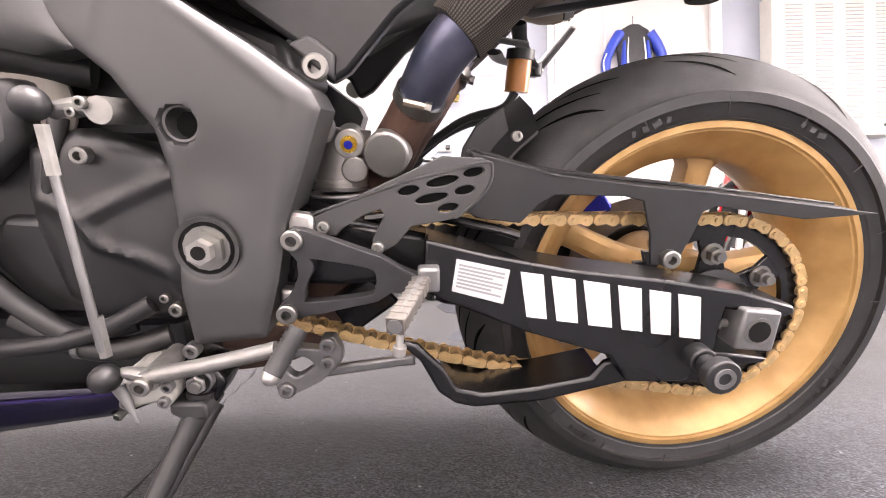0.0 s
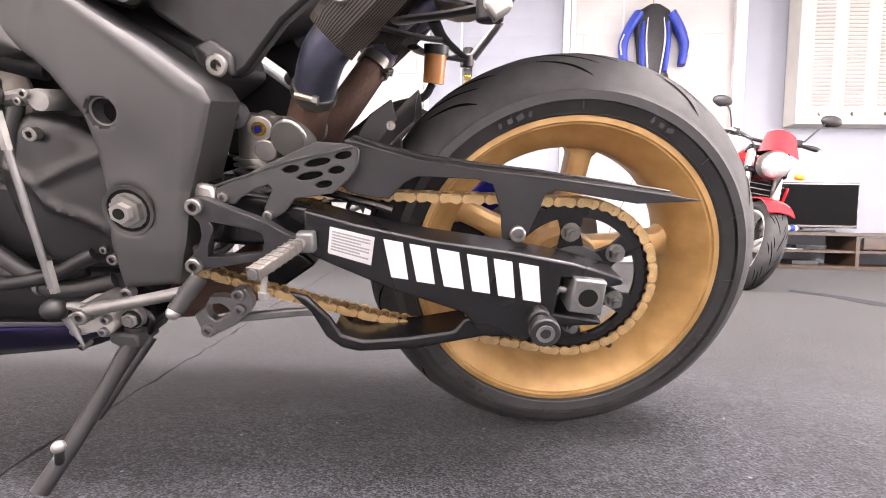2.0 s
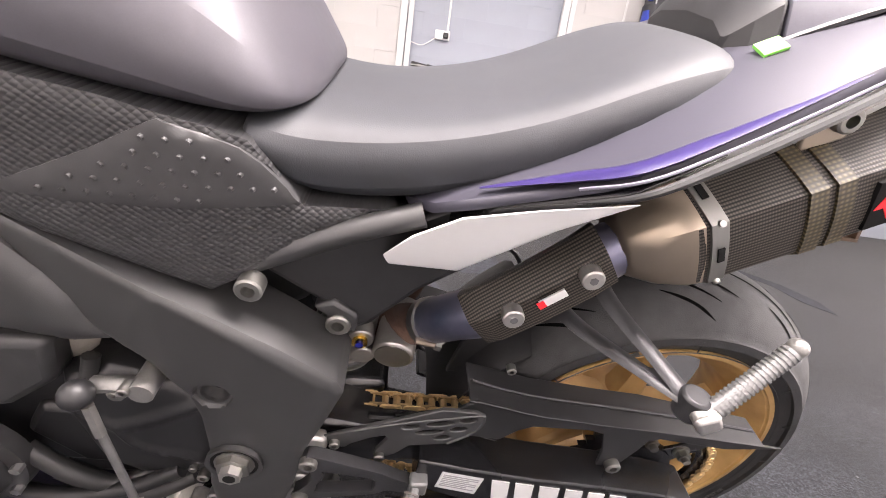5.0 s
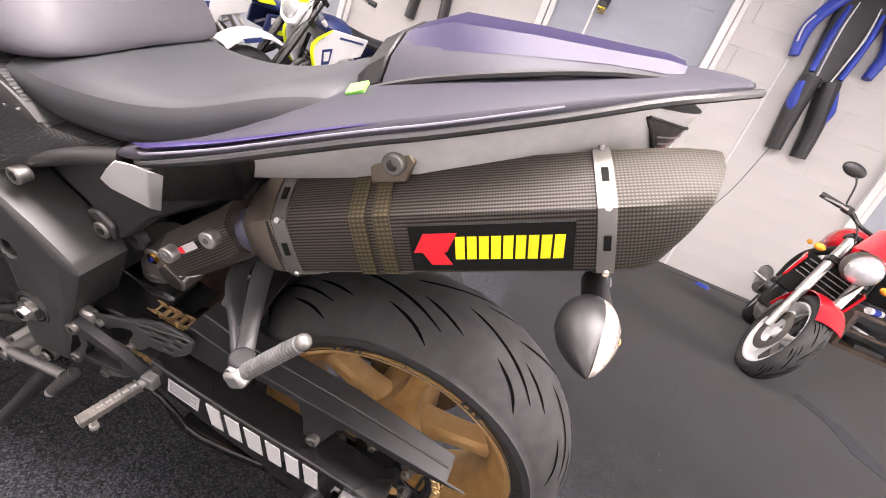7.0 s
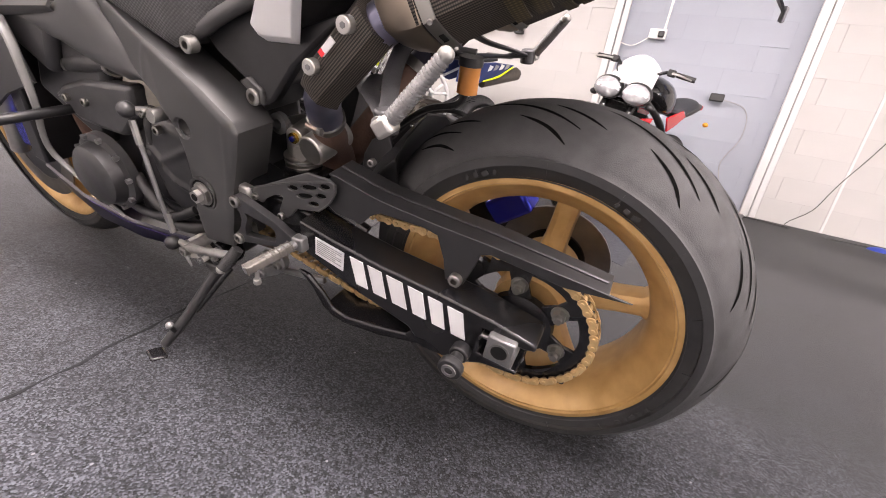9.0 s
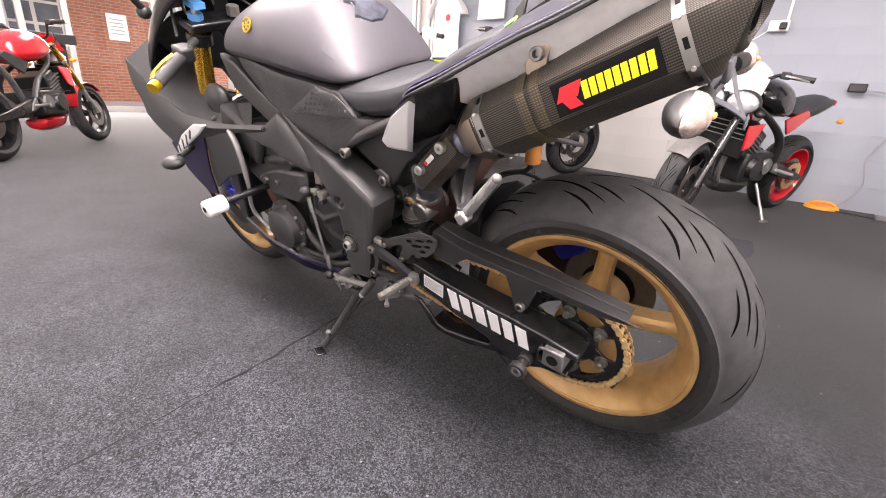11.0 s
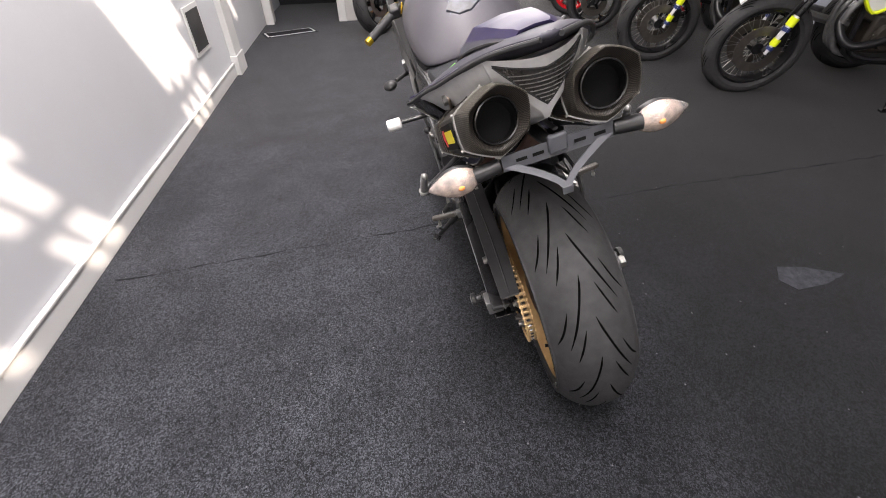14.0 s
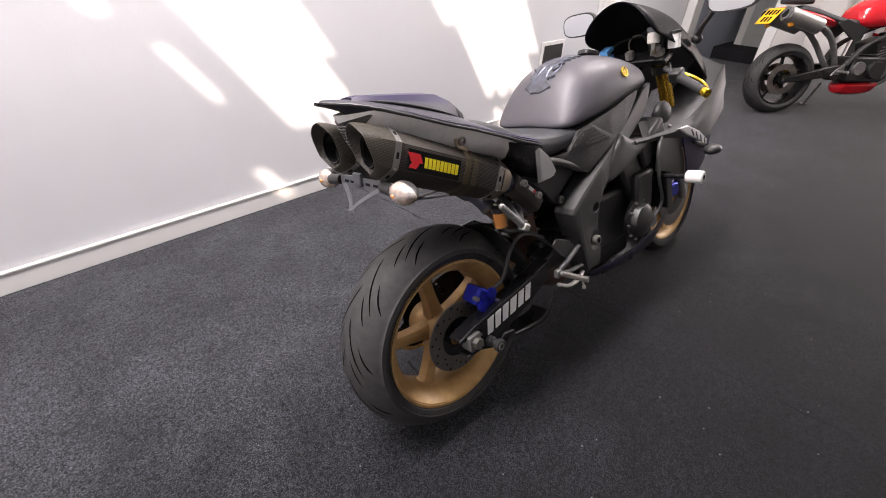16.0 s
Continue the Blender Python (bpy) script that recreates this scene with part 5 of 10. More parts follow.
for s in (1, -1):
    side_of = (lambda bm: bm) if s > 0 else flipped
    part("knee_panel", side_of(relief(KNEE, 0.115, lambda p, d: knee_y(p.x) - 0.003 * math.exp(-d / 0.003), 0.009)), HEXGRIP, tank, "black hexagon-textured knee panel", smooth=45)
    pad = part("grip_pad", side_of(relief(rounded(GRIP_PAD, 2), 0.130, lambda p, d: knee_y(p.x) + 0.0012 + 0.0018 * (1 - math.exp(-d / 0.0015)), 0.008)), PAD_RUBBER, tank, "studded black rubber tank grip", smooth=45)
    dots = bmesh.new()
    for i in range(13):
        for j in range(6):
            x, z = 0.500 + i * 0.0150 + (0.0075 if j % 2 else 0.0), 0.758 + j * 0.0118 + i * 0.0003
            if within((x, z), GRIP_PAD) and far_from(Vector((x, z)), GRIP_PAD + GRIP_PAD[:1]) > 0.006:
                y = knee_y(x)
                rod((x, s * (y + 0.002), z), (x, s * (y + 0.0055), z), 0.0026, 0.0016, 8, dots)
    part("studs", dots, PAD_RUBBER, tank)
    # round emblem as a plain gold ring and disc
    em = lathe([(0.0001, 0), (0.017, 0), (0.017, 0.0016), (0.0001, 0.0016)], 28)
    e1 = part("emblem", em, TANK, tank, "round gold emblem")
    er = lathe([(0.0135, 0), (0.0175, 0), (0.0175, 0.0028), (0.0135, 0.0028)], 28, closed=True)
    e2 = part("emblem_ring", er, LEVER_GOLD, tank)
    sb = bmesh.new()
    for k in range(3):
        box(0, 0.0022, 0, 0.024, 0.0012, 0.003, Matrix.Rotation(radians(60 * k), 4, "Y"), sb)
    e3 = part("emblem_bars", sb, LEVER_GOLD, tank)
    for e in (e1, e2, e3):
        e.matrix_local = Matrix.Translation((0.812, s * 0.1665, 0.948)) @ Matrix.Rotation(s * radians(22), 4, "X") @ (Matrix() if s > 0 else Matrix.Rotation(math.pi, 4, "Z"))
tops = [(x, h[5][1]) for x, h in TANK_SEC]
pad_sec = []
for k in range(15):
    x = 0.548 + 0.0145 * k
    zt = float(np.interp(x, [q[0] for q in tops], [q[1] for q in tops])) - 0.0015
    w = (0.030, 0.052)[k % 2] * (0.6 if k in (0, 14) else 1.0)
    pad_sec.append((x, [(0, zt - 0.006), (w, zt - 0.006 - 1.7 * w * w), (w * 0.98, zt + 0.0015 - 1.7 * w * w), (0, zt + 0.0025)]))
pad = half_loft(pad_sec)
part("tank_pad", pad, PAD_DARK, tank, "dark patterned tank pad", smooth=20)
random.seed(4)
swirl = bmesh.new()
for sd in (1, -1):
    for k in range(3):
        pts = []
        for q in range(7):
            x = 0.552 + 0.029 * q + 0.008 * random.random()
            z = float(np.interp(x, [0.545, 0.575, 0.62, 0.68, 0.76], [0.920, 0.966, 1.003, 1.019, 1.023]))
            y = 0.012 + 0.016 * k + 0.009 * math.sin(q * 2.1 + k * 1.7)
            pts.append((x, sd * y, z + 0.0035 - 3.2 * y * y))
        tube(pts, [0.0006, 0.0016, 0.0026, 0.0008, 0.0026, 0.0008, 0.0006], 6, 2, swirl, flat=0.35)
part("tank_pad_pattern", swirl, PAD_GREY, tank, "grey-blue tribal pattern")
part("filler_cap", rod((0.86, 0, 1.006), (0.866, 0, 1.022), 0.038, seg=32), BLACK_SATIN, tank, bevel=0.003)

# -- tail
# the tail's sharp lower edge, from the white wedge to the tip
EDGE = [(0.432, 0.152, 0.745), (0.36, 0.183, 0.785), (0.30, 0.213, 0.816), (0.265, 0.232, 0.836), (0.21, 0.217, 0.858), (0.153, 0.200, 0.884), (0.09, 0.178, 0.912), (0.035, 0.155, 0.934), (-0.05, 0.122, 0.972), (-0.12, 0.085, 1.003), (-0.165, 0.055, 1.018), (-0.208, 0.014, 1.029)]
TAIL_SEC = [
    (0.432, [(0, 0.735), (0.120, 0.735), (0.151, 0.740), (0.149, 0.750), (0.110, 0.752), (0, 0.752)]),
    (0.360, [(0, 0.758), (0.130, 0.758), (0.182, 0.779), (0.179, 0.790), (0.128, 0.786), (0, 0.786)]),
    (0.300, [(0, 0.788), (0.130, 0.788), (0.212, 0.810), (0.209, 0.822), (0.128, 0.812), (0, 0.815)]),
    (0.265, [(0, 0.806), (0.130, 0.806), (0.231, 0.830), (0.227, 0.842), (0.130, 0.834), (0, 0.836)]),
    (0.210, [(0, 0.838), (0.120, 0.836), (0.216, 0.852), (0.212, 0.865), (0.130, 0.874), (0, 0.876)]),
    (0.153, [(0, 0.862), (0.115, 0.860), (0.199, 0.878), (0.195, 0.892), (0.112, 0.920), (0, 0.922)]),
    (0.090, [(0, 0.885), (0.105, 0.885), (0.177, 0.906), (0.173, 0.920), (0.102, 0.950), (0, 0.955)]),
    (0.035, [(0, 0.905), (0.095, 0.910), (0.154, 0.928), (0.150, 0.942), (0.092, 0.972), (0, 0.978)]),
    (-0.050, [(0, 0.945), (0.080, 0.952), (0.121, 0.966), (0.117, 0.979), (0.070, 1.000), (0, 1.006)]),
    (-0.120, [(0, 0.985), (0.055, 0.990), (0.084, 0.998), (0.080, 1.009), (0.045, 1.018), (0, 1.021)]),
    (-0.165, [(0, 1.002), (0.030, 1.006), (0.054, 1.013), (0.051, 1.022), (0.028, 1.028), (0, 1.030)]),
    (-0.208, [(0, 1.022), (0.008, 1.023), (0.013, 1.027), (0.010, 1.032), (0.005, 1.034), (0, 1.034)]),
]
tail = part("tail_fairing", half_loft(TAIL_SEC), TAIL, bike, "graphite metallic tail fairing", sub=1)
COWL = [
    (0.120, [(0, 0.900), (0.098, 0.930), (0.086, 0.957), (0.056, 0.977), (0, 0.982)]),
    (0.080, [(0, 0.910), (0.098, 0.951), (0.080, 0.974), (0.056, 0.996), (0, 1.002)]),
    (0.000, [(0, 0.950), (0.086, 0.982), (0.068, 0.994), (0.045, 1.009), (0, 1.014)]),
    (-0.070, [(0, 0.990), (0.066, 1.004), (0.054, 1.009), (0.036, 1.018), (0, 1.022)]),
    (-0.120, [(0, 1.000), (0.046, 1.013), (0.040, 1.016), (0.028, 1.025), (0, 1.028)]),
    (-0.137, [(0, 1.010), (0.036, 1.017), (0.032, 1.019), (0.022, 1.025), (0, 1.027)]),
]
cowl = part("seat_cowl", half_loft(COWL), TAIL, tail, "graphite single-seat cowl with a violet top", smooth=25, bevel=0.003)
part("cowl_top", half_loft([(x, [(0, h[4][1] - 0.004), (h[2][0] * 0.97 + 0.001, h[2][1] + 0.001), (h[3][0] + 0.0015, h[3][1] + 0.002), (0, h[4][1] + 0.002)]) for x, h in ((x - 0.004 * (x > 0.1), h) for x, h in COWL)]), PURPLE, cowl, "dark violet top", smooth=25)
part("cowl_pad", half_loft([(0.157, [(0, 0.890), (0.070, 0.905), (0.074, 0.922), (0.050, 0.934), (0, 0.938)]), (0.142, [(0, 0.890), (0.092, 0.915), (0.084, 0.940), (0.053, 0.962), (0, 0.967)]), (0.122, [(0, 0.900), (0.0985, 0.930), (0.0865, 0.958), (0.0565, 0.978), (0, 0.983)])]), BLACK_PLASTIC, cowl, "black front pad", smooth=25, bevel=0.004)
for s in (1, -1):
    part("cowl_gap", tube([(0.14, s * 0.0985, 0.918), (0.08, s * 0.0995, 0.950), (0.0, s * 0.0875, 0.982), (-0.07, s * 0.0675, 1.004), (-0.125, s * 0.044, 1.014)], 0.0032, 6), BLACK_PLASTIC, cowl)
for s in (1, -1):
    part("edge_strip", tube([(x, s * (y + 0.001), z - 0.003) for x, y, z in EDGE[2:]], [0.001, 0.003] + [0.0042] * (len(EDGE) - 4), 8), BLACK_PLASTIC, tail)
    part("violet_band", tube([(x, s * (y - 0.020), z + 0.0075) for x, y, z in EDGE[1:8]], [0.002, 0.010, 0.012, 0.010, 0.007, 0.005, 0.002], 8, flat=0.3, up=(0, 0, 1)), PURPLE_DEEP, tail, "violet swoosh")
    part("silver_band", tube([(x, s * (y - 0.004), z + 0.0055) for x, y, z in EDGE[2:9]], 0.0013, 6), SILVER_LINE, tail)

# undertail between the silencers, with its mesh panel
UT = [
    (0.245, [(0, 0.775), (0.09, 0.775), (0.150, 0.795), (0.208, 0.838), (0.10, 0.85), (0, 0.85)]),
    (0.160, [(0, 0.815), (0.10, 0.812), (0.148, 0.830), (0.192, 0.877), (0.10, 0.89), (0, 0.89)]),
    (0.050, [(0, 0.845), (0.09, 0.855), (0.128, 0.872), (0.153, 0.924), (0.09, 0.935), (0, 0.94)]),
    (-0.040, [(0, 0.860), (0.06, 0.880), (0.095, 0.902), (0.117, 0.962), (0.07, 0.975), (0, 0.98)]),
    (-0.105, [(0, 0.880), (0.05, 0.905), (0.070, 0.930), (0.084, 0.992), (0.05, 1.00), (0, 1.00)]),
]
ut = part("undertail", half_loft(UT), UNDERTAIL, bike, "grey undertail panel", smooth=30)


def rear_x(y, z):
    """How far back the rounded rear panel reaches."""
    return -0.172 + 0.33 * (0.985 - z) + 10.0 * y * y


panel_rows = []
for z, w in ((0.878, 0.004), (0.893, 0.010), (0.912, 0.028), (0.932, 0.048), (0.952, 0.067), (0.972, 0.086), (0.986, 0.094), (0.994, 0.084)):
    ys = [w * q / 5 for q in range(-5, 6)]
    panel_rows.append([(rear_x(y, z), y, z) for y in ys] + [(0.0, y * 0.85, z - 0.075) for y in (w, 0.0, -w)])
part("rear_panel", loft(panel_rows), UNDERTAIL, ut, "rounded grey rear panel", smooth=60)


def lens_span(y):
    q = abs(y) / 0.072
    return 0.907 + 0.076 * q, 0.974 + 0.011 * q


lens_bm = bmesh.new()
cols = []
for k in range(25):
    y = -0.072 + 0.006 * k
    z0, z1 = lens_span(y)
    zs = [z0 + (z1 - z0) * q / 4 for q in range(5)]
    cols.append([(rear_x(y, z) - 0.0025, y, z) for z in zs] + [(rear_x(y, z) + 0.002, y, z) for z in reversed(zs)])
loft(cols, bm=lens_bm)
lens_part = part("tail_lens", lens_bm, TAIL_LENS, ut, "smoked V-shaped tail lens", smooth=50)
rim_path = [(-0.072 + 0.006 * k, lens_span(-0.072 + 0.006 * k)[0]) for k in range(25)] + [(0.072 - 0.006 * k, lens_span(0.072 - 0.006 * k)[1]) for k in range(25)]
part("lens_rim", tube([(rear_x(y, z) - 0.002, y, z) for y, z in rim_path + rim_path[:1]], 0.0016, 6, 0), BLACK_PLASTIC, lens_part)
for k in range(9):
    z = 0.915 + 0.0075 * k
    w = 0.072 * (z - 0.907) / 0.076 - 0.003
    lo = max(0.0, 0.072 * (z - 0.974) / 0.011 + 0.003) if z > 0.974 else 0.0
    if lo == 0.0 and w > 0.002:
        part("lens_rib", tube([(rear_x(w * q / 4, z) - 0.003, w * q / 4, z) for q in range(-4, 5)], 0.0009, 5, 0), LENS_RIB, lens_part)

# -- silencers: left and right
def hexring(c, axis, w, h, cut=0.0, n=24, flat=0.70):
    """A rounded six-sided ring about c, square to axis, sheared by cut at its top."""
    axis = Vector(axis).normalized()
    side = Vector((0, 1, 0))
    side = (side - axis * side.dot(axis)).normalized()
    up = side.cross(axis)
    if up.z < 0:
        up = -up
    out = []
    for k in range(n):
        a = 2 * math.pi * k / n
        ca, sa = math.cos(a), math.sin(a)
        # six flats with narrow rounded edges
        hx = math.cos(math.pi / 6) / math.cos(((a + math.pi / 6) % (math.pi / 3)) - math.pi / 6)
        r = (1 - flat) + flat * hx
        p = Vector(c) + side * (ca * r * w) + up * (sa * r * h)
        p += axis * (cut * sa)
        out.append(p)
    return out


for s in (1, -1):
    A, B = Vector((0.170, s * 0.135, 0.760)), Vector((-0.125, s * 0.094, 0.897))
    ax = (B - A).normalized()
    si = part("silencer", loft([hexring(A + ax * d, ax, w, h) for d, w, h in ((0.0, 0.0605, 0.058), (0.012, 0.0615, 0.0595), (0.16, 0.0645, 0.0605), (0.318, 0.0665, 0.0595))]), CARBON, bike, "carbon fibre silencer with titanium ends", smooth=36)
    wrap(si, A, ax, 0.064)
    part("inlet_cone", loft([hexring(A + ax * d, ax, w, w) for d, w in ((-0.052, 0.026), (-0.046, 0.036), (-0.028, 0.050), (-0.008, 0.059), (0.006, 0.061))]), TITAN, si, "brushed titanium inlet cone")
    for d, w, h in ((0.006, 0.0625, 0.0605), (0.312, 0.0675, 0.0605)):
        band = loft([hexring(A + ax * (d + q), ax, w + e, h + e) for q, e in ((0.003, 0), (0.003, 0.0016), (0.018, 0.0018), (0.018, 0))])
        part("end_band", band, STEEL, si, "riveted steel band")
        for k in range(12):
            ring = hexring(A + ax * (d + 0.011), ax, w + 0.0012, h + 0.0012, n=24)
            p = Vector(ring[2 * k])
            o = (p - (A + ax * (d + 0.011))).normalized()
            if k % 2:
                part("rivet", rod(p - o * 0.001, p + o * 0.0028, 0.0030, seg=10), ALU, si)
            else:
                sl = box(0, 0, 0, 0.006, 0.014, 0.0016)
                # thin black box drawn for the shade in a band slot
                q = part("band_slot_shade", sl, BLACK_AND_SHADE, si)
                t = ax.cross(o).normalized()
                q.matrix_local = Matrix.Translation(p + o * 0.0008) @ Matrix((ax, t, o)).transposed().to_4x4()
    # slanted tip with a deep dark mouth
    T0 = A + ax * 0.3285
    tipo = [hexring(T0 + ax * d, ax, w, h, cut=c, n=36, flat=f) for d, w, h, c, f in ((0, 0.0665, 0.0595, 0.0, 0.70), (0.018, 0.0655, 0.0590, 0.007, 0.66), (0.040, 0.0618, 0.0568, 0.022, 0.58), (0.053, 0.0580, 0.0530, 0.032, 0.52), (0.0575, 0.0555, 0.0505, 0.034, 0.50), (0.0575, 0.0535, 0.0485, 0.034, 0.50))]
    wrap(part("end_cap", loft(tipo, cap=False), CARBON_TIP, si, "tinted carbon end cap", smooth=40), A, ax, 0.064)
    lip = [hexring(T0 + ax * d, ax, w, h, cut=c, n=36, flat=f) for d, w, h, c, f in ((0.0573, 0.0536, 0.0486, 0.034, 0.50), (0.050, 0.0490, 0.0450, 0.028, 0.35), (0.038, 0.0430, 0.0405, 0.018, 0.15), (0.034, 0.0395, 0.0380, 0.013, 0.0))]
    wrap(part("cap_lip", loft(lip, cap=False), CARBON, si, "dark carbon funnel inside the cap", smooth=40), A, ax, 0.064)
    outlet = loft([hexring(T0 + ax * d, ax, w, w, cut=c, n=36, flat=0.0) for d, w, c in ((0.0335, 0.0395, 0.013), (0.041, 0.0375, 0.013), (0.041, 0.0350, 0.013), (0.034, 0.0345, 0.010))], cap=False)
    part("outlet_rim", outlet, BLACK_SATIN, si, "black rolled outlet rim")
    mth = loft([hexring(T0 + ax * d, ax, w, w, cut=c, n=36, flat=0.0) for d, w, c in ((0.036, 0.0348, 0.010), (0.020, 0.0345, 0.004), (0.003, 0.0342, 0.0))], cap=False)
    rod(T0 + ax * 0.001, T0 + ax * 0.004, 0.0342, seg=36, bm=mth)
    part("mouth", mth, BLACK_AND_SHADE, si)
    # strap and hanger
    for d in (0.093, 0.117):
        wrap(part("strap", loft([hexring(A + ax * (d + q), ax, 0.0640 + e, 0.0606 + e) for q, e in ((0, -0.003), (0, 0.0020), (0.016, 0.0022), (0.016, -0.003))]), CARBON_STRAP, si, "gold-tinted carbon clamp strap", smooth=24), A, ax, 0.064)
    C = A + ax * 0.112
    hb = plate([(C.x + 0.022, C.z + 0.045), (C.x - 0.012, C.z + 0.062), (C.x - 0.016, C.z + 0.085), (C.x + 0.000, C.z + 0.099), (C.x + 0.016, C.z + 0.090), (C.x + 0.026, C.z + 0.062)], s * 0.138, s * 0.144)
    part("hanger", hb, TITAN, si, "titanium hanger tab", bevel=0.002)
    bolt(si, (C.x + 0.002, s * 0.142, C.z + 0.078), (C.x + 0.002, s * 0.154, C.z + 0.078), 0.011)
    # plain coloured shapes of the maker's badge: a black plate, red mark, yellow blocks
    side = Vector((0, 1, 0))
    side = (side - ax * side.dot(ax)).normalized() * s
    up = Vector((0, 0, 1))
    up = (up - ax * up.dot(ax)).normalized()

    def badge_quad(u0, u1, v0, v1, lift, mat, nm, skew=0.0):
        # the badge lies on the flat of the can, a little above its middle
        bm = bmesh.new()
        q = []
        for u, v in ((u0, v0), (u1, v0), (u1, v1), (u0, v1)):
            q.append(A + ax * (u + skew * v) + side * (0.0590 + 0.013 * (u - 0.16) + lift) + up * v)
        lo = [p - side * 0.004 for p in q]
        loft([lo, q], bm=bm)
        return part(nm, bm, mat, si)

    u_a, u_b = 0.150, 0.297
    badge_quad(u_a, u_b, -0.026, 0.022, 0.0020, BLACK_AND_SHADE, "badge_plate", 0.05)
    # red mark sits towards the front of the left badge and the rear of the right one
    if s > 0:
        ra, rb, ya, yb = u_a + 0.006, u_a + 0.038, u_a + 0.043, u_b - 0.006
    else:
        ra, rb, ya, yb = u_b - 0.038, u_b - 0.006, u_a + 0.006, u_b - 0.043
    badge_quad(ra, rb, -0.006, 0.014, 0.0026, RED_PRINT, "badge_mark", 0.6)
    badge_quad(ra + 0.002, rb - 0.010, -0.020, -0.004, 0.0026, RED_PRINT, "badge_mark", -0.5)
    wy = (yb - ya) / 9
    for k in range(9):
        badge_quad(ya + k * wy, ya + (k + 0.80) * wy, -0.014, 0.010, 0.0026, YELLOW, "badge_block", 0.10)

# -- link pipes with carbon heat shields
for s in (1, -1):
    low = [(0.345, 0.125, 0.618), (0.371, 0.090, 0.572)] if s > 0 else [(0.318, -0.115, 0.628)]
    lp = part("link_pipe", tube([(0.208, s * 0.140, 0.740), (0.245, s * 0.146, 0.712), (0.305, s * 0.146, 0.655)] + low, 0.0275, 16), TITAN_BLUE, bike, "heat-blued titanium link pipe")
    sh = [hexring(Vector(p), Vector(d), 0.032, 0.034) for p, d in (((0.226, s * 0.148, 0.736), (-0.06, 0, 0.045)), ((0.245, s * 0.150, 0.716), (-0.06, 0, 0.052)), ((0.285, s * 0.150, 0.678), (-0.06, 0, 0.06)), ((0.318, s * 0.148, 0.648), (-0.06, 0, 0.06)), ((0.330, s * 0.142, 0.636), (-0.06, 0, 0.06)))]
    wrap(part("heat_shield", loft(sh), CARBON, lp, "carbon heat shield"), (0.27, s * 0.149, 0.693), (-0.06, 0, 0.056), 0.033)
    for x, z in ((0.2475, 0.729), (0.307, 0.676)):
        part("shield_stud", rod((x, s * 0.176, z), (x, s * 0.190, z), 0.0105, seg=18), ALU, lp, bevel=0.0015)
        part("stud_bore", rod((x, s * 0.190, z), (x, s * 0.1908, z), 0.004, seg=6), ALU_DARK, lp)
    part("shield_label", box(0.276, s * 0.186, 0.703, 0.026, 0.002, 0.009, Matrix.Rotation(radians(43), 4, "Y")), STICKER, lp, "small silver and red label")
    part("shield_label_red", box(0.285, s * 0.1873, 0.695, 0.007, 0.0012, 0.008, Matrix.Rotation(radians(43), 4, "Y")), RED_PRINT, lp)
part("collector", tube([(0.369, 0.093, 0.576), (0.386, 0.070, 0.548), (0.418, 0.02, 0.49), (0.45, -0.02, 0.40), (0.50, -0.02, 0.30), (0.58, 0.0, 0.25), (0.72, 0.0, 0.235)], [0.026, 0.027, 0.032, 0.040, 0.045, 0.05, 0.05], 18), RUST, bike, "rusty brown collector pipe")
part("collector", tube([(0.316, -0.118, 0.632), (0.350, -0.088, 0.580), (0.390, -0.060, 0.522), (0.430, -0.03, 0.46)], [0.026, 0.027, 0.028, 0.030], 16), RUST, bike, "rusty brown collector pipe with dark scale")
for p, q, e in (((0.3655, 0.098, 0.582), (0.371, 0.090, 0.572), (0.372, 0.122, 0.570)), ((0.314, -0.121, 0.636), (0.322, -0.112, 0.622), (0.300, -0.095, 0.620))):
    clamp = part("pipe_clamp", rod(p, q, 0.0305, seg=24), STEEL, bike, "steel band clamp with a bolt")
    part("clamp_bolt", rod((e[0] - 0.012, e[1], e[2] - 0.004), (e[0] + 0.014, e[1], e[2] + 0.002), 0.0042, seg=8), TITAN, clamp)
    part("clamp_nut", hexnut((e[0] - 0.016, e[1], e[2] - 0.005), (e[0] - 0.009, e[1], e[2] - 0.003), 0.0068), STEEL, clamp)

# -- shock absorber
shock = part("shock_absorber", rod((0.470, 0.045, 0.470), (0.463, 0.045, 0.545), 0.033, seg=24), ALU, bike, "alloy shock absorber with remote reservoir")
for k in range(6):
    z = 0.435 + k * 0.009
    part("preload_ring", lathe([(0.026, 0), (0.038, 0), (0.038, 0.003), (0.026, 0.003)], 28, closed=True), ALU if k % 2 else ALU_DARK, shock).matrix_local = Matrix.Translation((0.473, 0.045, z)) @ Matrix.Rotation(radians(90), 4, "X")
part("spring", tube([(0.475 + 0.032 * math.cos(a), 0.045 + 0.032 * math.sin(a), 0.36 + a * 0.0028) for a in np.linspace(0, 26, 90)], 0.0055, 8, 1), ALU_DARK, shock)
part("reservoir", rod((0.398, 0.02, 0.530), (0.409, 0.097, 0.514), 0.0275, seg=28), ALU, shock, "round alloy reservoir", bevel=0.003)
part("reservoir_face", rod((0.409, 0.0965, 0.514), (0.4092, 0.0985, 0.5136), 0.0235, seg=28), STEEL, shock)
part("adjuster_top", rod((0.456, 0.04, 0.534), (0.452, 0.086, 0.527), 0.018, seg=20), ALU, shock, bevel=0.002)
part("adjuster_gold", rod((0.452, 0.0855, 0.527), (0.452, 0.0905, 0.5265), 0.010, seg=16), GOLD_ANO, shock)
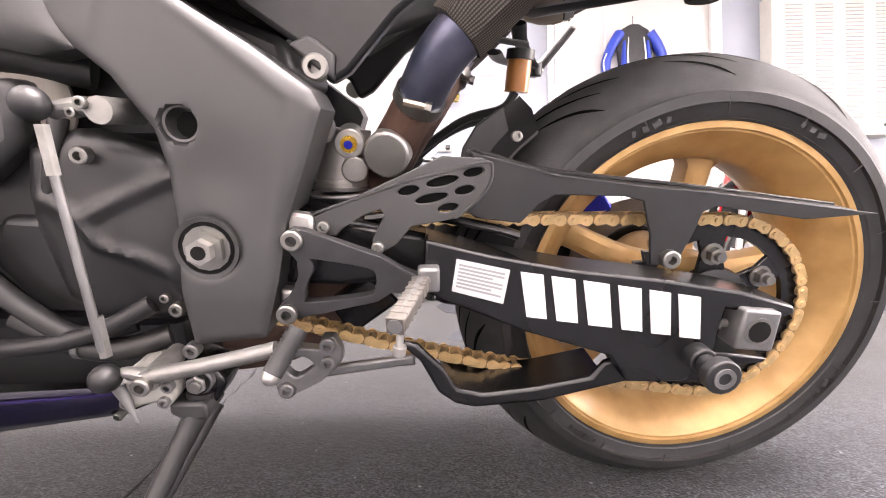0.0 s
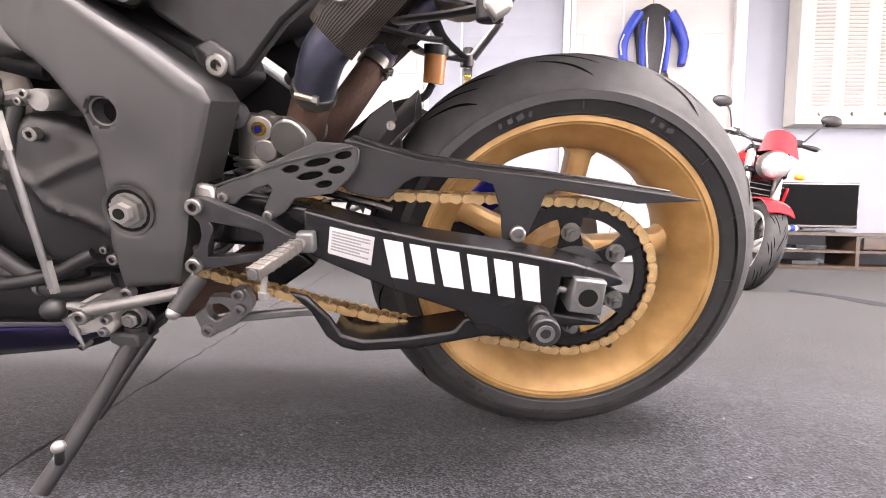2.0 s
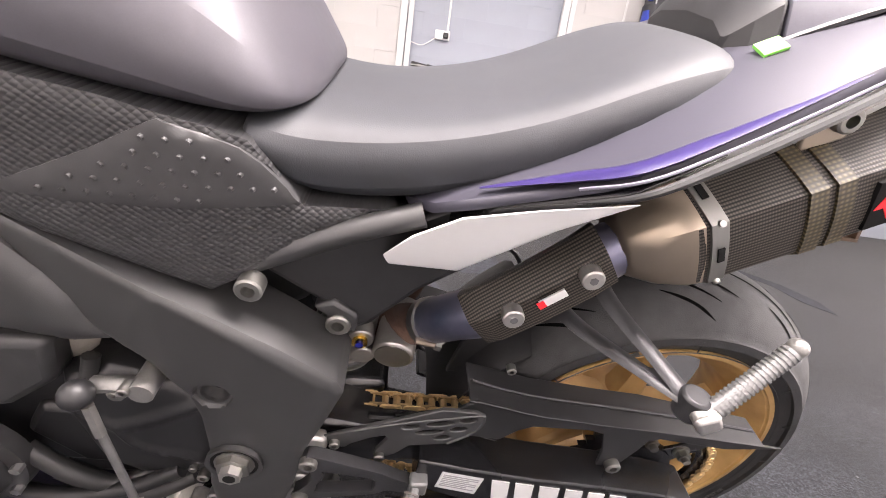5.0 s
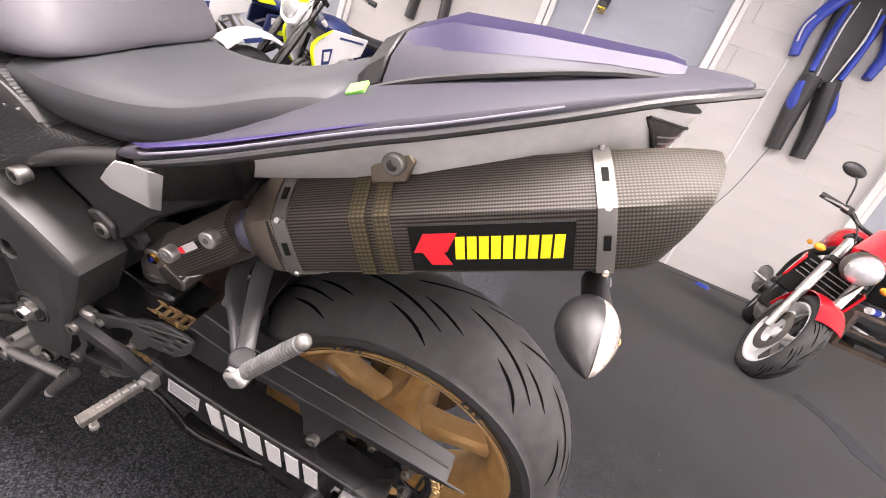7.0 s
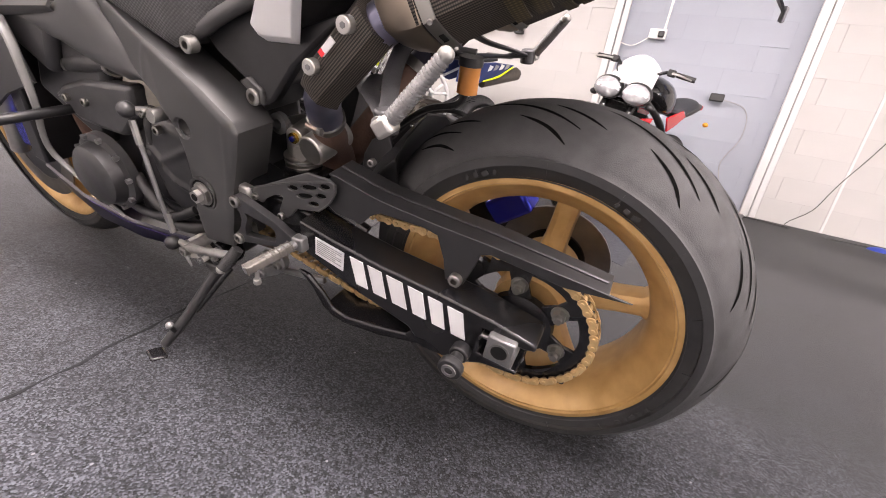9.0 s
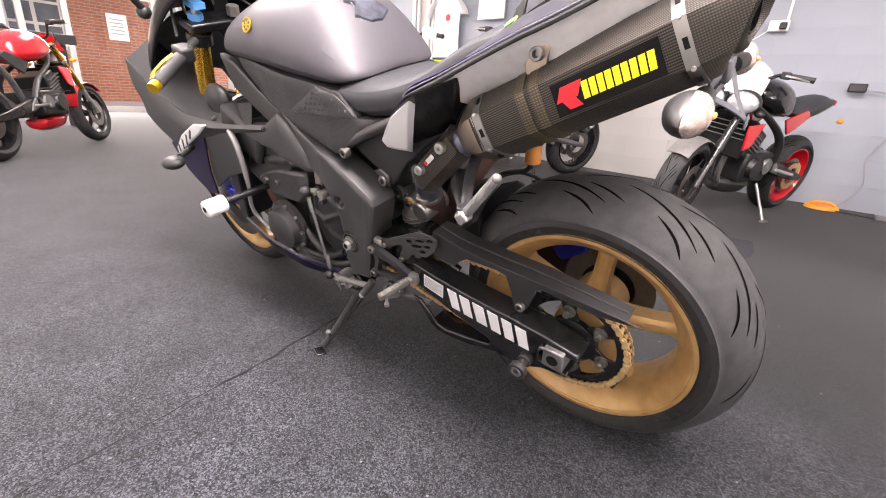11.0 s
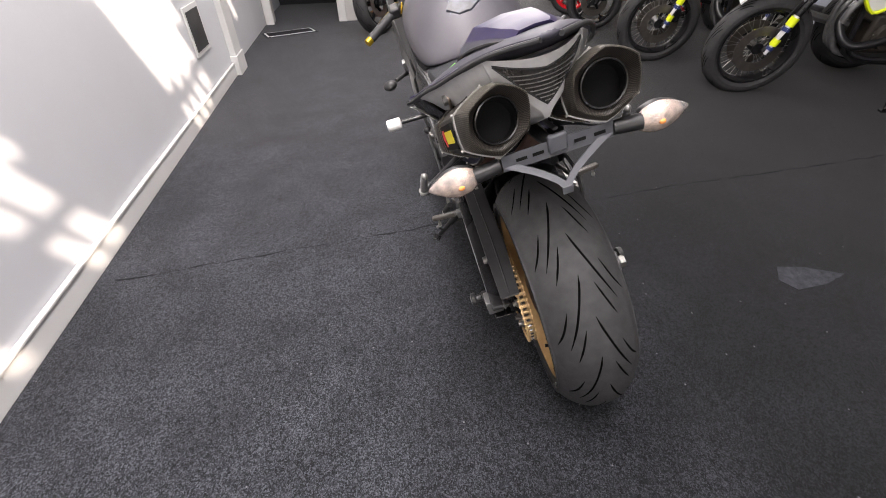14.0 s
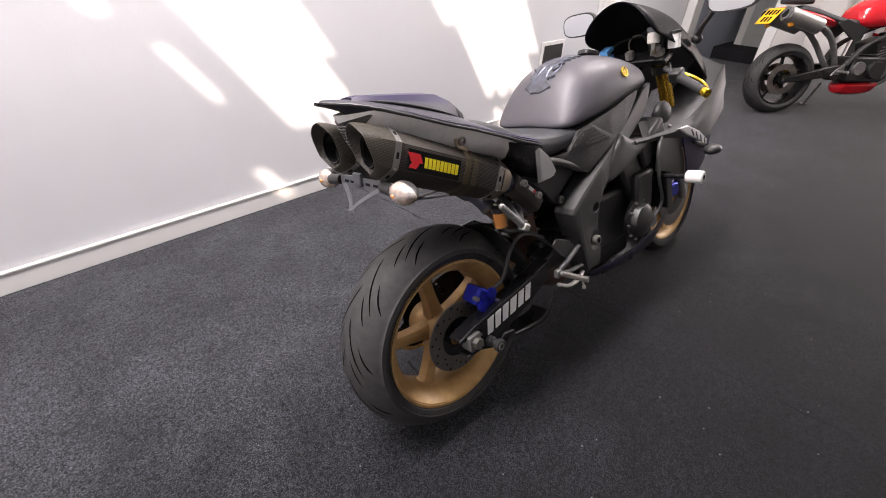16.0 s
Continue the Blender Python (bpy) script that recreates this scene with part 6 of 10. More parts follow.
part("adjuster_blue", rod((0.452, 0.090, 0.5265), (0.452, 0.094, 0.526), 0.005, seg=12), BLUE_CAL, shock)
part("adjuster_low", rod((0.450, 0.04, 0.503), (0.4475, 0.084, 0.496), 0.016, seg=20), ALU, shock, bevel=0.002)
part("spherical_joint", lathe([(0.010, -0.008), (0.019, -0.006), (0.019, 0.006), (0.010, 0.008)], 24, (0.487, 0.08, 0.545), closed=True), ALU_DARK, shock)
part("linkage", plate([(0.50, 0.31), (0.44, 0.35), (0.40, 0.31), (0.47, 0.26)], -0.03, 0.05), BLACK_SATIN, shock, bevel=0.006)

# -- rider footrest hanger, peg, heel bracket
HANGER = [(0.502, 0.445), (0.496, 0.451), (0.485, 0.450), (0.409, 0.421), (0.392, 0.410), (0.369, 0.399), (0.367, 0.382), (0.380, 0.380), (0.400, 0.383), (0.415, 0.373), (0.500, 0.356), (0.511, 0.354), (0.515, 0.360), (0.514, 0.371), (0.506, 0.378), (0.497, 0.391), (0.492, 0.403), (0.492, 0.418), (0.502, 0.432)]
HANGER_WINDOW = [(0.480, 0.421), (0.424, 0.410), (0.415, 0.400), (0.417, 0.387), (0.425, 0.380), (0.483, 0.374), (0.487, 0.380), (0.485, 0.393), (0.476, 0.411)]
rest = part("footrest_bracket", pierced(HANGER, [rounded(HANGER_WINDOW)], 0.184, 0.1985), HANGER_GREY, bike, "dark grey cast footrest hanger with silver bolts", bevel=0.0022)
part("mount_top", plate([(0.505, 0.466), (0.478, 0.462), (0.476, 0.440), (0.502, 0.438)], 0.168, 0.184), ALU, rest, bevel=0.004)
part("mount_bottom", plate([(0.517, 0.384), (0.496, 0.380), (0.494, 0.350), (0.518, 0.350)], 0.165, 0.184), ALU, rest, bevel=0.004)
bolt(rest, (0.494, 0.196, 0.440), (0.494, 0.2055, 0.440), 0.0105)
bolt(rest, (0.506, 0.196, 0.363), (0.506, 0.2055, 0.363), 0.0105)
bolt(rest, (0.468, 0.175, 0.448), (0.468, 0.183, 0.448), 0.0062)
bolt(rest, (0.414, 0.175, 0.425), (0.414, 0.183, 0.425), 0.0066)
for s in (1, -1):
    y0 = s * 0.198
    part("footpeg", rod((0.366, y0, 0.398), (0.392, s * 0.288, 0.388), 0.0075, 0.0065, 16), ALU_DARK, rest, "ribbed alloy footpeg")
    turn = Matrix.Rotation(-s * math.atan2(0.026, 0.09), 4, "Z") @ Matrix.Rotation(-s * 0.1, 4, "X")
    mid_ = Vector((0.366, y0, 0.398)).lerp(Vector((0.392, s * 0.288, 0.388)), 0.56)
    part("peg_tread", box(*mid_, 0.017, 0.078, 0.013, turn), PEG_GREY, rest, bevel=0.002)
    for k in range(15):
        c = Vector((0.366, y0, 0.398)).lerp(Vector((0.392, s * 0.288, 0.388)), 0.15 + 0.059 * k)
        part("rib", box(*c, 0.0185 - 0.0025 * (k % 2) - 0.0002 * k, 0.0030, 0.0150 - 0.0015 * (k % 2), turn), PEG_GREY, rest, bevel=0.0008)
    part("peg_pin", rod((0.386, s * 0.268, 0.390), (0.390, s * 0.272, 0.358), 0.0035), ALU, rest)
    part("peg_pin_end", rod((0.389, s * 0.272, 0.362), (0.390, s * 0.272, 0.354), 0.006), ALU, rest)
    part("peg_clevis", box(0.362, s * 0.196, 0.397, 0.022, 0.018, 0.026), ALU_DARK, rest, bevel=0.003)

# -- passenger footrests, folded up
for s in (1, -1):
    J = Vector((0.150, s * 0.252, 0.652))
    pf = part("passenger_bracket", tube([(0.250, s * 0.120, 0.660), (0.232, s * 0.163, 0.655), (0.185, s * 0.215, 0.652), tuple(J)], [0.0125, 0.012, 0.010, 0.010], 8, flat=0.4), HANGER_GREY, bike, "grey passenger footrest hanger of two flat bars")
    part("bracket_leg", tube([(0.215, s * 0.110, 0.700), (0.200, s * 0.157, 0.681), (0.170, s * 0.215, 0.664), tuple(J)], [0.0125, 0.012, 0.010, 0.010], 8, flat=0.4), HANGER_GREY, pf)
    part("gusset", loft([[(0.168 + q, s * (0.222 + 0.6 * q), 0.6555 + e), (0.186, s * 0.215, 0.652 + e), (0.158, s * 0.250, 0.650 + e)] for q, e in ((0.0, -0.003), (0.0, 0.004))]), HANGER_GREY, pf)
    part("knuckle", rod(J - Vector((0, 0, 0.014)), J + Vector((0, 0, 0.012)), 0.0135, seg=20), HANGER_GREY, pf, bevel=0.003)
    part("knuckle_bolt", rod(J, J + Vector((0.0, s * 0.018, 0.0)), 0.008), ALU, pf)
    a, b = Vector((0.144, s * 0.264, 0.650)), Vector((0.087, s * 0.246, 0.722))
    part("folded_peg", rod(a, b, 0.0084, 0.0074, 14), ALU_DARK, pf, "folded ribbed alloy peg")
    for k in range(19):
        c = a.lerp(b, 0.14 + 0.044 * k)
        d = (b - a).normalized()
        part("peg_rib", rod(c - d * 0.0011, c + d * 0.0011, 0.0094 - 0.0006 * k / 18, seg=12), ALU_DARK, pf)
    part("peg_tip", ball(b, 0.0085), ALU_DULL, pf)
    part("peg_base", box(*a, 0.022, 0.022, 0.020, Matrix.Rotation(radians(35), 4, "Y")), ALU, pf, bevel=0.004)

# -- gear shift linkage
shift = part("shift_rod", rod((0.691, 0.212, 0.545), (0.682, 0.216, 0.335), 0.0042), ALU_DARK, bike, "alloy gear shift rod with ball joints")
for z0, z1 in ((0.548, 0.505), (0.370, 0.328)):
    part("rod_sleeve", rod((0.6905 - 0.043 * (0.545 - z0), 0.212, z0), (0.6905 - 0.043 * (0.545 - z1), 0.214, z1), 0.0058, seg=6), ALU_DULL, shift)
part("ball_joint", ball((0.694, 0.214, 0.565), 0.0145), BLACK_PLASTIC, shift)
part("ball_joint", ball((0.681, 0.222, 0.308), 0.0145), BLACK_PLASTIC, shift)
part("shift_arm", tube([(0.690, 0.198, 0.560), (0.668, 0.198, 0.563), (0.645, 0.198, 0.560)], 0.0095, 10, flat=0.85), ALU_DULL, shift)
part("shift_shaft", rod((0.645, 0.15, 0.560), (0.645, 0.207, 0.560), 0.0120), ALU_DULL, shift)
bolt(shift, (0.657, 0.198, 0.566), (0.657, 0.212, 0.566), 0.0055)
bolt(shift, (0.668, 0.198, 0.558), (0.668, 0.209, 0.558), 0.0045)
part("shift_lever", tube([(0.648, 0.216, 0.3055), (0.625, 0.218, 0.310), (0.600, 0.220, 0.3155), (0.555, 0.222, 0.3260), (0.512, 0.224, 0.3365)], [0.0075, 0.0095, 0.0085, 0.0082, 0.0085], 12, flat=0.95), ALU_DULL, shift, "alloy gear lever")
part("lever_arm", tube([(0.682, 0.212, 0.306), (0.664, 0.214, 0.310), (0.645, 0.216, 0.308)], [0.006, 0.0065, 0.008], 10, flat=0.8), ALU_DULL, shift)
part("lever_pivot", rod((0.641, 0.165, 0.304), (0.641, 0.222, 0.304), 0.0115), ALU_DULL, shift)
bolt(shift, (0.646, 0.220, 0.300), (0.646, 0.230, 0.300), 0.0095)
part("toe_peg", rod((0.490, 0.220, 0.356), (0.511, 0.246, 0.322), 0.0098), GRIP_RUBBER, shift, "ribbed rubber toe peg with a pale tip")
for k in range(9):
    c0 = Vector((0.490, 0.220, 0.356)).lerp(Vector((0.511, 0.246, 0.322)), 0.10 + 0.08 * k)
    d0 = Vector((0.021, 0.026, -0.034)).normalized()
    part("toe_rib", rod(c0 - d0 * 0.0009, c0 + d0 * 0.0009, 0.0107), GRIP_RUBBER, shift)
part("toe_tip", ball((0.512, 0.2475, 0.3205), 0.0086), ALU, shift)
part("lever_tail", rod((0.684, 0.205, 0.288), (0.669, 0.208, 0.246), 0.0065, 0.0015), ALU_DARK, shift)

# -- side stand and its bracket
stand = part("side_stand", tube([(0.618, 0.176, 0.262), (0.622, 0.182, 0.240), (0.636, 0.210, 0.206), (0.660, 0.262, 0.146), (0.682, 0.306, 0.100)], [0.0145, 0.0135, 0.0112, 0.0105, 0.0105], 14), BLACK_PLASTIC, bike, "black side stand with a worn foot")
part("stand_foot", box(0.690, 0.324, 0.083, 0.042, 0.032, 0.009, Matrix.Rotation(radians(15), 4, "X") @ Matrix.Rotation(radians(-20), 4, "Z")), BLACK_SATIN, stand, bevel=0.004)
part("stand_tang", rod((0.668, 0.285, 0.125), (0.646, 0.300, 0.165), 0.005), BLACK_PLASTIC, stand)
part("tang_ball", ball((0.645, 0.301, 0.167), 0.0075), ALU_DARK, stand)
part("stand_spring", rod((0.607, 0.168, 0.240), (0.650, 0.240, 0.158), 0.0085, 0.0075), BLACK_PLASTIC, stand, "black stand spring")
part("stand_clevis", plate([(0.643, 0.260), (0.606, 0.258), (0.604, 0.238), (0.630, 0.236), (0.645, 0.246)], 0.150, 0.196), BLACK_MATT, stand, bevel=0.004)
part("pivot_bracket", plate([(0.646, 0.300), (0.628, 0.303), (0.600, 0.288), (0.590, 0.268), (0.604, 0.244), (0.628, 0.238), (0.650, 0.250)], 0.130, 0.176), BLACK_SATIN, stand, "black stand pivot bracket", bevel=0.005)
for r_, y_, m_ in ((0.0150, 0.184, ALU_DARK), (0.0125, 0.188, BLACK_AND_SHADE), (0.0110, 0.1915, ALU), (0.0070, 0.1955, ALU_DULL)):
    part("stand_bolt", rod((0.615, 0.172, 0.277), (0.615, y_, 0.277), r_, seg=24 if m_ is not ALU else 6), m_, stand, bevel=0.001)
LEVER_CAST = [(0.690, 0.288), (0.677, 0.290), (0.677, 0.302), (0.669, 0.307), (0.661, 0.298), (0.633, 0.290), (0.630, 0.273), (0.640, 0.258), (0.652, 0.264), (0.666, 0.261), (0.676, 0.257), (0.688, 0.261), (0.691, 0.273)]
part("lever_casting", plate(LEVER_CAST, 0.150, 0.200), CAST_PALE, stand, "pale cast alloy lever bracket", bevel=0.003)
for x, z in ((0.681, 0.266), (0.643, 0.266), (0.636, 0.284), (0.670, 0.300)):
    bolt(stand, (x, 0.198, z), (x, 0.206, z), 0.0062, ALU_DARK)
bolt(stand, (0.622, 0.165, 0.310), (0.622, 0.178, 0.310), 0.0085, ALU_DARK)
CAST = [(0.524, 0.296), (0.510, 0.297), (0.490, 0.294), (0.487, 0.310), (0.472, 0.310), (0.464, 0.292), (0.464, 0.280), (0.474, 0.268), (0.491, 0.252), (0.521, 0.236), (0.533, 0.229), (0.544, 0.235), (0.546, 0.248), (0.551, 0.266), (0.533, 0.280)]
CAST_WINDOW = [(0.525, 0.283), (0.510, 0.285), (0.499, 0.276), (0.502, 0.269), (0.519, 0.258), (0.529, 0.264), (0.530, 0.275)]
part("rear_casting", pierced(CAST, [rounded(CAST_WINDOW)], 0.134, 0.150), ALU_DARK, stand, "grey alloy casting with a window, behind the chain", bevel=0.002)
for x, z, r_ in ((0.480, 0.301, 0.0095), (0.481, 0.278, 0.0085), (0.532, 0.243, 0.0098)):
    bolt(stand, (x, 0.148, z), (x, 0.157, z), r_, ALU_DARK)
part("link_arm", plate([(0.500, 0.248), (0.497, 0.262), (0.405, 0.273), (0.380, 0.276), (0.378, 0.262), (0.397, 0.261)], 0.128, 0.138), ALU_DARK, stand, bevel=0.003)

# -- engine
engine = part("engine", box(0.81, 0.0, 0.43, 0.34, 0.29, 0.22), ENGINE_BLACK, bike, "black engine with round covers", bevel=0.02)
part("sump", box(0.82, 0, 0.27, 0.34, 0.20, 0.12), ENGINE_BLACK, engine, bevel=0.02)
part("cylinder_block", box(0.93, 0, 0.58, 0.20, 0.34, 0.20, Matrix.Rotation(radians(-30), 4, "Y")), ENGINE_BLACK, engine, bevel=0.015)
part("cylinder_head", box(1.00, 0, 0.67, 0.19, 0.38, 0.10, Matrix.Rotation(radians(-30), 4, "Y")), ENGINE_BLACK, engine, bevel=0.015)
COVER = [(0.600, 0.510), (0.64, 0.530), (0.70, 0.545), (0.75, 0.53), (0.765, 0.46), (0.75, 0.37), (0.71, 0.338), (0.625, 0.345), (0.606, 0.38), (0.602, 0.46)]
COVER_LINES = [[(0.600, 0.504), (0.640, 0.488), (0.701, 0.460)], [(0.740, 0.480), (0.704, 0.457), (0.694, 0.433), (0.649, 0.418), (0.629, 0.403), (0.615, 0.345)]]


def cover_face(p, d):
    """A moulded cover: rounded rim, a low dome, raised lines, and a step below the second line."""
    y = 0.158 + 0.014 * (1.0 - math.exp(-d / 0.008))
    y += 0.010 * math.exp(-((p - Vector((0.672, 0.425))).length / 0.050) ** 2)
    y += 0.0055 * math.exp(-(min(far_from(p, q) for q in COVER_LINES) / 0.0065) ** 2)
    y -= 0.004 * max(0.0, min(1.0, (0.345 + 0.62 * (p.x - 0.55) - p.y) / 0.012 + 0.5))
    return y


part("sprocket_cover", relief(COVER, 0.130, cover_face), ENGINE_BLACK, engine, "black moulded sprocket cover", 45)
bolt(engine, (0.690, 0.168, 0.520), (0.690, 0.182, 0.520), 0.0085)
bolt(engine, (0.628, 0.168, 0.360), (0.628, 0.180, 0.360), 0.0075)
part("airbox", plate([(0.505, 0.600), (0.515, 0.640), (0.66, 0.700), (0.85, 0.760), (0.95, 0.750), (0.90, 0.600), (0.80, 0.540), (0.62, 0.520), (0.585, 0.545)], -0.11, 0.095), BLACK_PLASTIC, engine, "black airbox above the engine", bevel=0.012)
part("rear_casing", ball((0.768, 0.130, 0.568), 0.056, 0.86, 0.42, 0.95), CASING, engine, "dull beige engine casing")
part("breather_hose", tube([(0.715, 0.160, 0.555), (0.722, 0.168, 0.520), (0.735, 0.165, 0.480), (0.758, 0.150, 0.445)], 0.0085, 10), CABLE_BLACK, engine, "black rubber hose")
part("coolant_hose", tube([(0.80, 0.165, 0.350), (0.745, 0.172, 0.322), (0.700, 0.170, 0.312), (0.655, 0.150, 0.318)], 0.013, 12), CABLE_BLACK, engine, "black coolant hose")
part("coolant_hose", tube([(0.82, 0.17, 0.40), (0.775, 0.178, 0.362), (0.735, 0.172, 0.330), (0.69, 0.15, 0.335)], 0.011, 12), CABLE_BLACK, engine)
part("hose_clip", rod((0.738, 0.1735, 0.3205), (0.732, 0.1735, 0.3195), 0.0145, seg=14), ALU_DARK, engine)
bolt(engine, (0.640, 0.168, 0.372), (0.640, 0.176, 0.372), 0.005)
part("lower_cover", plate([(0.61, 0.42), (0.74, 0.455), (0.80, 0.46), (0.83, 0.41), (0.78, 0.345), (0.64, 0.335)], 0.125, 0.155), ENGINE_BLACK, engine, bevel=0.010)
for s in (1, -1):
    cvr = lathe([(0.0001, 0.052), (0.05, 0.050), (0.062, 0.042), (0.068, 0.02), (0.082, 0.016), (0.084, 0.0), (0.0001, 0.0)], 40)
    cv = part("round_cover", cvr if s > 0 else flipped(cvr), ENGINE_GREY if s > 0 else ENGINE_BLACK, engine, "round engine cover")
    cv.matrix_local = Matrix.Translation((0.892, s * 0.172, 0.396))
    for k in range(10):
        a = 2 * math.pi * k / 10
        c = (0.892 + 0.077 * math.cos(a), s * 0.187, 0.396 + 0.077 * math.sin(a))
        part("cover_bolt", hexnut(c, (c[0], c[1] + s * 0.010, c[2]), 0.006), ALU_DARK, engine)
part("starter_cover", plate([(0.998, 0.537), (0.955, 0.562), (0.879, 0.582), (0.735, 0.590), (0.745, 0.530), (0.801, 0.486), (0.870, 0.488), (0.933, 0.494)], 0.140, 0.178), ENGINE_GREY, engine, "dark grey bracket plate with two bolts", bevel=0.010)
for x in (0.885, 0.945):
    bolt(engine, (x, 0.175, 0.540), (x, 0.186, 0.540), 0.008)
part("hose", tube([(0.70, 0.12, 0.60), (0.78, 0.15, 0.615), (0.86, 0.16, 0.61), (0.94, 0.155, 0.602), (1.02, 0.15, 0.618), (1.07, 0.13, 0.635)], 0.018, 12), BLACK_PLASTIC, engine)
for x, y, z in ((0.80, 0.152, 0.613), (0.931, 0.155, 0.603), (1.005, 0.151, 0.615)):
    part("hose_clip", rod((x - 0.007, y, z), (x + 0.007, y, z + 0.001), 0.0205, seg=20), STEEL, engine, "bright steel hose clip")
part("drain_hose", tube([(0.90, 0.17, 0.33), (0.80, 0.185, 0.325), (0.72, 0.18, 0.335), (0.655, 0.17, 0.365)], 0.010, 10), BLACK_PLASTIC, engine)
part("radiator", box(1.16, 0, 0.50, 0.05, 0.36, 0.30, Matrix.Rotation(radians(-12), 4, "Y")), ENGINE_BLACK, engine, bevel=0.006)
for k in range(4):
    y = -0.10 + 0.066 * k
    part("header_pipe", tube([(1.04, y, 0.60), (1.10, y, 0.54), (1.09, y * 0.9, 0.38), (0.98, y * 0.6, 0.25), (0.80, y * 0.4, 0.235)], 0.019, 10), RUST, engine)
part("clutch_cover_box", box(0.93, -0.17, 0.50, 0.12, 0.05, 0.16), ENGINE_BLACK, engine, bevel=0.012)

# -- belly pan and side fairings
BELLY = [(0.690, [(0, 0.190), (0.06, 0.195), (0.095, 0.212), (0.10, 0.222)]), (0.78, [(0, 0.158), (0.08, 0.166), (0.125, 0.200), (0.132, 0.232)]), (0.95, [(0, 0.138), (0.09, 0.150), (0.140, 0.190), (0.152, 0.240)]), (1.10, [(0, 0.142), (0.09, 0.155), (0.145, 0.205), (0.165, 0.275)]), (1.22, [(0, 0.170), (0.08, 0.180), (0.135, 0.240), (0.165, 0.33)])]
rings = []
for x, h in BELLY:
    o = [(x, -y, z) for y, z in reversed(h)] + [(x, y, z) for y, z in h[1:]]
    i = [(x, y * 0.97, z + 0.006) for _, y, z in reversed(o)]
    rings.append(o + i)
belly = part("belly_pan", loft(rings), BELLY_VIOLET, bike, "violet-black belly pan with a blue line", smooth=45)
for s in (1, -1):
    part("belly_line", tube([(0.70, s * 0.102, 0.222), (0.78, s * 0.133, 0.230), (0.95, s * 0.1535, 0.238), (1.08, s * 0.163, 0.268)], 0.0020, 6), PURPLE_DEEP, belly)
    bolt(belly, (0.76, s * 0.10, 0.19), (0.762, s * 0.118, 0.187), 0.006)


def fairing_shell(outline, thick=0.005):
    """A curved shell from rows of points, given a little thickness inwards."""
    rows = outline
    rings = []
    for row in rows:
        o = [Vector(p) for p in row]
        i = [Vector((p.x, p.y - math.copysign(thick, p.y) if abs(p.y) > 1e-6 else 0, p.z - thick * 0.5)) for p in reversed(o)]
        rings.append(o + i)
    return loft(rings)


COVER_SIDE = [(1.06, 0.690), (0.95, 0.703), (0.85, 0.712), (0.765, 0.752), (0.727, 0.716), (0.687, 0.661), (0.668, 0.612), (0.700, 0.606), (0.777, 0.620), (0.885, 0.650), (1.0, 0.664)]


def cover_bulge(p, d):
    """Rounded towards its rim, and leaning in with the frame."""
    return 0.186 + 0.012 * (1.0 - math.exp(-d / 0.010)) - 0.03 * max(0.0, p.x - 0.75)


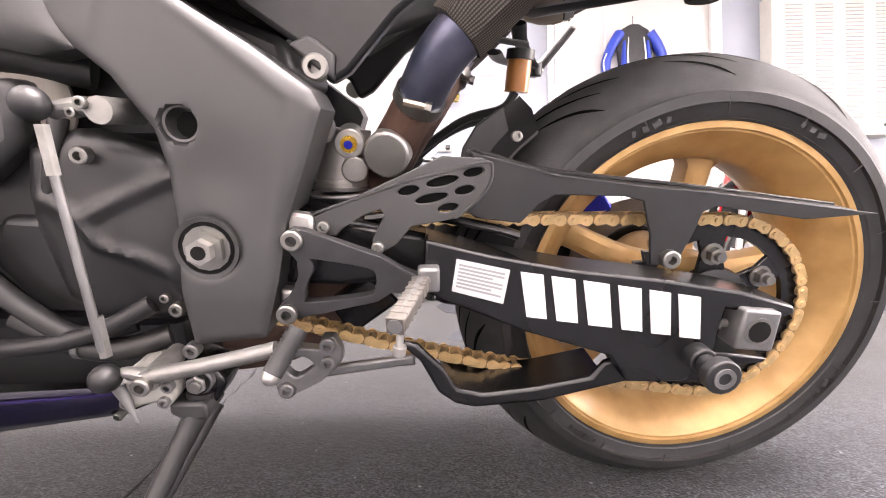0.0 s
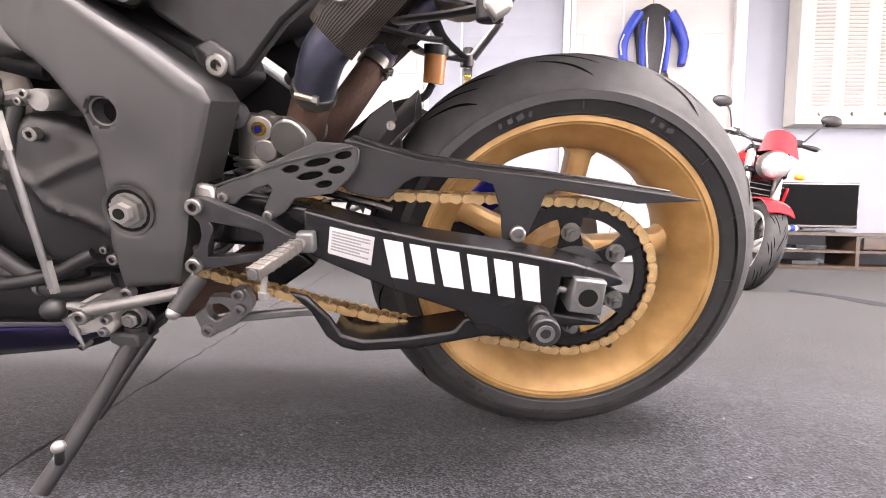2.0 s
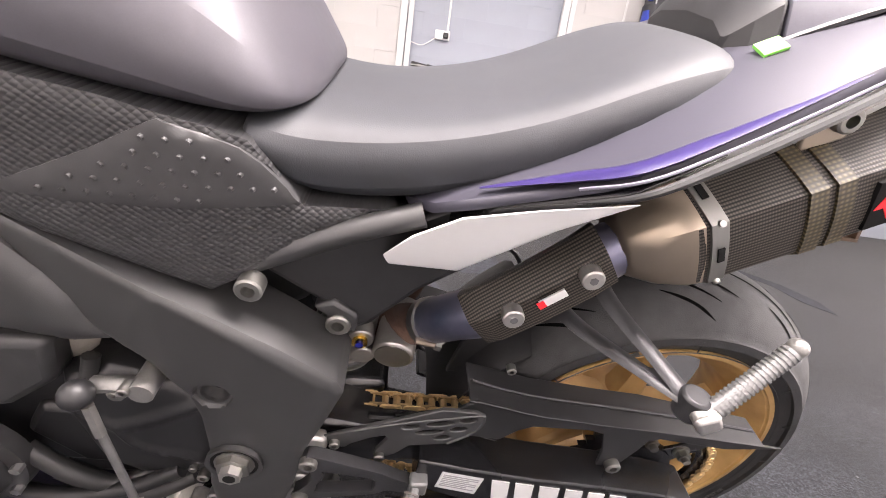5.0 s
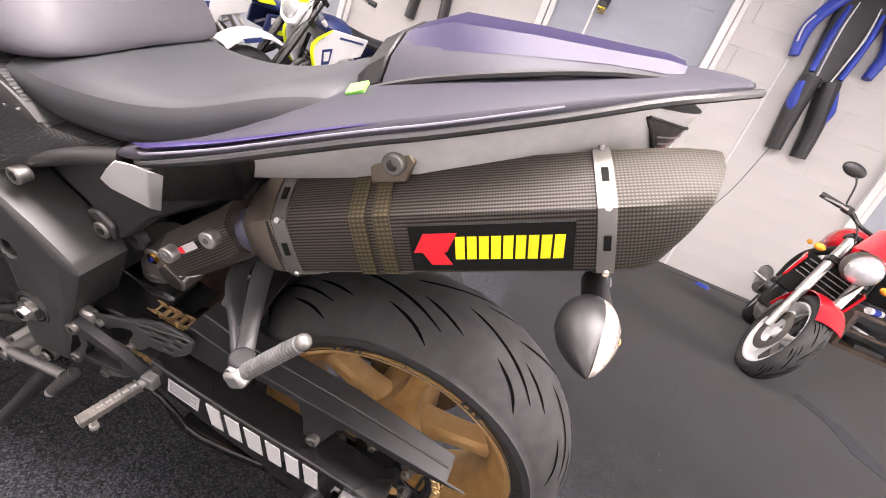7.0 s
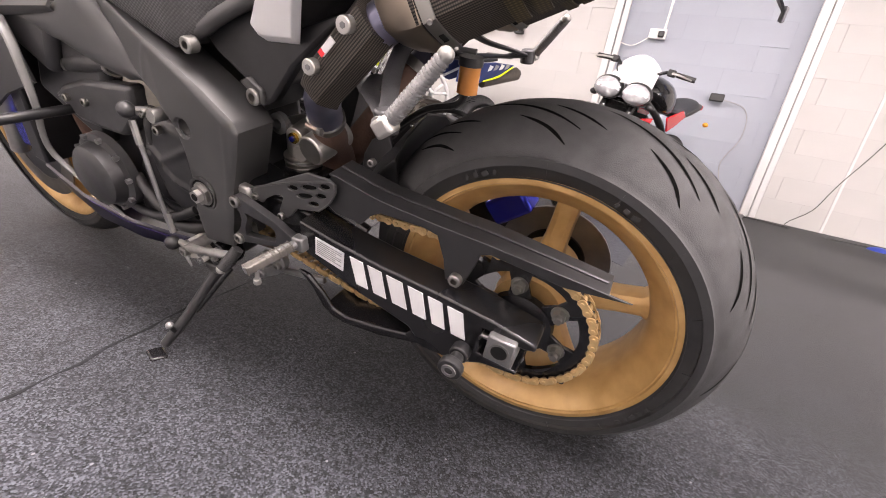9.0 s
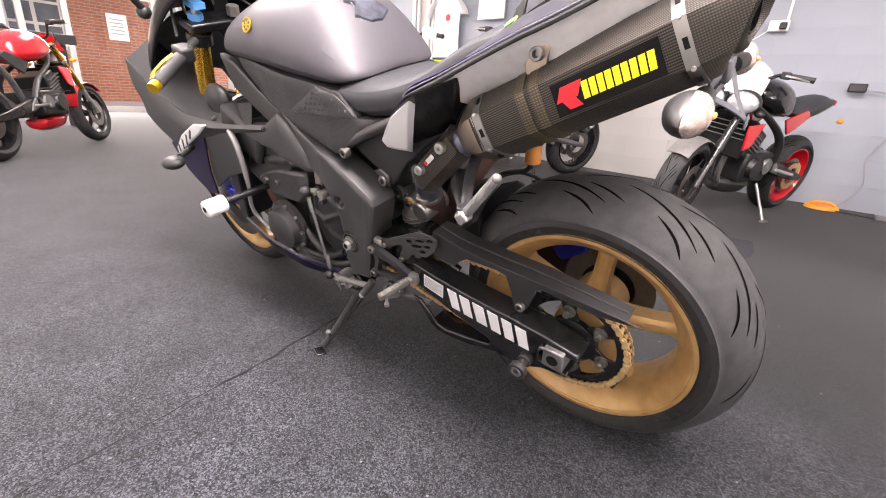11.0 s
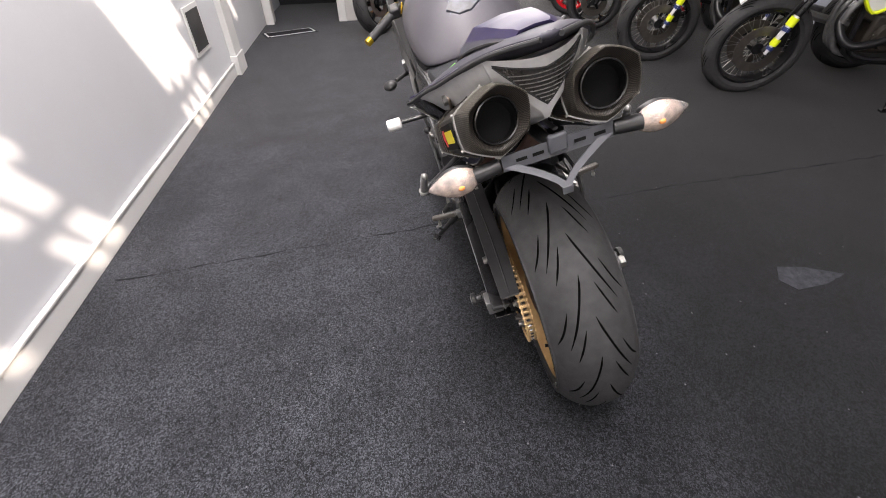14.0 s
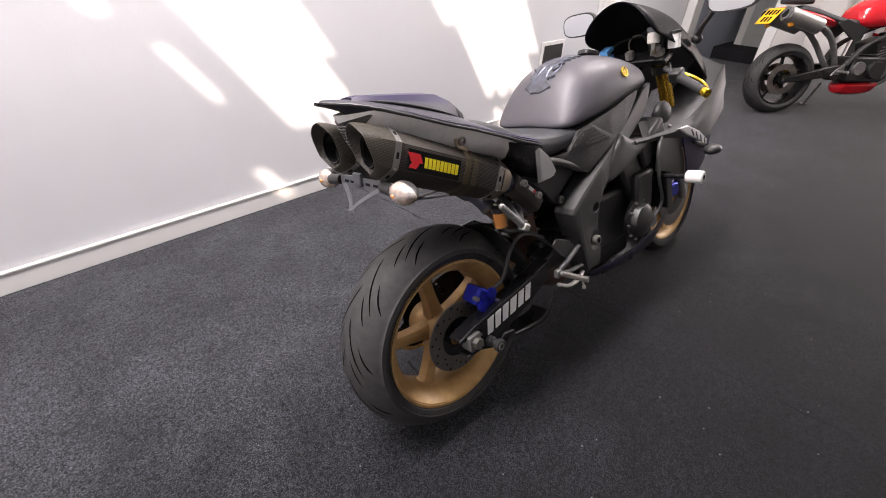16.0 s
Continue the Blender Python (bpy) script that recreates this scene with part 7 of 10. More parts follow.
for s in (1, -1):
    # upper side, from the nose back to the knee
    up_ = [[(1.74, s * 0.10, 0.80), (1.70, s * 0.17, 0.77), (1.66, s * 0.19, 0.68)],
           [(1.54, s * 0.218, 0.880), (1.55, s * 0.226, 0.80), (1.52, s * 0.220, 0.66)],
           [(1.42, s * 0.212, 0.772), (1.42, s * 0.224, 0.72), (1.41, s * 0.214, 0.585)],
           [(1.28, s * 0.205, 0.716), (1.26, s * 0.228, 0.690), (1.25, s * 0.218, 0.635)],
           [(1.10, s * 0.200, 0.700), (1.09, s * 0.216, 0.690), (1.09, s * 0.208, 0.672)],
           [(0.84, s * 0.196, 0.714), (0.84, s * 0.202, 0.707), (0.84, s * 0.196, 0.700)]]
    sf_ = part("side_fairing", fairing_shell(up_), BLACK_MATT, bike, "matt black side fairing", smooth=40)
    lo_ = [[(1.47, s * 0.214, 0.60), (1.45, s * 0.205, 0.50), (1.39, s * 0.190, 0.415)],
           [(1.32, s * 0.219, 0.640), (1.34, s * 0.214, 0.52), (1.34, s * 0.198, 0.42)],
           [(1.17, s * 0.214, 0.685), (1.24, s * 0.214, 0.53), (1.29, s * 0.200, 0.43)]]
    part("lower_fairing", fairing_shell(lo_), PURPLE, sf_, "dark violet lower fairing", smooth=40)
    duct = [[(1.175, s * 0.206, 0.684), (1.235, s * 0.206, 0.535), (1.27, s * 0.196, 0.46)],
            [(1.09, s * 0.204, 0.680), (1.12, s * 0.204, 0.575), (1.15, s * 0.196, 0.52)],
            [(1.00, s * 0.206, 0.682), (0.992, s * 0.206, 0.615), (1.00, s * 0.200, 0.565)]]
    part("duct_panel", fairing_shell(duct), BLACK_MATT, sf_, "black panel behind the violet one", smooth=40)
    part("fairing_edge", tube([(1.01, s * 0.206, 0.690), (0.985, s * 0.212, 0.645), (0.985, s * 0.215, 0.585), (0.998, s * 0.215, 0.520), (1.030, s * 0.213, 0.455), (1.032, s * 0.208, 0.410), (0.985, s * 0.196, 0.355), (0.93, s * 0.172, 0.272)], [0.009, 0.0085, 0.008, 0.0065, 0.006, 0.006, 0.0055, 0.004], 8, 3, flat=0.8), EDGE_GREY if s > 0 else BLACK_MATT, sf_, "grey rear edge of the fairing")
    band = [(1.385, 0.600), (1.30, 0.652), (1.186, 0.696), (1.110, 0.699), (1.180, 0.664), (1.307, 0.612), (1.385, 0.560)]
    part("white_band", plate(band, s * 0.219, s * 0.232), WHITE_PAINT, sf_, "white band with dark bars", bevel=0.003)
    for k in range(4):
        u = k / 3.0
        part("band_bar", box(1.36 - 0.13 * u, s * 0.2325, 0.595 + 0.065 * u, 0.007, 0.002, 0.040, Matrix.Rotation(radians(-12 - 30 * u), 4, "Y")), BLACK_MATT, sf_)
    part("intake_cover", relief(COVER_SIDE, 0.150, cover_bulge) if s > 0 else flipped(relief(COVER_SIDE, 0.150, cover_bulge)), BLACK_MATT, sf_, "black moulded cover beside the frame", 45)
    inner = [[(1.535, s * 0.214, 0.877), (1.52, s * 0.12, 0.93)], [(1.42, s * 0.208, 0.770), (1.42, s * 0.10, 0.85)], [(1.26, s * 0.203, 0.711), (1.26, s * 0.085, 0.77)], [(1.10, s * 0.198, 0.692), (1.12, s * 0.15, 0.74)], [(0.92, s * 0.188, 0.690), (0.96, s * 0.14, 0.755)]]
    part("inner_panel", fairing_shell(inner), BLACK_PLASTIC, sf_, "black inner cockpit panel", smooth=40)
    for p in ((1.36, s * 0.188, 0.742), (1.12, s * 0.186, 0.706), (1.50, s * 0.19, 0.795)):
        part("panel_bolt", rod(p, (p[0], p[1] + s * 0.004, p[2] + 0.006), 0.007), STEEL, sf_)
    part("duct_bulge", ball((1.13, s * 0.15, 0.752), 0.04, 1.5, 0.7, 1.25), BLACK_PLASTIC, sf_)
    # front indicator and crash bung
    part("indicator_stem", rod((1.27, s * 0.225, 0.612), (1.235, s * 0.285, 0.606), 0.009), BLACK_PLASTIC, sf_)
    part("front_indicator", ball((1.205, s * 0.318, 0.602), 0.032, 1.25, 1.0, 0.62), BLACK_PLASTIC, sf_, "black front indicator")
    bx_ = 0.955 if s > 0 else 1.035
    bz_ = 0.522 if s > 0 else 0.540
    cb = rod((bx_, s * 0.16, bz_ - 0.008), (bx_, s * 0.31, bz_), 0.010)
    part("crash_stem", cb, BLACK_SATIN, sf_)
    part("crash_bung", rod((bx_, s * 0.306 + 0.008, bz_ - 0.001), (bx_, s * 0.366 + 0.008, bz_ + 0.001), 0.024, seg=28), WHITE_NYLON, sf_, "white nylon crash bung", bevel=0.006)
    part("bung_bore_shade", rod((bx_, s * 0.3658 + 0.008, bz_ + 0.001), (bx_, s * 0.3668 + 0.008, bz_ + 0.001), 0.009), BLACK_AND_SHADE, sf_)

# nose and screen
nose_rows = [
    [(1.45, -0.205, 0.752), (1.45, -0.160, 0.90), (1.46, -0.08, 0.985), (1.46, 0.0, 1.00), (1.46, 0.08, 0.985), (1.45, 0.160, 0.90), (1.45, 0.205, 0.752)],
    [(1.60, -0.190, 0.80), (1.60, -0.150, 0.89), (1.60, -0.075, 0.945), (1.60, 0.0, 0.955), (1.60, 0.075, 0.945), (1.60, 0.150, 0.89), (1.60, 0.190, 0.80)],
    [(1.72, -0.13, 0.79), (1.72, -0.10, 0.84), (1.73, -0.05, 0.865), (1.74, 0.0, 0.87), (1.73, 0.05, 0.865), (1.72, 0.10, 0.84), (1.72, 0.13, 0.79)],
    [(1.76, -0.10, 0.72), (1.77, -0.08, 0.75), (1.78, -0.04, 0.77), (1.785, 0.0, 0.775), (1.78, 0.04, 0.77), (1.77, 0.08, 0.75), (1.76, 0.10, 0.72)],
]
nose = part("nose_fairing", loft(nose_rows, cap=False, closed=False), BLACK_MATT, bike, "matt black nose fairing", smooth=60, sub=1)
sol = nose.modifiers.new("thickness", "SOLIDIFY")
sol.thickness = 0.004
scr_rows = [
    [(1.05, -0.150, 1.045), (1.045, -0.115, 1.115), (1.06, -0.052, 1.165), (1.065, 0.0, 1.176), (1.06, 0.052, 1.165), (1.045, 0.115, 1.115), (1.05, 0.150, 1.045)],
    [(1.22, -0.165, 1.00), (1.24, -0.125, 1.09), (1.25, -0.06, 1.140), (1.25, 0.0, 1.152), (1.25, 0.06, 1.140), (1.24, 0.125, 1.09), (1.22, 0.165, 1.00)],
    [(1.36, -0.18, 0.92), (1.38, -0.135, 1.03), (1.40, -0.065, 1.085), (1.40, 0.0, 1.097), (1.40, 0.065, 1.085), (1.38, 0.135, 1.03), (1.36, 0.18, 0.92)],
    [(1.46, -0.200, 0.79), (1.49, -0.145, 0.945), (1.52, -0.065, 1.00), (1.53, 0.0, 1.01), (1.52, 0.065, 1.00), (1.49, 0.145, 0.945), (1.46, 0.200, 0.79)],
]
screen = part("windscreen", loft(scr_rows, cap=False, closed=False), GLASS_SMOKE, bike, "black double-bubble windscreen", smooth=70, sub=2)
sol = screen.modifiers.new("thickness", "SOLIDIFY")
sol.thickness = 0.004

# front brake fluid cup
cup = part("fluid_cup", rod((1.120, -0.112, 1.012), (1.122, -0.112, 1.050), 0.0215, 0.0225, 24), CUP_PALE, bike, "pale translucent brake fluid cup with a grey lid", bevel=0.003)
part("cup_lid", rod((1.122, -0.112, 1.050), (1.123, -0.112, 1.068), 0.0245, seg=24), BRACKET_GREY, cup, bevel=0.002)
part("cup_stem", tube([(1.120, -0.112, 1.014), (1.124, -0.110, 0.990), (1.135, -0.100, 0.972)], 0.0075, 8), ALU, cup)

# mirrors
for s in (1, -1):
    mp = part("mirror_stalk", tube([(1.36, s * 0.165, 1.000), (1.335, s * 0.20, 1.045), (1.305, s * 0.25, 1.095)], [0.012, 0.009, 0.008], 10), BLACK_PLASTIC, bike, "black mirror stalk")
    ms = [[(1.285 + d, s * (0.31 + 0.082 * w * math.copysign(abs(math.cos(a)) ** 0.65, math.cos(a))), 1.125 + 0.048 * w * math.copysign(abs(math.sin(a)) ** 0.65, math.sin(a))) for a in (2 * math.pi * k / 24 for k in range(24))] for d, w in ((0.0, 0.93), (-0.006, 1.0), (0.012, 1.02), (0.035, 0.85), (0.05, 0.45))]
    part("mirror_head", loft(ms[1:]), BLACK_PLASTIC, mp, "oval mirror head")
    mg = [[(1.278 - 0.0005 + d, s * (0.31 + 0.077 * math.copysign(abs(math.cos(a)) ** 0.65, math.cos(a))), 1.125 + 0.043 * math.copysign(abs(math.sin(a)) ** 0.65, math.sin(a))) for a in (2 * math.pi * k / 24 for k in range(24))] for d in (0, 0.002)]
    part("mirror_glass", loft(mg), MIRROR, mp, "mirror glass")
    part("stalk_boot", ball((1.36, s * 0.17, 1.0), 0.02), BLACK_PLASTIC, mp)

# -- front end
front_wheel = part("front_wheel", lathe([(0.2315, 0.053), (0.2315, 0.049), (0.224, 0.046), (0.215, 0.036), (0.205, 0.02), (0.205, -0.02), (0.215, -0.036), (0.224, -0.046), (0.2315, -0.049), (0.2315, -0.053), (0.222, -0.053), (0.210, -0.044), (0.198, -0.025), (0.194, 0), (0.198, 0.025), (0.210, 0.044), (0.222, 0.053)], 72, FAXLE, closed=True), GOLD, bike, "gold painted alloy front wheel")
tb, fshape = tyre_mesh(FAXLE, 0.226, 0.300, 0.062, 0.050, 72)
part("tyre", tb, RUBBER, front_wheel)
part("tread_pattern", tread(FAXLE, fshape, 11, 0.62), GROOVE_SHADE, front_wheel)["kind"] = "stuff"
for k in range(5):
    part("spoke", spoke(radians(60 + 72 * k), 0.03, 0.198, FAXLE, 0.036, 0.026, 0.020, 0.014), GOLD, front_wheel)
part("hub", rod((FAXLE[0], -0.06, FAXLE[2]), (FAXLE[0], 0.06, FAXLE[2]), 0.042, seg=28), GOLD, front_wheel)
for s in (1, -1):
    part("brake_disc", lathe([(0.105, -0.0025), (0.155, -0.0025), (0.155, 0.0025), (0.105, 0.0025)], 48, (FAXLE[0], s * 0.068, FAXLE[2]), closed=True), DISC, front_wheel, "drilled steel disc")
    part("disc_carrier", lathe([(0.04, -0.003), (0.106, -0.003), (0.106, 0.003), (0.04, 0.003)], 40, (FAXLE[0], s * 0.066, FAXLE[2]), closed=True), BLACK_SATIN, front_wheel)
fork = part("fork_yoke", box(1.195, 0, 0.955, 0.075, 0.28, 0.028, Matrix.Rotation(radians(-24), 4, "Y")), BLACK_SATIN, bike, "black top yoke with gold fork legs", bevel=0.006)
fd = Vector((0.30, 0, -0.655)).normalized()
for s in (1, -1):
    top = Vector((1.19, s * 0.105, 0.965))
    part("fork_outer", rod(top, top + fd * 0.40, 0.027, seg=20), GOLD_ANO, fork, "gold fork leg")
    part("fork_inner", rod(top + fd * 0.38, Vector((FAXLE[0], s * 0.105, FAXLE[2])), 0.022, seg=18), ALU, fork)
    part("fork_cap", rod(top - fd * 0.02, top - fd * 0.002, 0.021, seg=6), CLOCK_BLUE if s > 0 else ALU, fork)
    part("fork_adjuster", rod(top - fd * 0.04, top - fd * 0.018, 0.009, seg=12), ALU, fork)
    part("caliper", box(FAXLE[0] - 0.11, s * 0.085, FAXLE[2] + 0.06, 0.10, 0.06, 0.07), BLUE_CAL, fork, bevel=0.01)
    # clip-on bar, grip, lever
    a, b = Vector((1.175, s * 0.135, 0.915)), Vector((1.070, s * 0.318, 0.838))
    part("clip_on", rod(a, b, 0.011), BLACK_MATT, fork)
    part("clip_clamp", rod((1.20, s * 0.105, 0.935), (1.213, s * 0.105, 0.905), 0.036, seg=20), BLACK_SATIN, fork)
    part("grip", rod(a.lerp(b, 0.42), b, 0.0165, seg=18), GRIP_RUBBER, fork, "ribbed rubber grip")
    part("bar_end", rod(b, b + (b - a).normalized() * 0.022, 0.015, seg=16), LEVER_GOLD, fork)
    part("switch_pod", box(*a.lerp(b, 0.32), 0.05, 0.045, 0.042, Matrix.Rotation(radians(-20), 4, "Y")), BLACK_PLASTIC, fork, bevel=0.008)
    part("lever", tube([tuple(a.lerp(b, 0.25) + Vector((0.045, 0, 0.0))), tuple(a.lerp(b, 0.45) + Vector((0.070, s * 0.012, -0.004))), tuple(a.lerp(b, 0.75) + Vector((0.072, s * 0.01, -0.004))), (1.150, s * 0.300, 0.832)], [0.009, 0.008, 0.0065, 0.007], 8, flat=0.7), LEVER_GOLD, fork, "gold anodised lever")
    part("lever_perch", box(*(a.lerp(b, 0.24) + Vector((0.028, 0, 0))), 0.04, 0.03, 0.03), LEVER_GOLD, fork, bevel=0.005)
part("tag", box(1.165, 0.105, 1.005, 0.05, 0.035, 0.016, Matrix.Rotation(radians(-20), 4, "Y")), CLOCK_BLUE, fork, "blue plastic tag")
part("clocks", rod((1.30, 0.0, 1.00), (1.335, 0.0, 0.985), 0.07, seg=32), BLACK_PLASTIC, fork, bevel=0.006)
part("clock_face", rod((1.2985, 0.03, 1.003), (1.2995, 0.03, 1.0025), 0.045, seg=32), TV_BLACK, fork)
part("clock_ring", lathe([(0.045, -0.002), (0.050, -0.002), (0.050, 0.004), (0.045, 0.004)], 32, closed=True), ALU, fork).matrix_local = Matrix.Translation((1.298, 0.03, 1.003)) @ Matrix.Rotation(radians(65), 4, "Y") @ Matrix.Rotation(radians(90), 4, "X")
part("fluid_pot", rod((1.21, -0.15, 0.985), (1.208, -0.15, 1.035), 0.022, seg=20), WHITE_NYLON, fork, "brake fluid pot")
part("pot_lid", rod((1.208, -0.15, 1.035), (1.2075, -0.15, 1.045), 0.024, seg=20), BLACK_PLASTIC, fork)
part("steering_nut", hexnut((1.165, 0, 0.965), (1.155, 0, 0.99), 0.018), ALU, fork)
part("kill_switch", box(1.150, -0.195, 0.905, 0.018, 0.02, 0.012), RED_PRINT, fork)
part("cable", tube([(1.20, 0.17, 0.93), (1.26, 0.12, 1.02), (1.28, 0.02, 1.04), (1.22, -0.04, 1.02), (1.18, -0.08, 0.98)], 0.004, 6), CABLE_BLACK, fork)
part("front_mudguard", loft([[(FAXLE[0] + 0.322 * math.cos(a), y, FAXLE[2] + 0.322 * math.sin(a) - 2.5 * y * y) for y in (-0.07, -0.035, 0, 0.035, 0.07)] + [(FAXLE[0] + 0.317 * math.cos(a), y, FAXLE[2] + 0.317 * math.sin(a) - 2.5 * y * y) for y in (0.07, 0.035, 0, -0.035, -0.07)] for a in np.linspace(radians(20), radians(160), 14)]), BLACK_MATT, fork, smooth=50)

# -- rear brake: disc, blue caliper, hose, fluid pot, right lever
rb = part("rear_disc", lathe([(0.062, -0.0025), (0.110, -0.0025), (0.110, 0.0025), (0.062, 0.0025)], 48, (0, -0.098, 0.32), closed=True), DISC, rear_wheel, "drilled steel rear disc")
for k in range(30):
    a = 2 * math.pi * k / 30
    r = 0.078 + 0.012 * (k % 3)
    # black dot on the surface, standing for a drilled hole's shade
    part("disc_hole_shade", rod((r * math.cos(a), -0.1005, 0.32 + r * math.sin(a)), (r * math.cos(a), -0.1009, 0.32 + r * math.sin(a)), 0.0035, seg=8), BLACK_AND_SHADE, rear_wheel)
part("disc_bell", lathe([(0.03, -0.004), (0.064, -0.004), (0.064, 0.004), (0.03, 0.004)], 36, (0, -0.094, 0.32), closed=True), BLACK_SATIN, rear_wheel)
cal = part("rear_caliper", box(0.098, -0.105, 0.412, 0.085, 0.060, 0.055, Matrix.Rotation(radians(38), 4, "Y")), BLUE_CAL, bike, "blue anodised rear brake caliper", bevel=0.008)
for dx, dz in ((0.02, 0.012), (-0.022, -0.012)):
    part("piston_cap", rod((0.098 + dx, -0.133, 0.412 + dz), (0.098 + dx, -0.143, 0.412 + dz), 0.017, seg=18), BLUE_CAL, cal)
    part("caliper_bolt", rod((0.098 + dx * 2, -0.13, 0.412 - dz * 2), (0.098 + dx * 2, -0.147, 0.412 - dz * 2), 0.007), STEEL, cal)
part("caliper_bracket", plate([(0.12, 0.37), (0.06, 0.36), (0.03, 0.34), (0.05, 0.32), (0.13, 0.345)], -0.118, -0.108), BLACK_SATIN, cal, bevel=0.003)
part("brake_hose", tube([(0.115, -0.13, 0.425), (0.16, -0.15, 0.46), (0.20, -0.15, 0.53), (0.26, -0.14, 0.555), (0.33, -0.135, 0.53), (0.40, -0.15, 0.47)], 0.0055, 8), CABLE_BLACK, cal)
pot = part("rear_fluid_pot", rod((0.214, -0.112, 0.600), (0.210, -0.112, 0.648), 0.019, seg=20), BRAKE_FLUID, bike, "amber brake fluid pot with black lid")
part("lid", rod((0.210, -0.112, 0.647), (0.209, -0.112, 0.662), 0.022, seg=20), BLACK_PLASTIC, pot)
part("pot_hose", tube([(0.215, -0.112, 0.60), (0.235, -0.115, 0.575), (0.30, -0.12, 0.555), (0.38, -0.13, 0.50)], 0.007, 8), CABLE_BLACK, pot)
part("pot_bracket", tube([(0.20, -0.11, 0.67), (0.25, -0.10, 0.675), (0.32, -0.10, 0.69)], 0.008, 8, flat=0.6), ALU_DARK, pot)
rlv = part("brake_lever", tube([(0.50, -0.195, 0.345), (0.46, -0.205, 0.335), (0.40, -0.21, 0.34), (0.35, -0.205, 0.365)], 0.008, 8, flat=0.8), ALU, bike, "alloy rear brake lever")
part("rear_heel_plate", plate([(0.475, 0.450), (0.437, 0.483), (0.385, 0.506), (0.36, 0.49), (0.402, 0.44), (0.43, 0.42)], -0.182, -0.176), BLACK_MATT, rlv, bevel=0.0015)
part("right_hanger", tube([(0.49, -0.19, 0.446), (0.42, -0.195, 0.42), (0.366, -0.196, 0.40), (0.43, -0.195, 0.378), (0.505, -0.188, 0.365)], 0.0085, 8), BLACK_MATT, rlv)

# -- tail tidy with indicators
def taper(bm, s, yc):
    """Draws an indicator out to a blunt point at its outer end."""
    for v in bm.verts:
        u = s * (v.co.y - yc) / 0.044
        if u > 0:
            k = 1.0 - 0.5 * u * u
            v.co.z = 0.822 + (v.co.z - 0.822) * k
            v.co.x = -0.151 + (v.co.x + 0.151) * k
            v.co.y += s * 0.010 * u * u


tidy = part("plate_bracket", loft([[(x0, y, z) for x0, y, z in r] for r in (
    [(-0.150, 0.095, 0.842), (-0.150, -0.105, 0.842), (-0.152, -0.105, 0.812), (-0.152, 0.095, 0.812)],
    [(-0.153, 0.095, 0.842), (-0.153, -0.105, 0.842), (-0.155, -0.105, 0.812), (-0.155, 0.095, 0.812)])]), BRACKET_GREY, bike, "grey folded steel number plate bracket")
for ya in (0.082, -0.092):
    rows_ = []
    for u in (0.0, 0.2, 0.4, 0.6, 0.8, 1.0):
        yc, zc, xc, w = (ya + 0.002) * (1 - u) ** 1.5 - 0.002, 0.820 - 0.054 * u, -0.152 - 0.042 * u, 0.026 - 0.014 * u
        rows_.append([(xc, yc - w * 0.5, zc), (xc, yc + w * 0.5, zc), (xc - 0.003, yc + w * 0.5, zc), (xc - 0.003, yc - w * 0.5, zc)])
    part("bracket_leg", loft(rows_), BRACKET_GREY, tidy)
part("bracket_foot", box(-0.196, -0.002, 0.764, 0.004, 0.020, 0.016), BRACKET_GREY, tidy, bevel=0.002)
part("light_housing", box(-0.157, -0.005, 0.838, 0.012, 0.034, 0.034), BRACKET_GREY, tidy, "small plate lamp housing", bevel=0.004)
for y in (0.06, 0.03, -0.045, -0.08):
    # black strip laid on the bracket as the shade of a slot
    part("bracket_slot_shade", box(-0.1555, y, 0.828, 0.0012, 0.020, 0.006), BLACK_AND_SHADE, tidy)
part("tail_arm", tube([(-0.15, 0, 0.835), (-0.08, 0, 0.815), (0.0, 0, 0.80), (0.10, 0, 0.76)], 0.014, 10, flat=0.6), BLACK_PLASTIC, tidy)
for s, yr in ((1, 0.0), (-1, -0.005)):
    part("indicator_stem", rod((-0.150, s * 0.10 + yr, 0.826), (-0.155, s * 0.148 + yr, 0.824), 0.013, 0.015), BLACK_PLASTIC, tidy)
    shell = ball((-0.150, s * 0.180 + yr, 0.822), 0.0325, 0.95, 1.36, 0.86)
    for v in list(shell.verts):
        if v.co.x < -0.152:
            v.co.x = -0.152
    taper(shell, s, s * 0.180 + yr)
    part("indicator_body", shell, BLACK_PLASTIC, tidy, "black rear indicator", smooth=50)
    lens = ball((-0.152, s * 0.180 + yr, 0.822), 0.0320, 0.75, 1.36, 0.86)
    bmesh.ops.delete(lens, geom=[v for v in lens.verts if v.co.x > -0.1515], context="VERTS")
    taper(lens, s, s * 0.180 + yr)
    part("indicator_lens", lens, LENS_CLEAR, tidy, "clear ribbed indicator lens", smooth=60)
    part("indicator_bulb", ball((-0.1755, s * 0.175 + yr, 0.822), 0.0045, 0.8, 1.3, 1.0), AMBER, tidy)

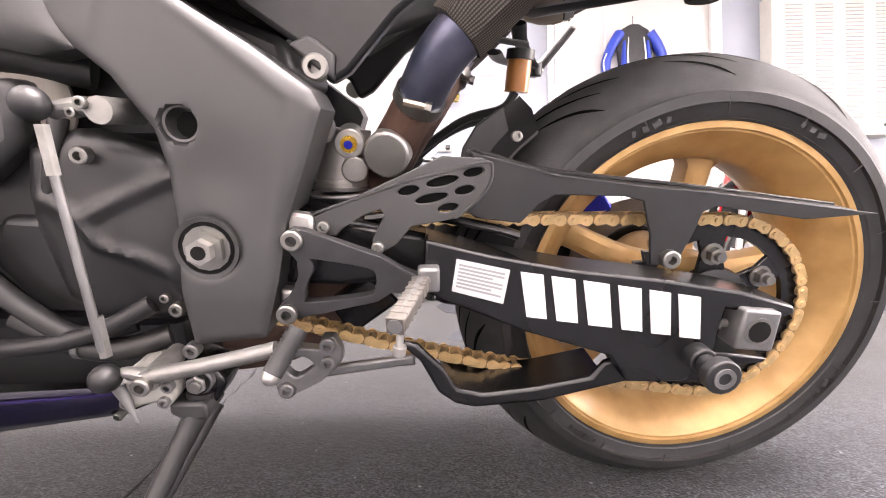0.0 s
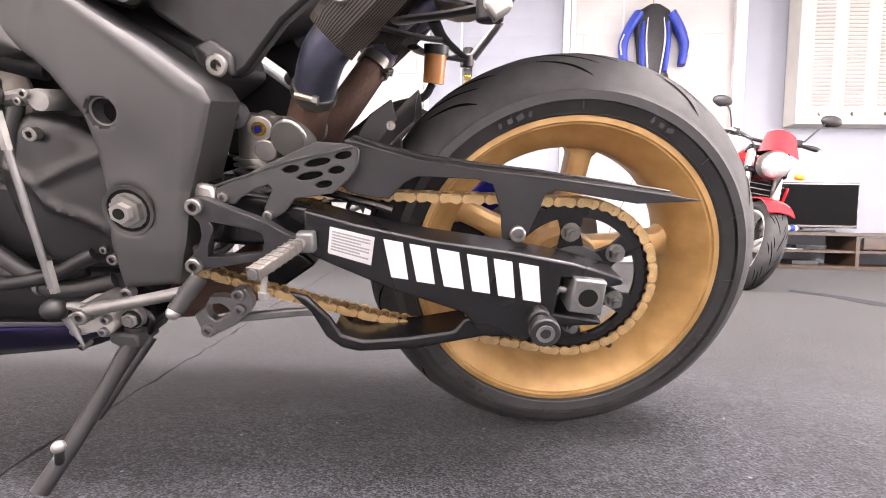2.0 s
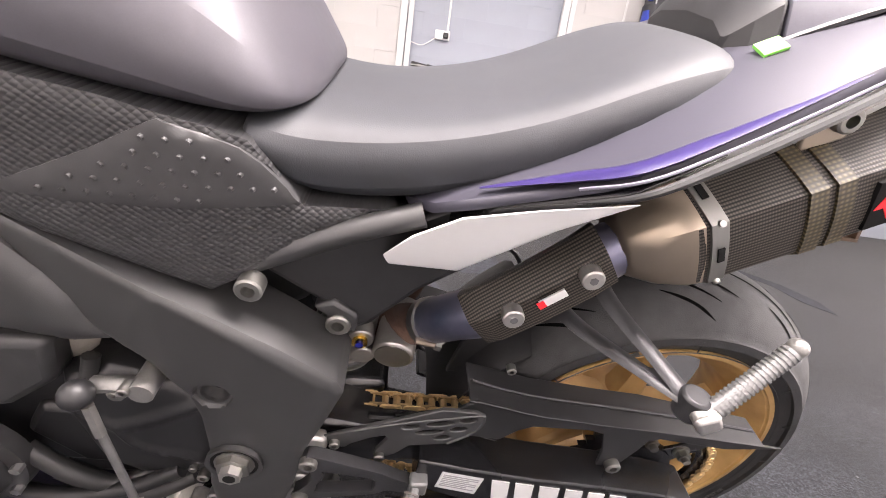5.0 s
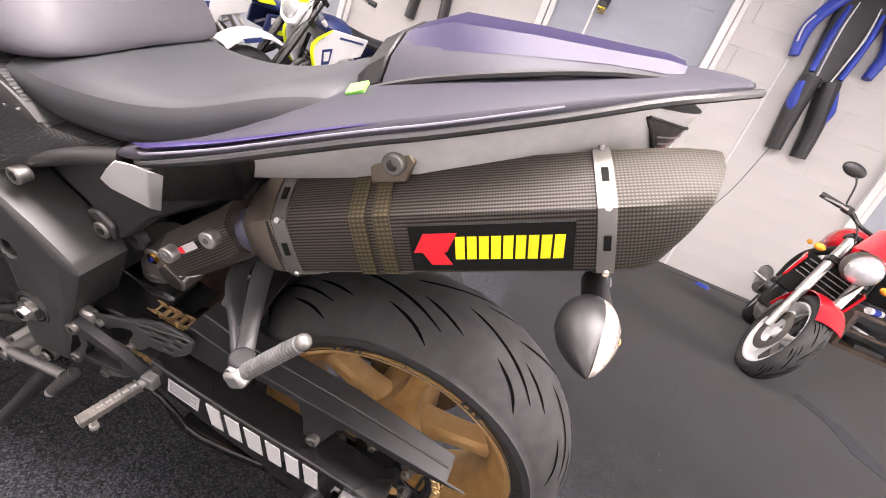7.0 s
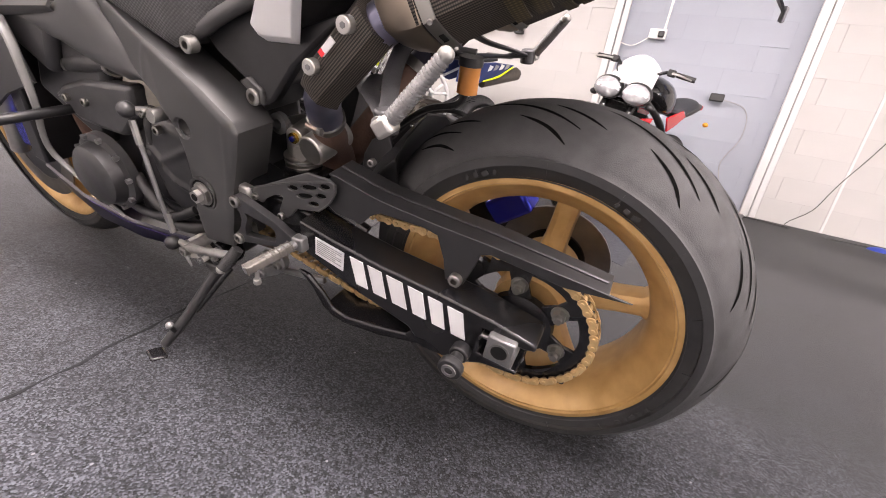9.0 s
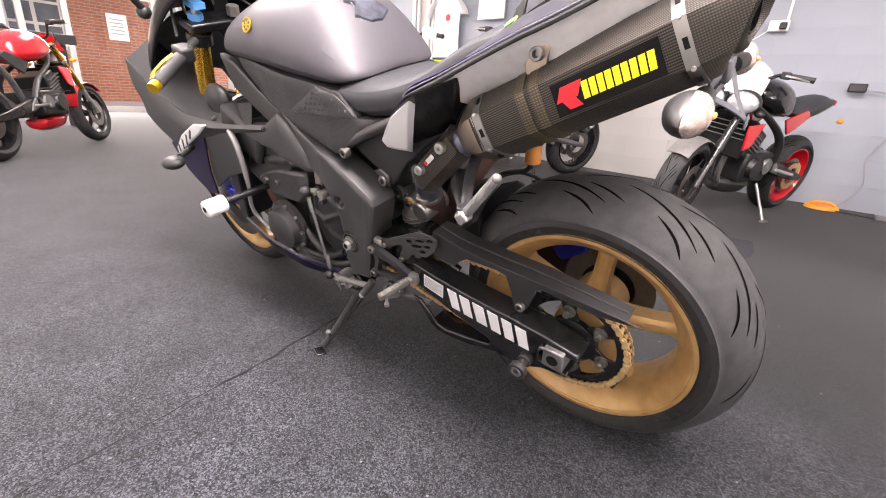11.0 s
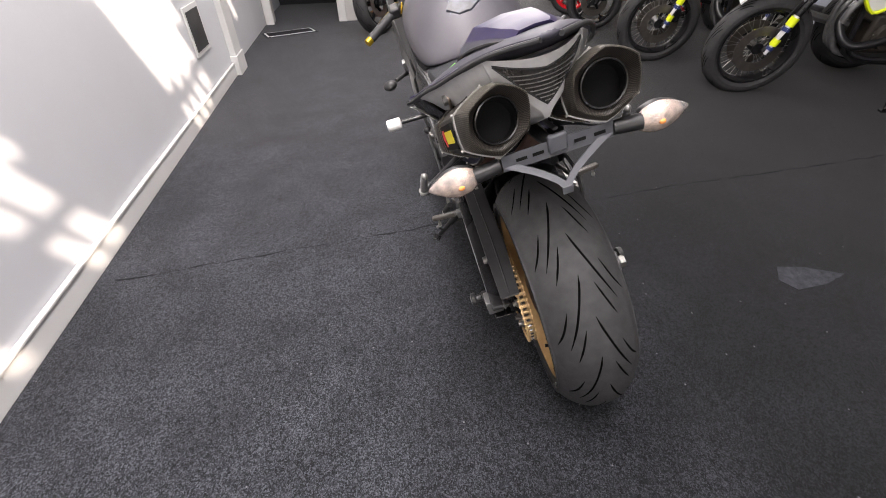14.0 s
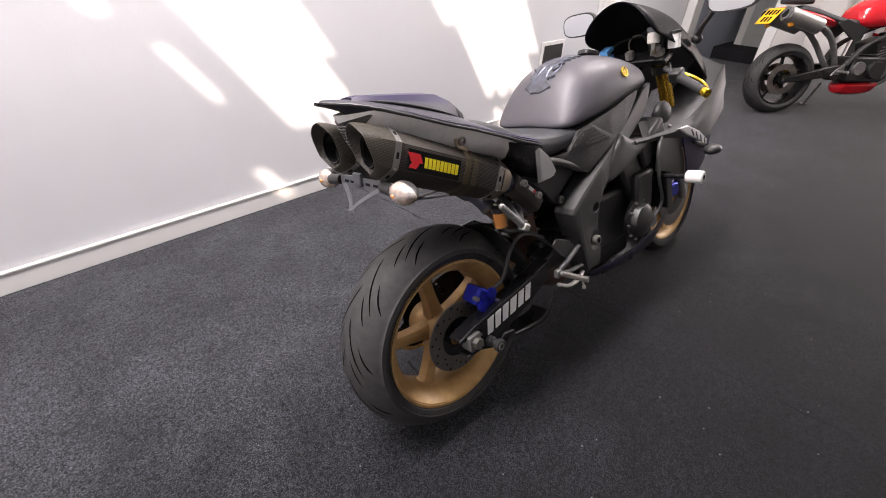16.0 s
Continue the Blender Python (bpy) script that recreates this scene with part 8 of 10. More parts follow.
# ---- the other motorcycles ----


def wheel_of(parent, name, c, tyre_r, half, rim, rim_half, rim_mat, spokes, spoke_mat, wire=False, seg=48, label=""):
    """A wheel with its tyre, spokes or wires, hub and disc."""
    w = part(name, lathe([(rim + 0.004, rim_half), (rim + 0.004, rim_half - 0.005), (rim - 0.012, rim_half * 0.5), (rim - 0.012, -rim_half * 0.5), (rim + 0.004, -rim_half + 0.005), (rim + 0.004, -rim_half), (rim - 0.008, -rim_half), (rim - 0.024, -rim_half * 0.5), (rim - 0.024, rim_half * 0.5), (rim - 0.008, rim_half)], seg, c, closed=True), rim_mat, parent, label)
    t, shape = tyre_mesh(c, rim, tyre_r, half, rim_half - 0.003, seg)
    part("tyre", t, RUBBER, w)
    part("tread_pattern", tread(c, shape, 10, half / 0.0975), GROOVE_SHADE, w)["kind"] = "stuff"
    if wire:
        wb = bmesh.new()
        for k in range(32):
            a = 2 * math.pi * k / 32
            s = 1 if k % 2 else -1
            b = a + (0.25 if k % 4 < 2 else -0.25)
            rod((c[0] + 0.035 * math.cos(b), c[1] + s * 0.03, c[2] + 0.035 * math.sin(b)), (c[0] + (rim - 0.02) * math.cos(a), c[1], c[2] + (rim - 0.02) * math.sin(a)), 0.0018, seg=5, bm=wb)
        tagged(part("wire_spokes", wb, ALU, w), kind="stuff")
    else:
        for k in range(spokes):
            part("spoke", spoke(2 * math.pi * k / spokes + 0.4, 0.03, rim - 0.02, c, 0.036, 0.024, 0.016, 0.012), spoke_mat, w)
    part("hub", rod((c[0], c[1] - 0.05, c[2]), (c[0], c[1] + 0.05, c[2]), 0.034, seg=20), spoke_mat, w)
    for s in (1, -1):
        part("brake_disc", lathe([(0.085, -0.002), (0.14, -0.002), (0.14, 0.002), (0.085, 0.002)], 36, (c[0], c[1] + s * 0.058, c[2]), closed=True), DISC, w)
    return w


def fork_of(parent, top, axle, mat, y=0.095, fat=0.026):
    f = part("fork", box(top[0], 0, top[2] - 0.02, 0.07, 2 * y + 0.06, 0.03, Matrix.Rotation(radians(-25), 4, "Y")), BLACK_SATIN, parent, bevel=0.005)
    part("lower_yoke", box(top[0] + 0.06, 0, top[2] - 0.17, 0.07, 2 * y + 0.06, 0.035, Matrix.Rotation(radians(-25), 4, "Y")), BLACK_SATIN, f, bevel=0.005)
    for s in (1, -1):
        a, b = Vector((top[0], s * y, top[2])), Vector((axle[0] - 0.02, s * y, axle[2]))
        part("fork_leg", rod(a, a.lerp(b, 0.62), fat, seg=16), mat, f)
        part("fork_slider", rod(a.lerp(b, 0.58), b, fat * 0.82, seg=16), BLACK_SATIN if mat is BLACK_SATIN else ALU, f)
        part("caliper", box(b.x - 0.07, s * (y - 0.02), b.z + 0.07, 0.07, 0.05, 0.09), BLACK_SATIN, f, bevel=0.008)
    return f


def bars_of(parent, c, width, rise, grip_mat, mirrors=True, guards=None):
    """A wide handlebar with grips, levers, switches, and mirrors or hand guards."""
    pts = [(c[0] - 0.10, -width, c[2] + rise * 0.9), (c[0] - 0.05, -width * 0.55, c[2] + rise), (c[0], -0.10, c[2] + 0.01), (c[0], 0.10, c[2] + 0.01), (c[0] - 0.05, width * 0.55, c[2] + rise), (c[0] - 0.10, width, c[2] + rise * 0.9)]
    h = part("handlebar", tube(pts, 0.011, 10), BLACK_SATIN, parent)
    for s in (1, -1):
        a, b = Vector((c[0] - 0.068, s * width * 0.68, c[2] + rise * 0.97)), Vector((c[0] - 0.102, s * width * 1.02, c[2] + rise * 0.9))
        part("grip", rod(a, b, 0.017, seg=14), grip_mat, h)
        part("switchgear", box(*(a + Vector((0.015, -s * 0.03, 0))), 0.05, 0.05, 0.045), BLACK_PLASTIC, h, bevel=0.008)
        part("lever", tube([tuple(a + Vector((0.045, -s * 0.02, 0))), tuple(a + Vector((0.075, s * 0.04, -0.005))), tuple(b + Vector((0.07, -s * 0.01, -0.01)))], [0.008, 0.007, 0.005], 6), ALU, h)
        if mirrors:
            part("mirror_stalk", tube([tuple(a + Vector((0.02, 0, 0.02))), tuple(a + Vector((0.04, s * 0.05, 0.12))), tuple(a + Vector((0.02, s * 0.09, 0.17)))], 0.005, 6), BLACK_PLASTIC, h)
            m = a + Vector((0.02, s * 0.11, 0.18))
            part("mirror_head", ball(m, 0.05, 0.4, 1.3, 0.75), BLACK_PLASTIC, h)
            part("mirror_glass", rod(m + Vector((-0.022, 0, 0)), m + Vector((-0.024, 0, 0)), 0.036, seg=18), MIRROR, h)
        if guards:
            part("hand_guard", loft([[tuple(a + Vector((0.09 - abs(u) * 0.05, s * (0.05 + u * 0.12), z))) for z in (-0.045 + 0.02 * abs(u), 0.0, 0.055 - 0.02 * abs(u))] + [tuple(a + Vector((0.084 - abs(u) * 0.05, s * (0.05 + u * 0.12), z))) for z in (0.055 - 0.02 * abs(u), 0.0, -0.045 + 0.02 * abs(u))] for u in (-0.8, -0.4, 0.0, 0.4, 0.8)]), guards, h)
    return h


def engine_of(parent, x, z, mat, w=0.30):
    e = part("engine", box(x, 0, z, 0.34, w, 0.22), mat, parent, "dark engine block", bevel=0.02)
    part("cylinder", box(x + 0.13, 0, z + 0.16, 0.17, w * 0.85, 0.22, Matrix.Rotation(radians(-22), 4, "Y")), mat, e, bevel=0.012)
    for k in range(5):
        part("fin", box(x + 0.10 + 0.014 * k, 0, z + 0.10 + 0.032 * k, 0.19, w * 0.92, 0.008, Matrix.Rotation(radians(-22), 4, "Y")), ALU_DARK, e)
    for s in (1, -1):
        part("engine_cover", rod((x + 0.06, s * w * 0.45, z), (x + 0.06, s * (w * 0.5 + 0.035), z), 0.085, 0.07, 26), mat, e)
        part("engine_cover", rod((x - 0.10, s * w * 0.45, z + 0.01), (x - 0.10, s * (w * 0.5 + 0.02), z + 0.01), 0.065, 0.055, 24), ALU_DARK, e)
        for k in range(6):
            a = k * math.pi / 3
            c = (x + 0.06 + 0.075 * math.cos(a), s * w * 0.5, z + 0.075 * math.sin(a))
            part("cover_bolt", rod(c, (c[0], c[1] + s * 0.012, c[2]), 0.006, seg=6), STEEL, e)
    for k in range(3):
        y = -0.07 + 0.07 * k
        part("header_pipe", tube([(x + 0.22, y, z + 0.20), (x + 0.30, y, z + 0.10), (x + 0.27, y * 0.8, z - 0.10), (x + 0.10, y * 0.6, z - 0.16)], 0.019, 8), ALU_DARK, e)
    return e


def side_stand_of(parent, x, mat, lean):
    y1 = 0.30
    st_ = part("side_stand", rod((x, 0.12, 0.28), (x + 0.05, y1, y1 * math.tan(lean) + 0.012), 0.011), mat, parent)
    part("stand_foot", box(x + 0.05, y1 + 0.01, (y1 + 0.01) * math.tan(lean) + 0.006, 0.06, 0.035, 0.010, Matrix.Rotation(lean, 4, "X")), mat, st_)


def placed(x, y, heading, lean=9.0):
    """The pose of a bike whose rear tyre stands at x, y and that points along heading (degrees from +x)."""
    return Matrix.Translation((x, y, 0)) @ Matrix.Rotation(radians(heading), 4, "Z") @ Matrix.Rotation(radians(-lean), 4, "X") @ Matrix.Translation((0, 0, 0.0))


def heading_of(rear, front):
    return math.degrees(math.atan2(front[1] - rear[1], front[0] - rear[0]))


FRONT_END = ("front_wheel", "fork", "headlamp", "flyscreen", "handlebar", "front_mudguard", "headlamp_mask", "clear_screen", "yellow_cowl", "fork_guard", "mudguard_graphic", "front_indicator")


def steered(b, degrees, x):
    """Turns the front end about the steering head."""
    m = Matrix.Translation((x, 0, 0)) @ Matrix.Rotation(radians(degrees), 4, "Z") @ Matrix.Translation((-x, 0, 0))
    for o in b.children:
        if o.name.split(".")[0] in FRONT_END:
            o.matrix_basis = m @ o.matrix_basis


def naked_bike(label, m, body, accent, rim_mat, fork_mat, lamp, wb=1.41, seat_mat=None, exhaust="under", sport=False, plate_on=False, tank_mat=None, fender=None, mirrors=True, spokes=5, steer=0, front_rim=None, panel=None, screen_mat=None, rise=0.05, tank_size=1.0):
    lean = radians(9)
    b = thing("parked_motorcycle", label, "motorcycle", "parked motorcycles", m)
    ra, fa = (0, 0, 0.315), (wb, 0, 0.300)
    wheel_of(b, "rear_wheel", ra, 0.315, 0.090, 0.224, 0.075, rim_mat, spokes, rim_mat)
    wheel_of(b, "front_wheel", fa, 0.300, 0.060, 0.224, 0.048, front_rim or rim_mat, spokes, front_rim or rim_mat)
    part("swingarm", plate([(-0.05, 0.34), (0.10, 0.37), (0.45, 0.46), (0.52, 0.42), (0.45, 0.36), (0.10, 0.30), (-0.05, 0.29)], 0.10, 0.14), BLACK_SATIN, b, bevel=0.008)
    part("swingarm_right", plate([(-0.05, 0.34), (0.10, 0.37), (0.45, 0.46), (0.52, 0.42), (0.45, 0.36), (0.10, 0.30), (-0.05, 0.29)], -0.14, -0.10), BLACK_SATIN, b, bevel=0.008)
    part("sprocket", lathe([(0.07, -0.003), (0.115, -0.003), (0.115, 0.003), (0.07, 0.003)], 40, (0, 0.085, 0.315), closed=True), CHAIN_GOLD, b)
    part("chain_run", tube([(0.0, 0.085, 0.43), (0.30, 0.085, 0.445), (0.56, 0.085, 0.46)], 0.008, 6), CHAIN_DARK, b)
    engine_of(b, 0.72, 0.42, ENGINE_BLACK)
    part("radiator", box(1.03, 0, 0.62, 0.04, 0.34, 0.26, Matrix.Rotation(radians(-15), 4, "Y")), BLACK_AND_SHADE, b, "dark radiator with fine slats", bevel=0.006)
    for k in range(7):
        part("radiator_slat", box(1.055 + 0.012 * (k - 3) * 0.9, 0, 0.62 + 0.033 * (k - 3), 0.006, 0.30, 0.006), ALU_DARK, b)
    for s in (1, -1):
        part("frame_spar", tube([(0.50, s * 0.13, 0.46), (0.60, s * 0.155, 0.62), (0.80, s * 0.15, 0.74), (1.02, s * 0.07, 0.86)], [0.034, 0.03, 0.028, 0.026], 10, flat=0.6), BLACK_MATT, b)
        part("radiator_shroud", plate([(0.92, 0.74), (1.10, 0.72), (1.06, 0.55), (0.98, 0.58)], s * 0.165, s * 0.18), panel or body, b, bevel=0.006)
        part("side_panel", plate([(0.50, 0.66), (0.60, 0.76), (0.36, 0.84), (0.28, 0.80), (0.42, 0.70)], s * 0.12, s * 0.135), panel or BLACK_PLASTIC, b, bevel=0.005)
        part("footpeg", rod((0.44, s * 0.14, 0.40), (0.43, s * 0.27, 0.40), 0.012), ALU, b)
        part("rearset", plate([(0.50, 0.48), (0.42, 0.42), (0.38, 0.36), (0.48, 0.38)], s * 0.13, s * 0.15), ALU_DARK, b, bevel=0.005)
        part("indicator", ball((-0.16, s * 0.15, 0.78), 0.022, 1.3, 1, 0.9), ORANGE, b)
        part("front_indicator", ball((1.16, s * 0.20, 0.80), 0.024, 1.0, 1.3, 0.9), ORANGE if not sport else BLACK_PLASTIC, b)
    TK = [(0.50, [(0, 0.80), (0.08, 0.80), (0.10, 0.83), (0.08, 0.88), (0, 0.90)]), (0.58, [(0, 0.76), (0.13, 0.77), (0.155, 0.83), (0.13, 0.94), (0, 0.975)]), (0.70, [(0, 0.76), (0.15, 0.77), (0.18, 0.86), (0.15, 0.985), (0, 1.03)]), (0.84, [(0, 0.80), (0.15, 0.80), (0.18, 0.88), (0.14, 0.99), (0, 1.03)]), (0.98, [(0, 0.86), (0.11, 0.86), (0.13, 0.90), (0.10, 0.95), (0, 0.98)])]
    TK = [(0.75 + (x - 0.75) * tank_size, [(y * tank_size, 0.80 + (z - 0.80) * tank_size) for y, z in h]) for x, h in TK]
    part("fuel_tank", half_loft(TK), tank_mat or body, b, "painted fuel tank", sub=2)
    ST = [(0.56, [(0, 0.79), (0.10, 0.79), (0.12, 0.82), (0.10, 0.84), (0, 0.86)]), (0.40, [(0, 0.77), (0.13, 0.77), (0.15, 0.80), (0.12, 0.83), (0, 0.84)]), (0.22, [(0, 0.81), (0.11, 0.81), (0.13, 0.84), (0.11, 0.88), (0, 0.895)]), (0.02, [(0, 0.88), (0.09, 0.88), (0.11, 0.90), (0.08, 0.945), (0, 0.955)]), (-0.06, [(0, 0.90), (0.05, 0.90), (0.06, 0.91), (0.05, 0.935), (0, 0.94)])]
    part("seat", half_loft(ST), seat_mat or SEAT, b, "black dual seat", sub=2)
    TL = [(0.34, [(0, 0.74), (0.12, 0.75), (0.155, 0.79), (0.12, 0.81), (0, 0.81)]), (0.15, [(0, 0.79), (0.11, 0.80), (0.14, 0.85), (0.11, 0.87), (0, 0.87)]), (-0.05, [(0, 0.85), (0.08, 0.86), (0.11, 0.895), (0.08, 0.915), (0, 0.915)]), (-0.20, [(0, 0.89), (0.04, 0.90), (0.06, 0.92), (0.04, 0.935), (0, 0.935)])]
    part("tail", half_loft(TL), body, b, "painted tail unit", sub=1)
    part("tail_light", box(-0.205, 0, 0.90, 0.03, 0.09, 0.04), RED_PRINT, b, bevel=0.008)
    if exhaust == "under":
        for s in (1, -1):
            sl = part("silencer", rod((0.12, s * 0.125, 0.772), (-0.22, s * 0.14, 0.865), 0.066, seg=24), ALU, b, "twin under-seat silencer")
            part("end_cap", rod((-0.22, s * 0.14, 0.865), (-0.236, s * 0.141, 0.869), 0.056, seg=24), ALU_DARK, sl)
            part("mouth", rod((-0.2355, s * 0.141, 0.8688), (-0.2375, s * 0.141, 0.8694), 0.034, seg=20), BLACK_AND_SHADE, sl)
            part("link", tube([(0.13, s * 0.120, 0.770), (0.22, s * 0.115, 0.735), (0.34, s * 0.10, 0.62), (0.46, s * 0.06, 0.45), (0.6, 0, 0.3)], 0.024, 10), ALU_DARK, sl)
    else:
        sl = part("silencer", rod((0.42, -0.16, 0.33), (0.08, -0.20, 0.42), 0.052, seg=24), ALU_DARK, b, "grey low silencer")
        part("end_cap", rod((0.08, -0.20, 0.42), (0.05, -0.203, 0.428), 0.044, seg=24), BLACK_AND_SHADE, sl)
    part("belly_pan", half_loft([(0.55, [(0, 0.18), (0.09, 0.20), (0.12, 0.28), (0.10, 0.30), (0, 0.30)]), (0.80, [(0, 0.17), (0.10, 0.19), (0.14, 0.29), (0.12, 0.31), (0, 0.31)]), (0.98, [(0, 0.22), (0.06, 0.23), (0.09, 0.30), (0.08, 0.33), (0, 0.33)])]), accent if not sport else BLACK_MATT, b, "belly pan", sub=1)
    fork_of(b, (1.08, 0, 0.95), fa, fork_mat)
    fm = fender or body
    part("front_mudguard", loft([[(fa[0] + 0.318 * math.cos(a), y, fa[2] + 0.318 * math.sin(a) - 2.5 * y * y) for y in (-0.07, -0.035, 0, 0.035, 0.07)] + [(fa[0] + 0.312 * math.cos(a), y, fa[2] + 0.312 * math.sin(a) - 2.5 * y * y) for y in (0.07, 0.035, 0, -0.035, -0.07)] for a in np.linspace(radians(45), radians(165), 12)]), fm, b, "front mudguard", smooth=50)
    if lamp == "round":
        lh = part("headlamp", ball((1.22, 0, 0.83), 0.095, 0.9, 1, 1), STEEL, b, "round chromed headlamp")
        part("lamp_glass", ball((1.265, 0, 0.825), 0.085, 0.6, 1, 1), HEADLAMP, lh)
        part("flyscreen", loft([[(1.24 - 0.05 * u, y * (1 - 0.3 * u), 0.92 + 0.14 * u - 2 * y * y) for y in (-0.12, -0.06, 0, 0.06, 0.12)] + [(1.235 - 0.05 * u, y * (1 - 0.3 * u), 0.92 + 0.14 * u - 2 * y * y) for y in (0.12, 0.06, 0, -0.06, -0.12)] for u in (0, 0.5, 1)]), body, b, smooth=60)
    else:
        for s in (1, -1):
            lh = part("headlamp", ball((1.20, s * 0.098, 0.855), 0.090, 0.8, 1.15, 0.85), BLACK_PLASTIC, b, "oval headlamp")
            part("lamp_glass", ball((1.228, s * 0.100, 0.850), 0.081, 0.8, 1.15, 0.85), HEADLAMP, lh)
        part("flyscreen", loft([[(1.235 - 0.27 * u + 0.05 * u * u, y * (1 - 0.22 * u), 0.905 + 0.20 * u - 2.3 * y * y) for y in (-0.17, -0.13, -0.07, 0, 0.07, 0.13, 0.17)] + [(1.227 - 0.27 * u + 0.05 * u * u, y * (1 - 0.22 * u), 0.899 + 0.20 * u - 2.3 * y * y) for y in (0.17, 0.13, 0.07, 0, -0.07, -0.13, -0.17)] for u in (0, 0.25, 0.5, 0.75, 1)]), screen_mat or tank_mat or body, b, "fly screen", smooth=60)
    bars_of(b, (1.05, 0, 0.99), 0.34, rise, GRIP_RUBBER, mirrors)
    steered(b, steer, 1.10)
    side_stand_of(b, 0.55, ALU if not sport else ALU, lean)
    part("hose", tube([(1.02, 0.05, 0.95), (1.10, 0.12, 0.85), (1.20, 0.08, 0.6), (wb - 0.1, 0.08, 0.40)], 0.005, 6), CABLE_BLACK, b)
    part("cable", tube([(1.0, -0.2, 1.03), (1.14, -0.12, 0.98), (1.10, -0.05, 0.86), (0.95, -0.04, 0.80)], 0.005, 6), CABLE_BLACK, b)
    if plate_on:
        tilt = Matrix.Translation((-0.275, 0, 0.850)) @ Matrix.Rotation(radians(38), 4, "Y")
        pl = part("number_plate", box(0, 0, 0, 0.004, 0.21, 0.165), PLATE_YELLOW, b, "yellow number plate with dark bars", bevel=0.001)
        pl.matrix_local = tilt
        for j in range(2):
            for k in range(4 - j):
                part("plate_bar", box(-0.0028, -0.066 + 0.044 * k + 0.02 * j, 0.036 - 0.072 * j, 0.002, 0.028, 0.05), BLACK_AND_SHADE, pl)
        part("plate_holder", tube([(-0.12, 0, 0.86), (-0.22, 0, 0.88), (-0.255, 0, 0.82)], 0.02, 8, flat=0.4), BLACK_PLASTIC, b)
        part("rear_caliper", box(0.10, 0.075, 0.40, 0.08, 0.05, 0.06, Matrix.Rotation(radians(35), 4, "Y")), GOLD_ANO, b, "gold rear caliper", bevel=0.008)
        part("pillion_bag", box(-0.06, 0, 0.975, 0.22, 0.15, 0.05), BLACK_PLASTIC, b, bevel=0.015)
    return b


def trail_bike(label, m, wb=1.48, size=1.10, flyscreen=False, guards=None, mask=None):
    lean = radians(8)
    wb /= size
    b = thing("parked_motorcycle", label, "motorcycle", "parked motorcycles", m @ Matrix.Scale(size, 4))
    ra, fa = (0, 0, 0.315), (wb, 0, 0.305)
    wheel_of(b, "rear_wheel", ra, 0.315, 0.078, 0.224, 0.062, BLACK_SATIN, 0, BLACK_SATIN, wire=True)
    wheel_of(b, "front_wheel", fa, 0.305, 0.060, 0.224, 0.046, BLACK_SATIN, 0, BLACK_SATIN, wire=True)
    for s in (1, -1):
        part("swingarm", tube([(-0.02, s * 0.11, 0.315), (0.25, s * 0.11, 0.36), (0.55, s * 0.09, 0.43)], [0.022, 0.028, 0.03], 8, flat=1.0), ALU_DARK, b)
        fg = part("fork_guard", tube([(wb - 0.10, s * 0.115, 0.52), (wb - 0.05, s * 0.118, 0.40), (wb - 0.02, s * 0.112, 0.30)], [0.025, 0.022, 0.018], 8, flat=0.5), WHITE_PAINT, b, "white fork guard with yellow and navy blocks")
        for q, (mat, a0, a1) in enumerate(((FLUO, 0.04, 0.26), (NAVY, 0.30, 0.40), (FLUO, 0.62, 0.80), (NAVY, 0.84, 0.92))):
            p0, p1 = (Vector((wb - 0.10, s * 0.1165, 0.52)).lerp(Vector((wb - 0.025, s * 0.1165, 0.31)), u) for u in (a0, a1))
            part("guard_block", rod(p0, p1, 0.0262 - 0.004 * a0, 0.0262 - 0.004 * a1, 10), mat, fg)
        shr = part("tank_shroud", plate([(0.66, 0.93), (0.98, 0.91), (1.12, 0.78), (1.06, 0.64), (0.98, 0.55), (0.90, 0.58), (0.86, 0.72), (0.68, 0.80)], s * 0.15, s * 0.17), WHITE_PAINT, b, "white tank shroud with yellow edge", bevel=0.008)
        part("shroud_edge", tube([(1.00, s * 0.172, 0.90), (1.115, s * 0.172, 0.775), (1.06, s * 0.172, 0.645), (0.98, s * 0.172, 0.555), (0.905, s * 0.172, 0.585)], [0.010, 0.018, 0.020, 0.020, 0.014], 6, 3, flat=0.5), FLUO, shr, "fluorescent edge")
        part("shroud_mark", plate([(0.95, 0.79), (1.03, 0.76), (1.00, 0.66), (0.94, 0.68)], s * 0.1705, s * 0.1735), NAVY, shr)
        part("shroud_mark_inner", plate([(0.965, 0.765), (1.012, 0.748), (0.992, 0.688), (0.955, 0.700)], s * 0.1737, s * 0.1752), WHITE_PAINT, shr)
        part("shroud_bar", plate([(0.70, 0.90), (0.92, 0.88), (0.92, 0.865), (0.70, 0.885)], s * 0.1705, s * 0.1735), NAVY, shr)
        pn = part("side_panel", plate([(0.50, 0.84), (0.10, 0.93), (-0.16, 0.95), (0.02, 0.82), (0.36, 0.69), (0.50, 0.71)], s * 0.11, s * 0.135), NAVY, b, "navy side panel with white and yellow print", bevel=0.006)
        part("panel_edge", tube([(-0.14, s * 0.137, 0.935), (0.02, s * 0.137, 0.826), (0.20, s * 0.137, 0.758)], [0.008, 0.016, 0.010], 6, 3, flat=0.5), FLUO, pn)
        part("panel_flash", plate([(0.44, 0.735), (0.32, 0.775), (0.26, 0.765), (0.36, 0.72)], s * 0.1355, s * 0.1385), FLUO, pn)
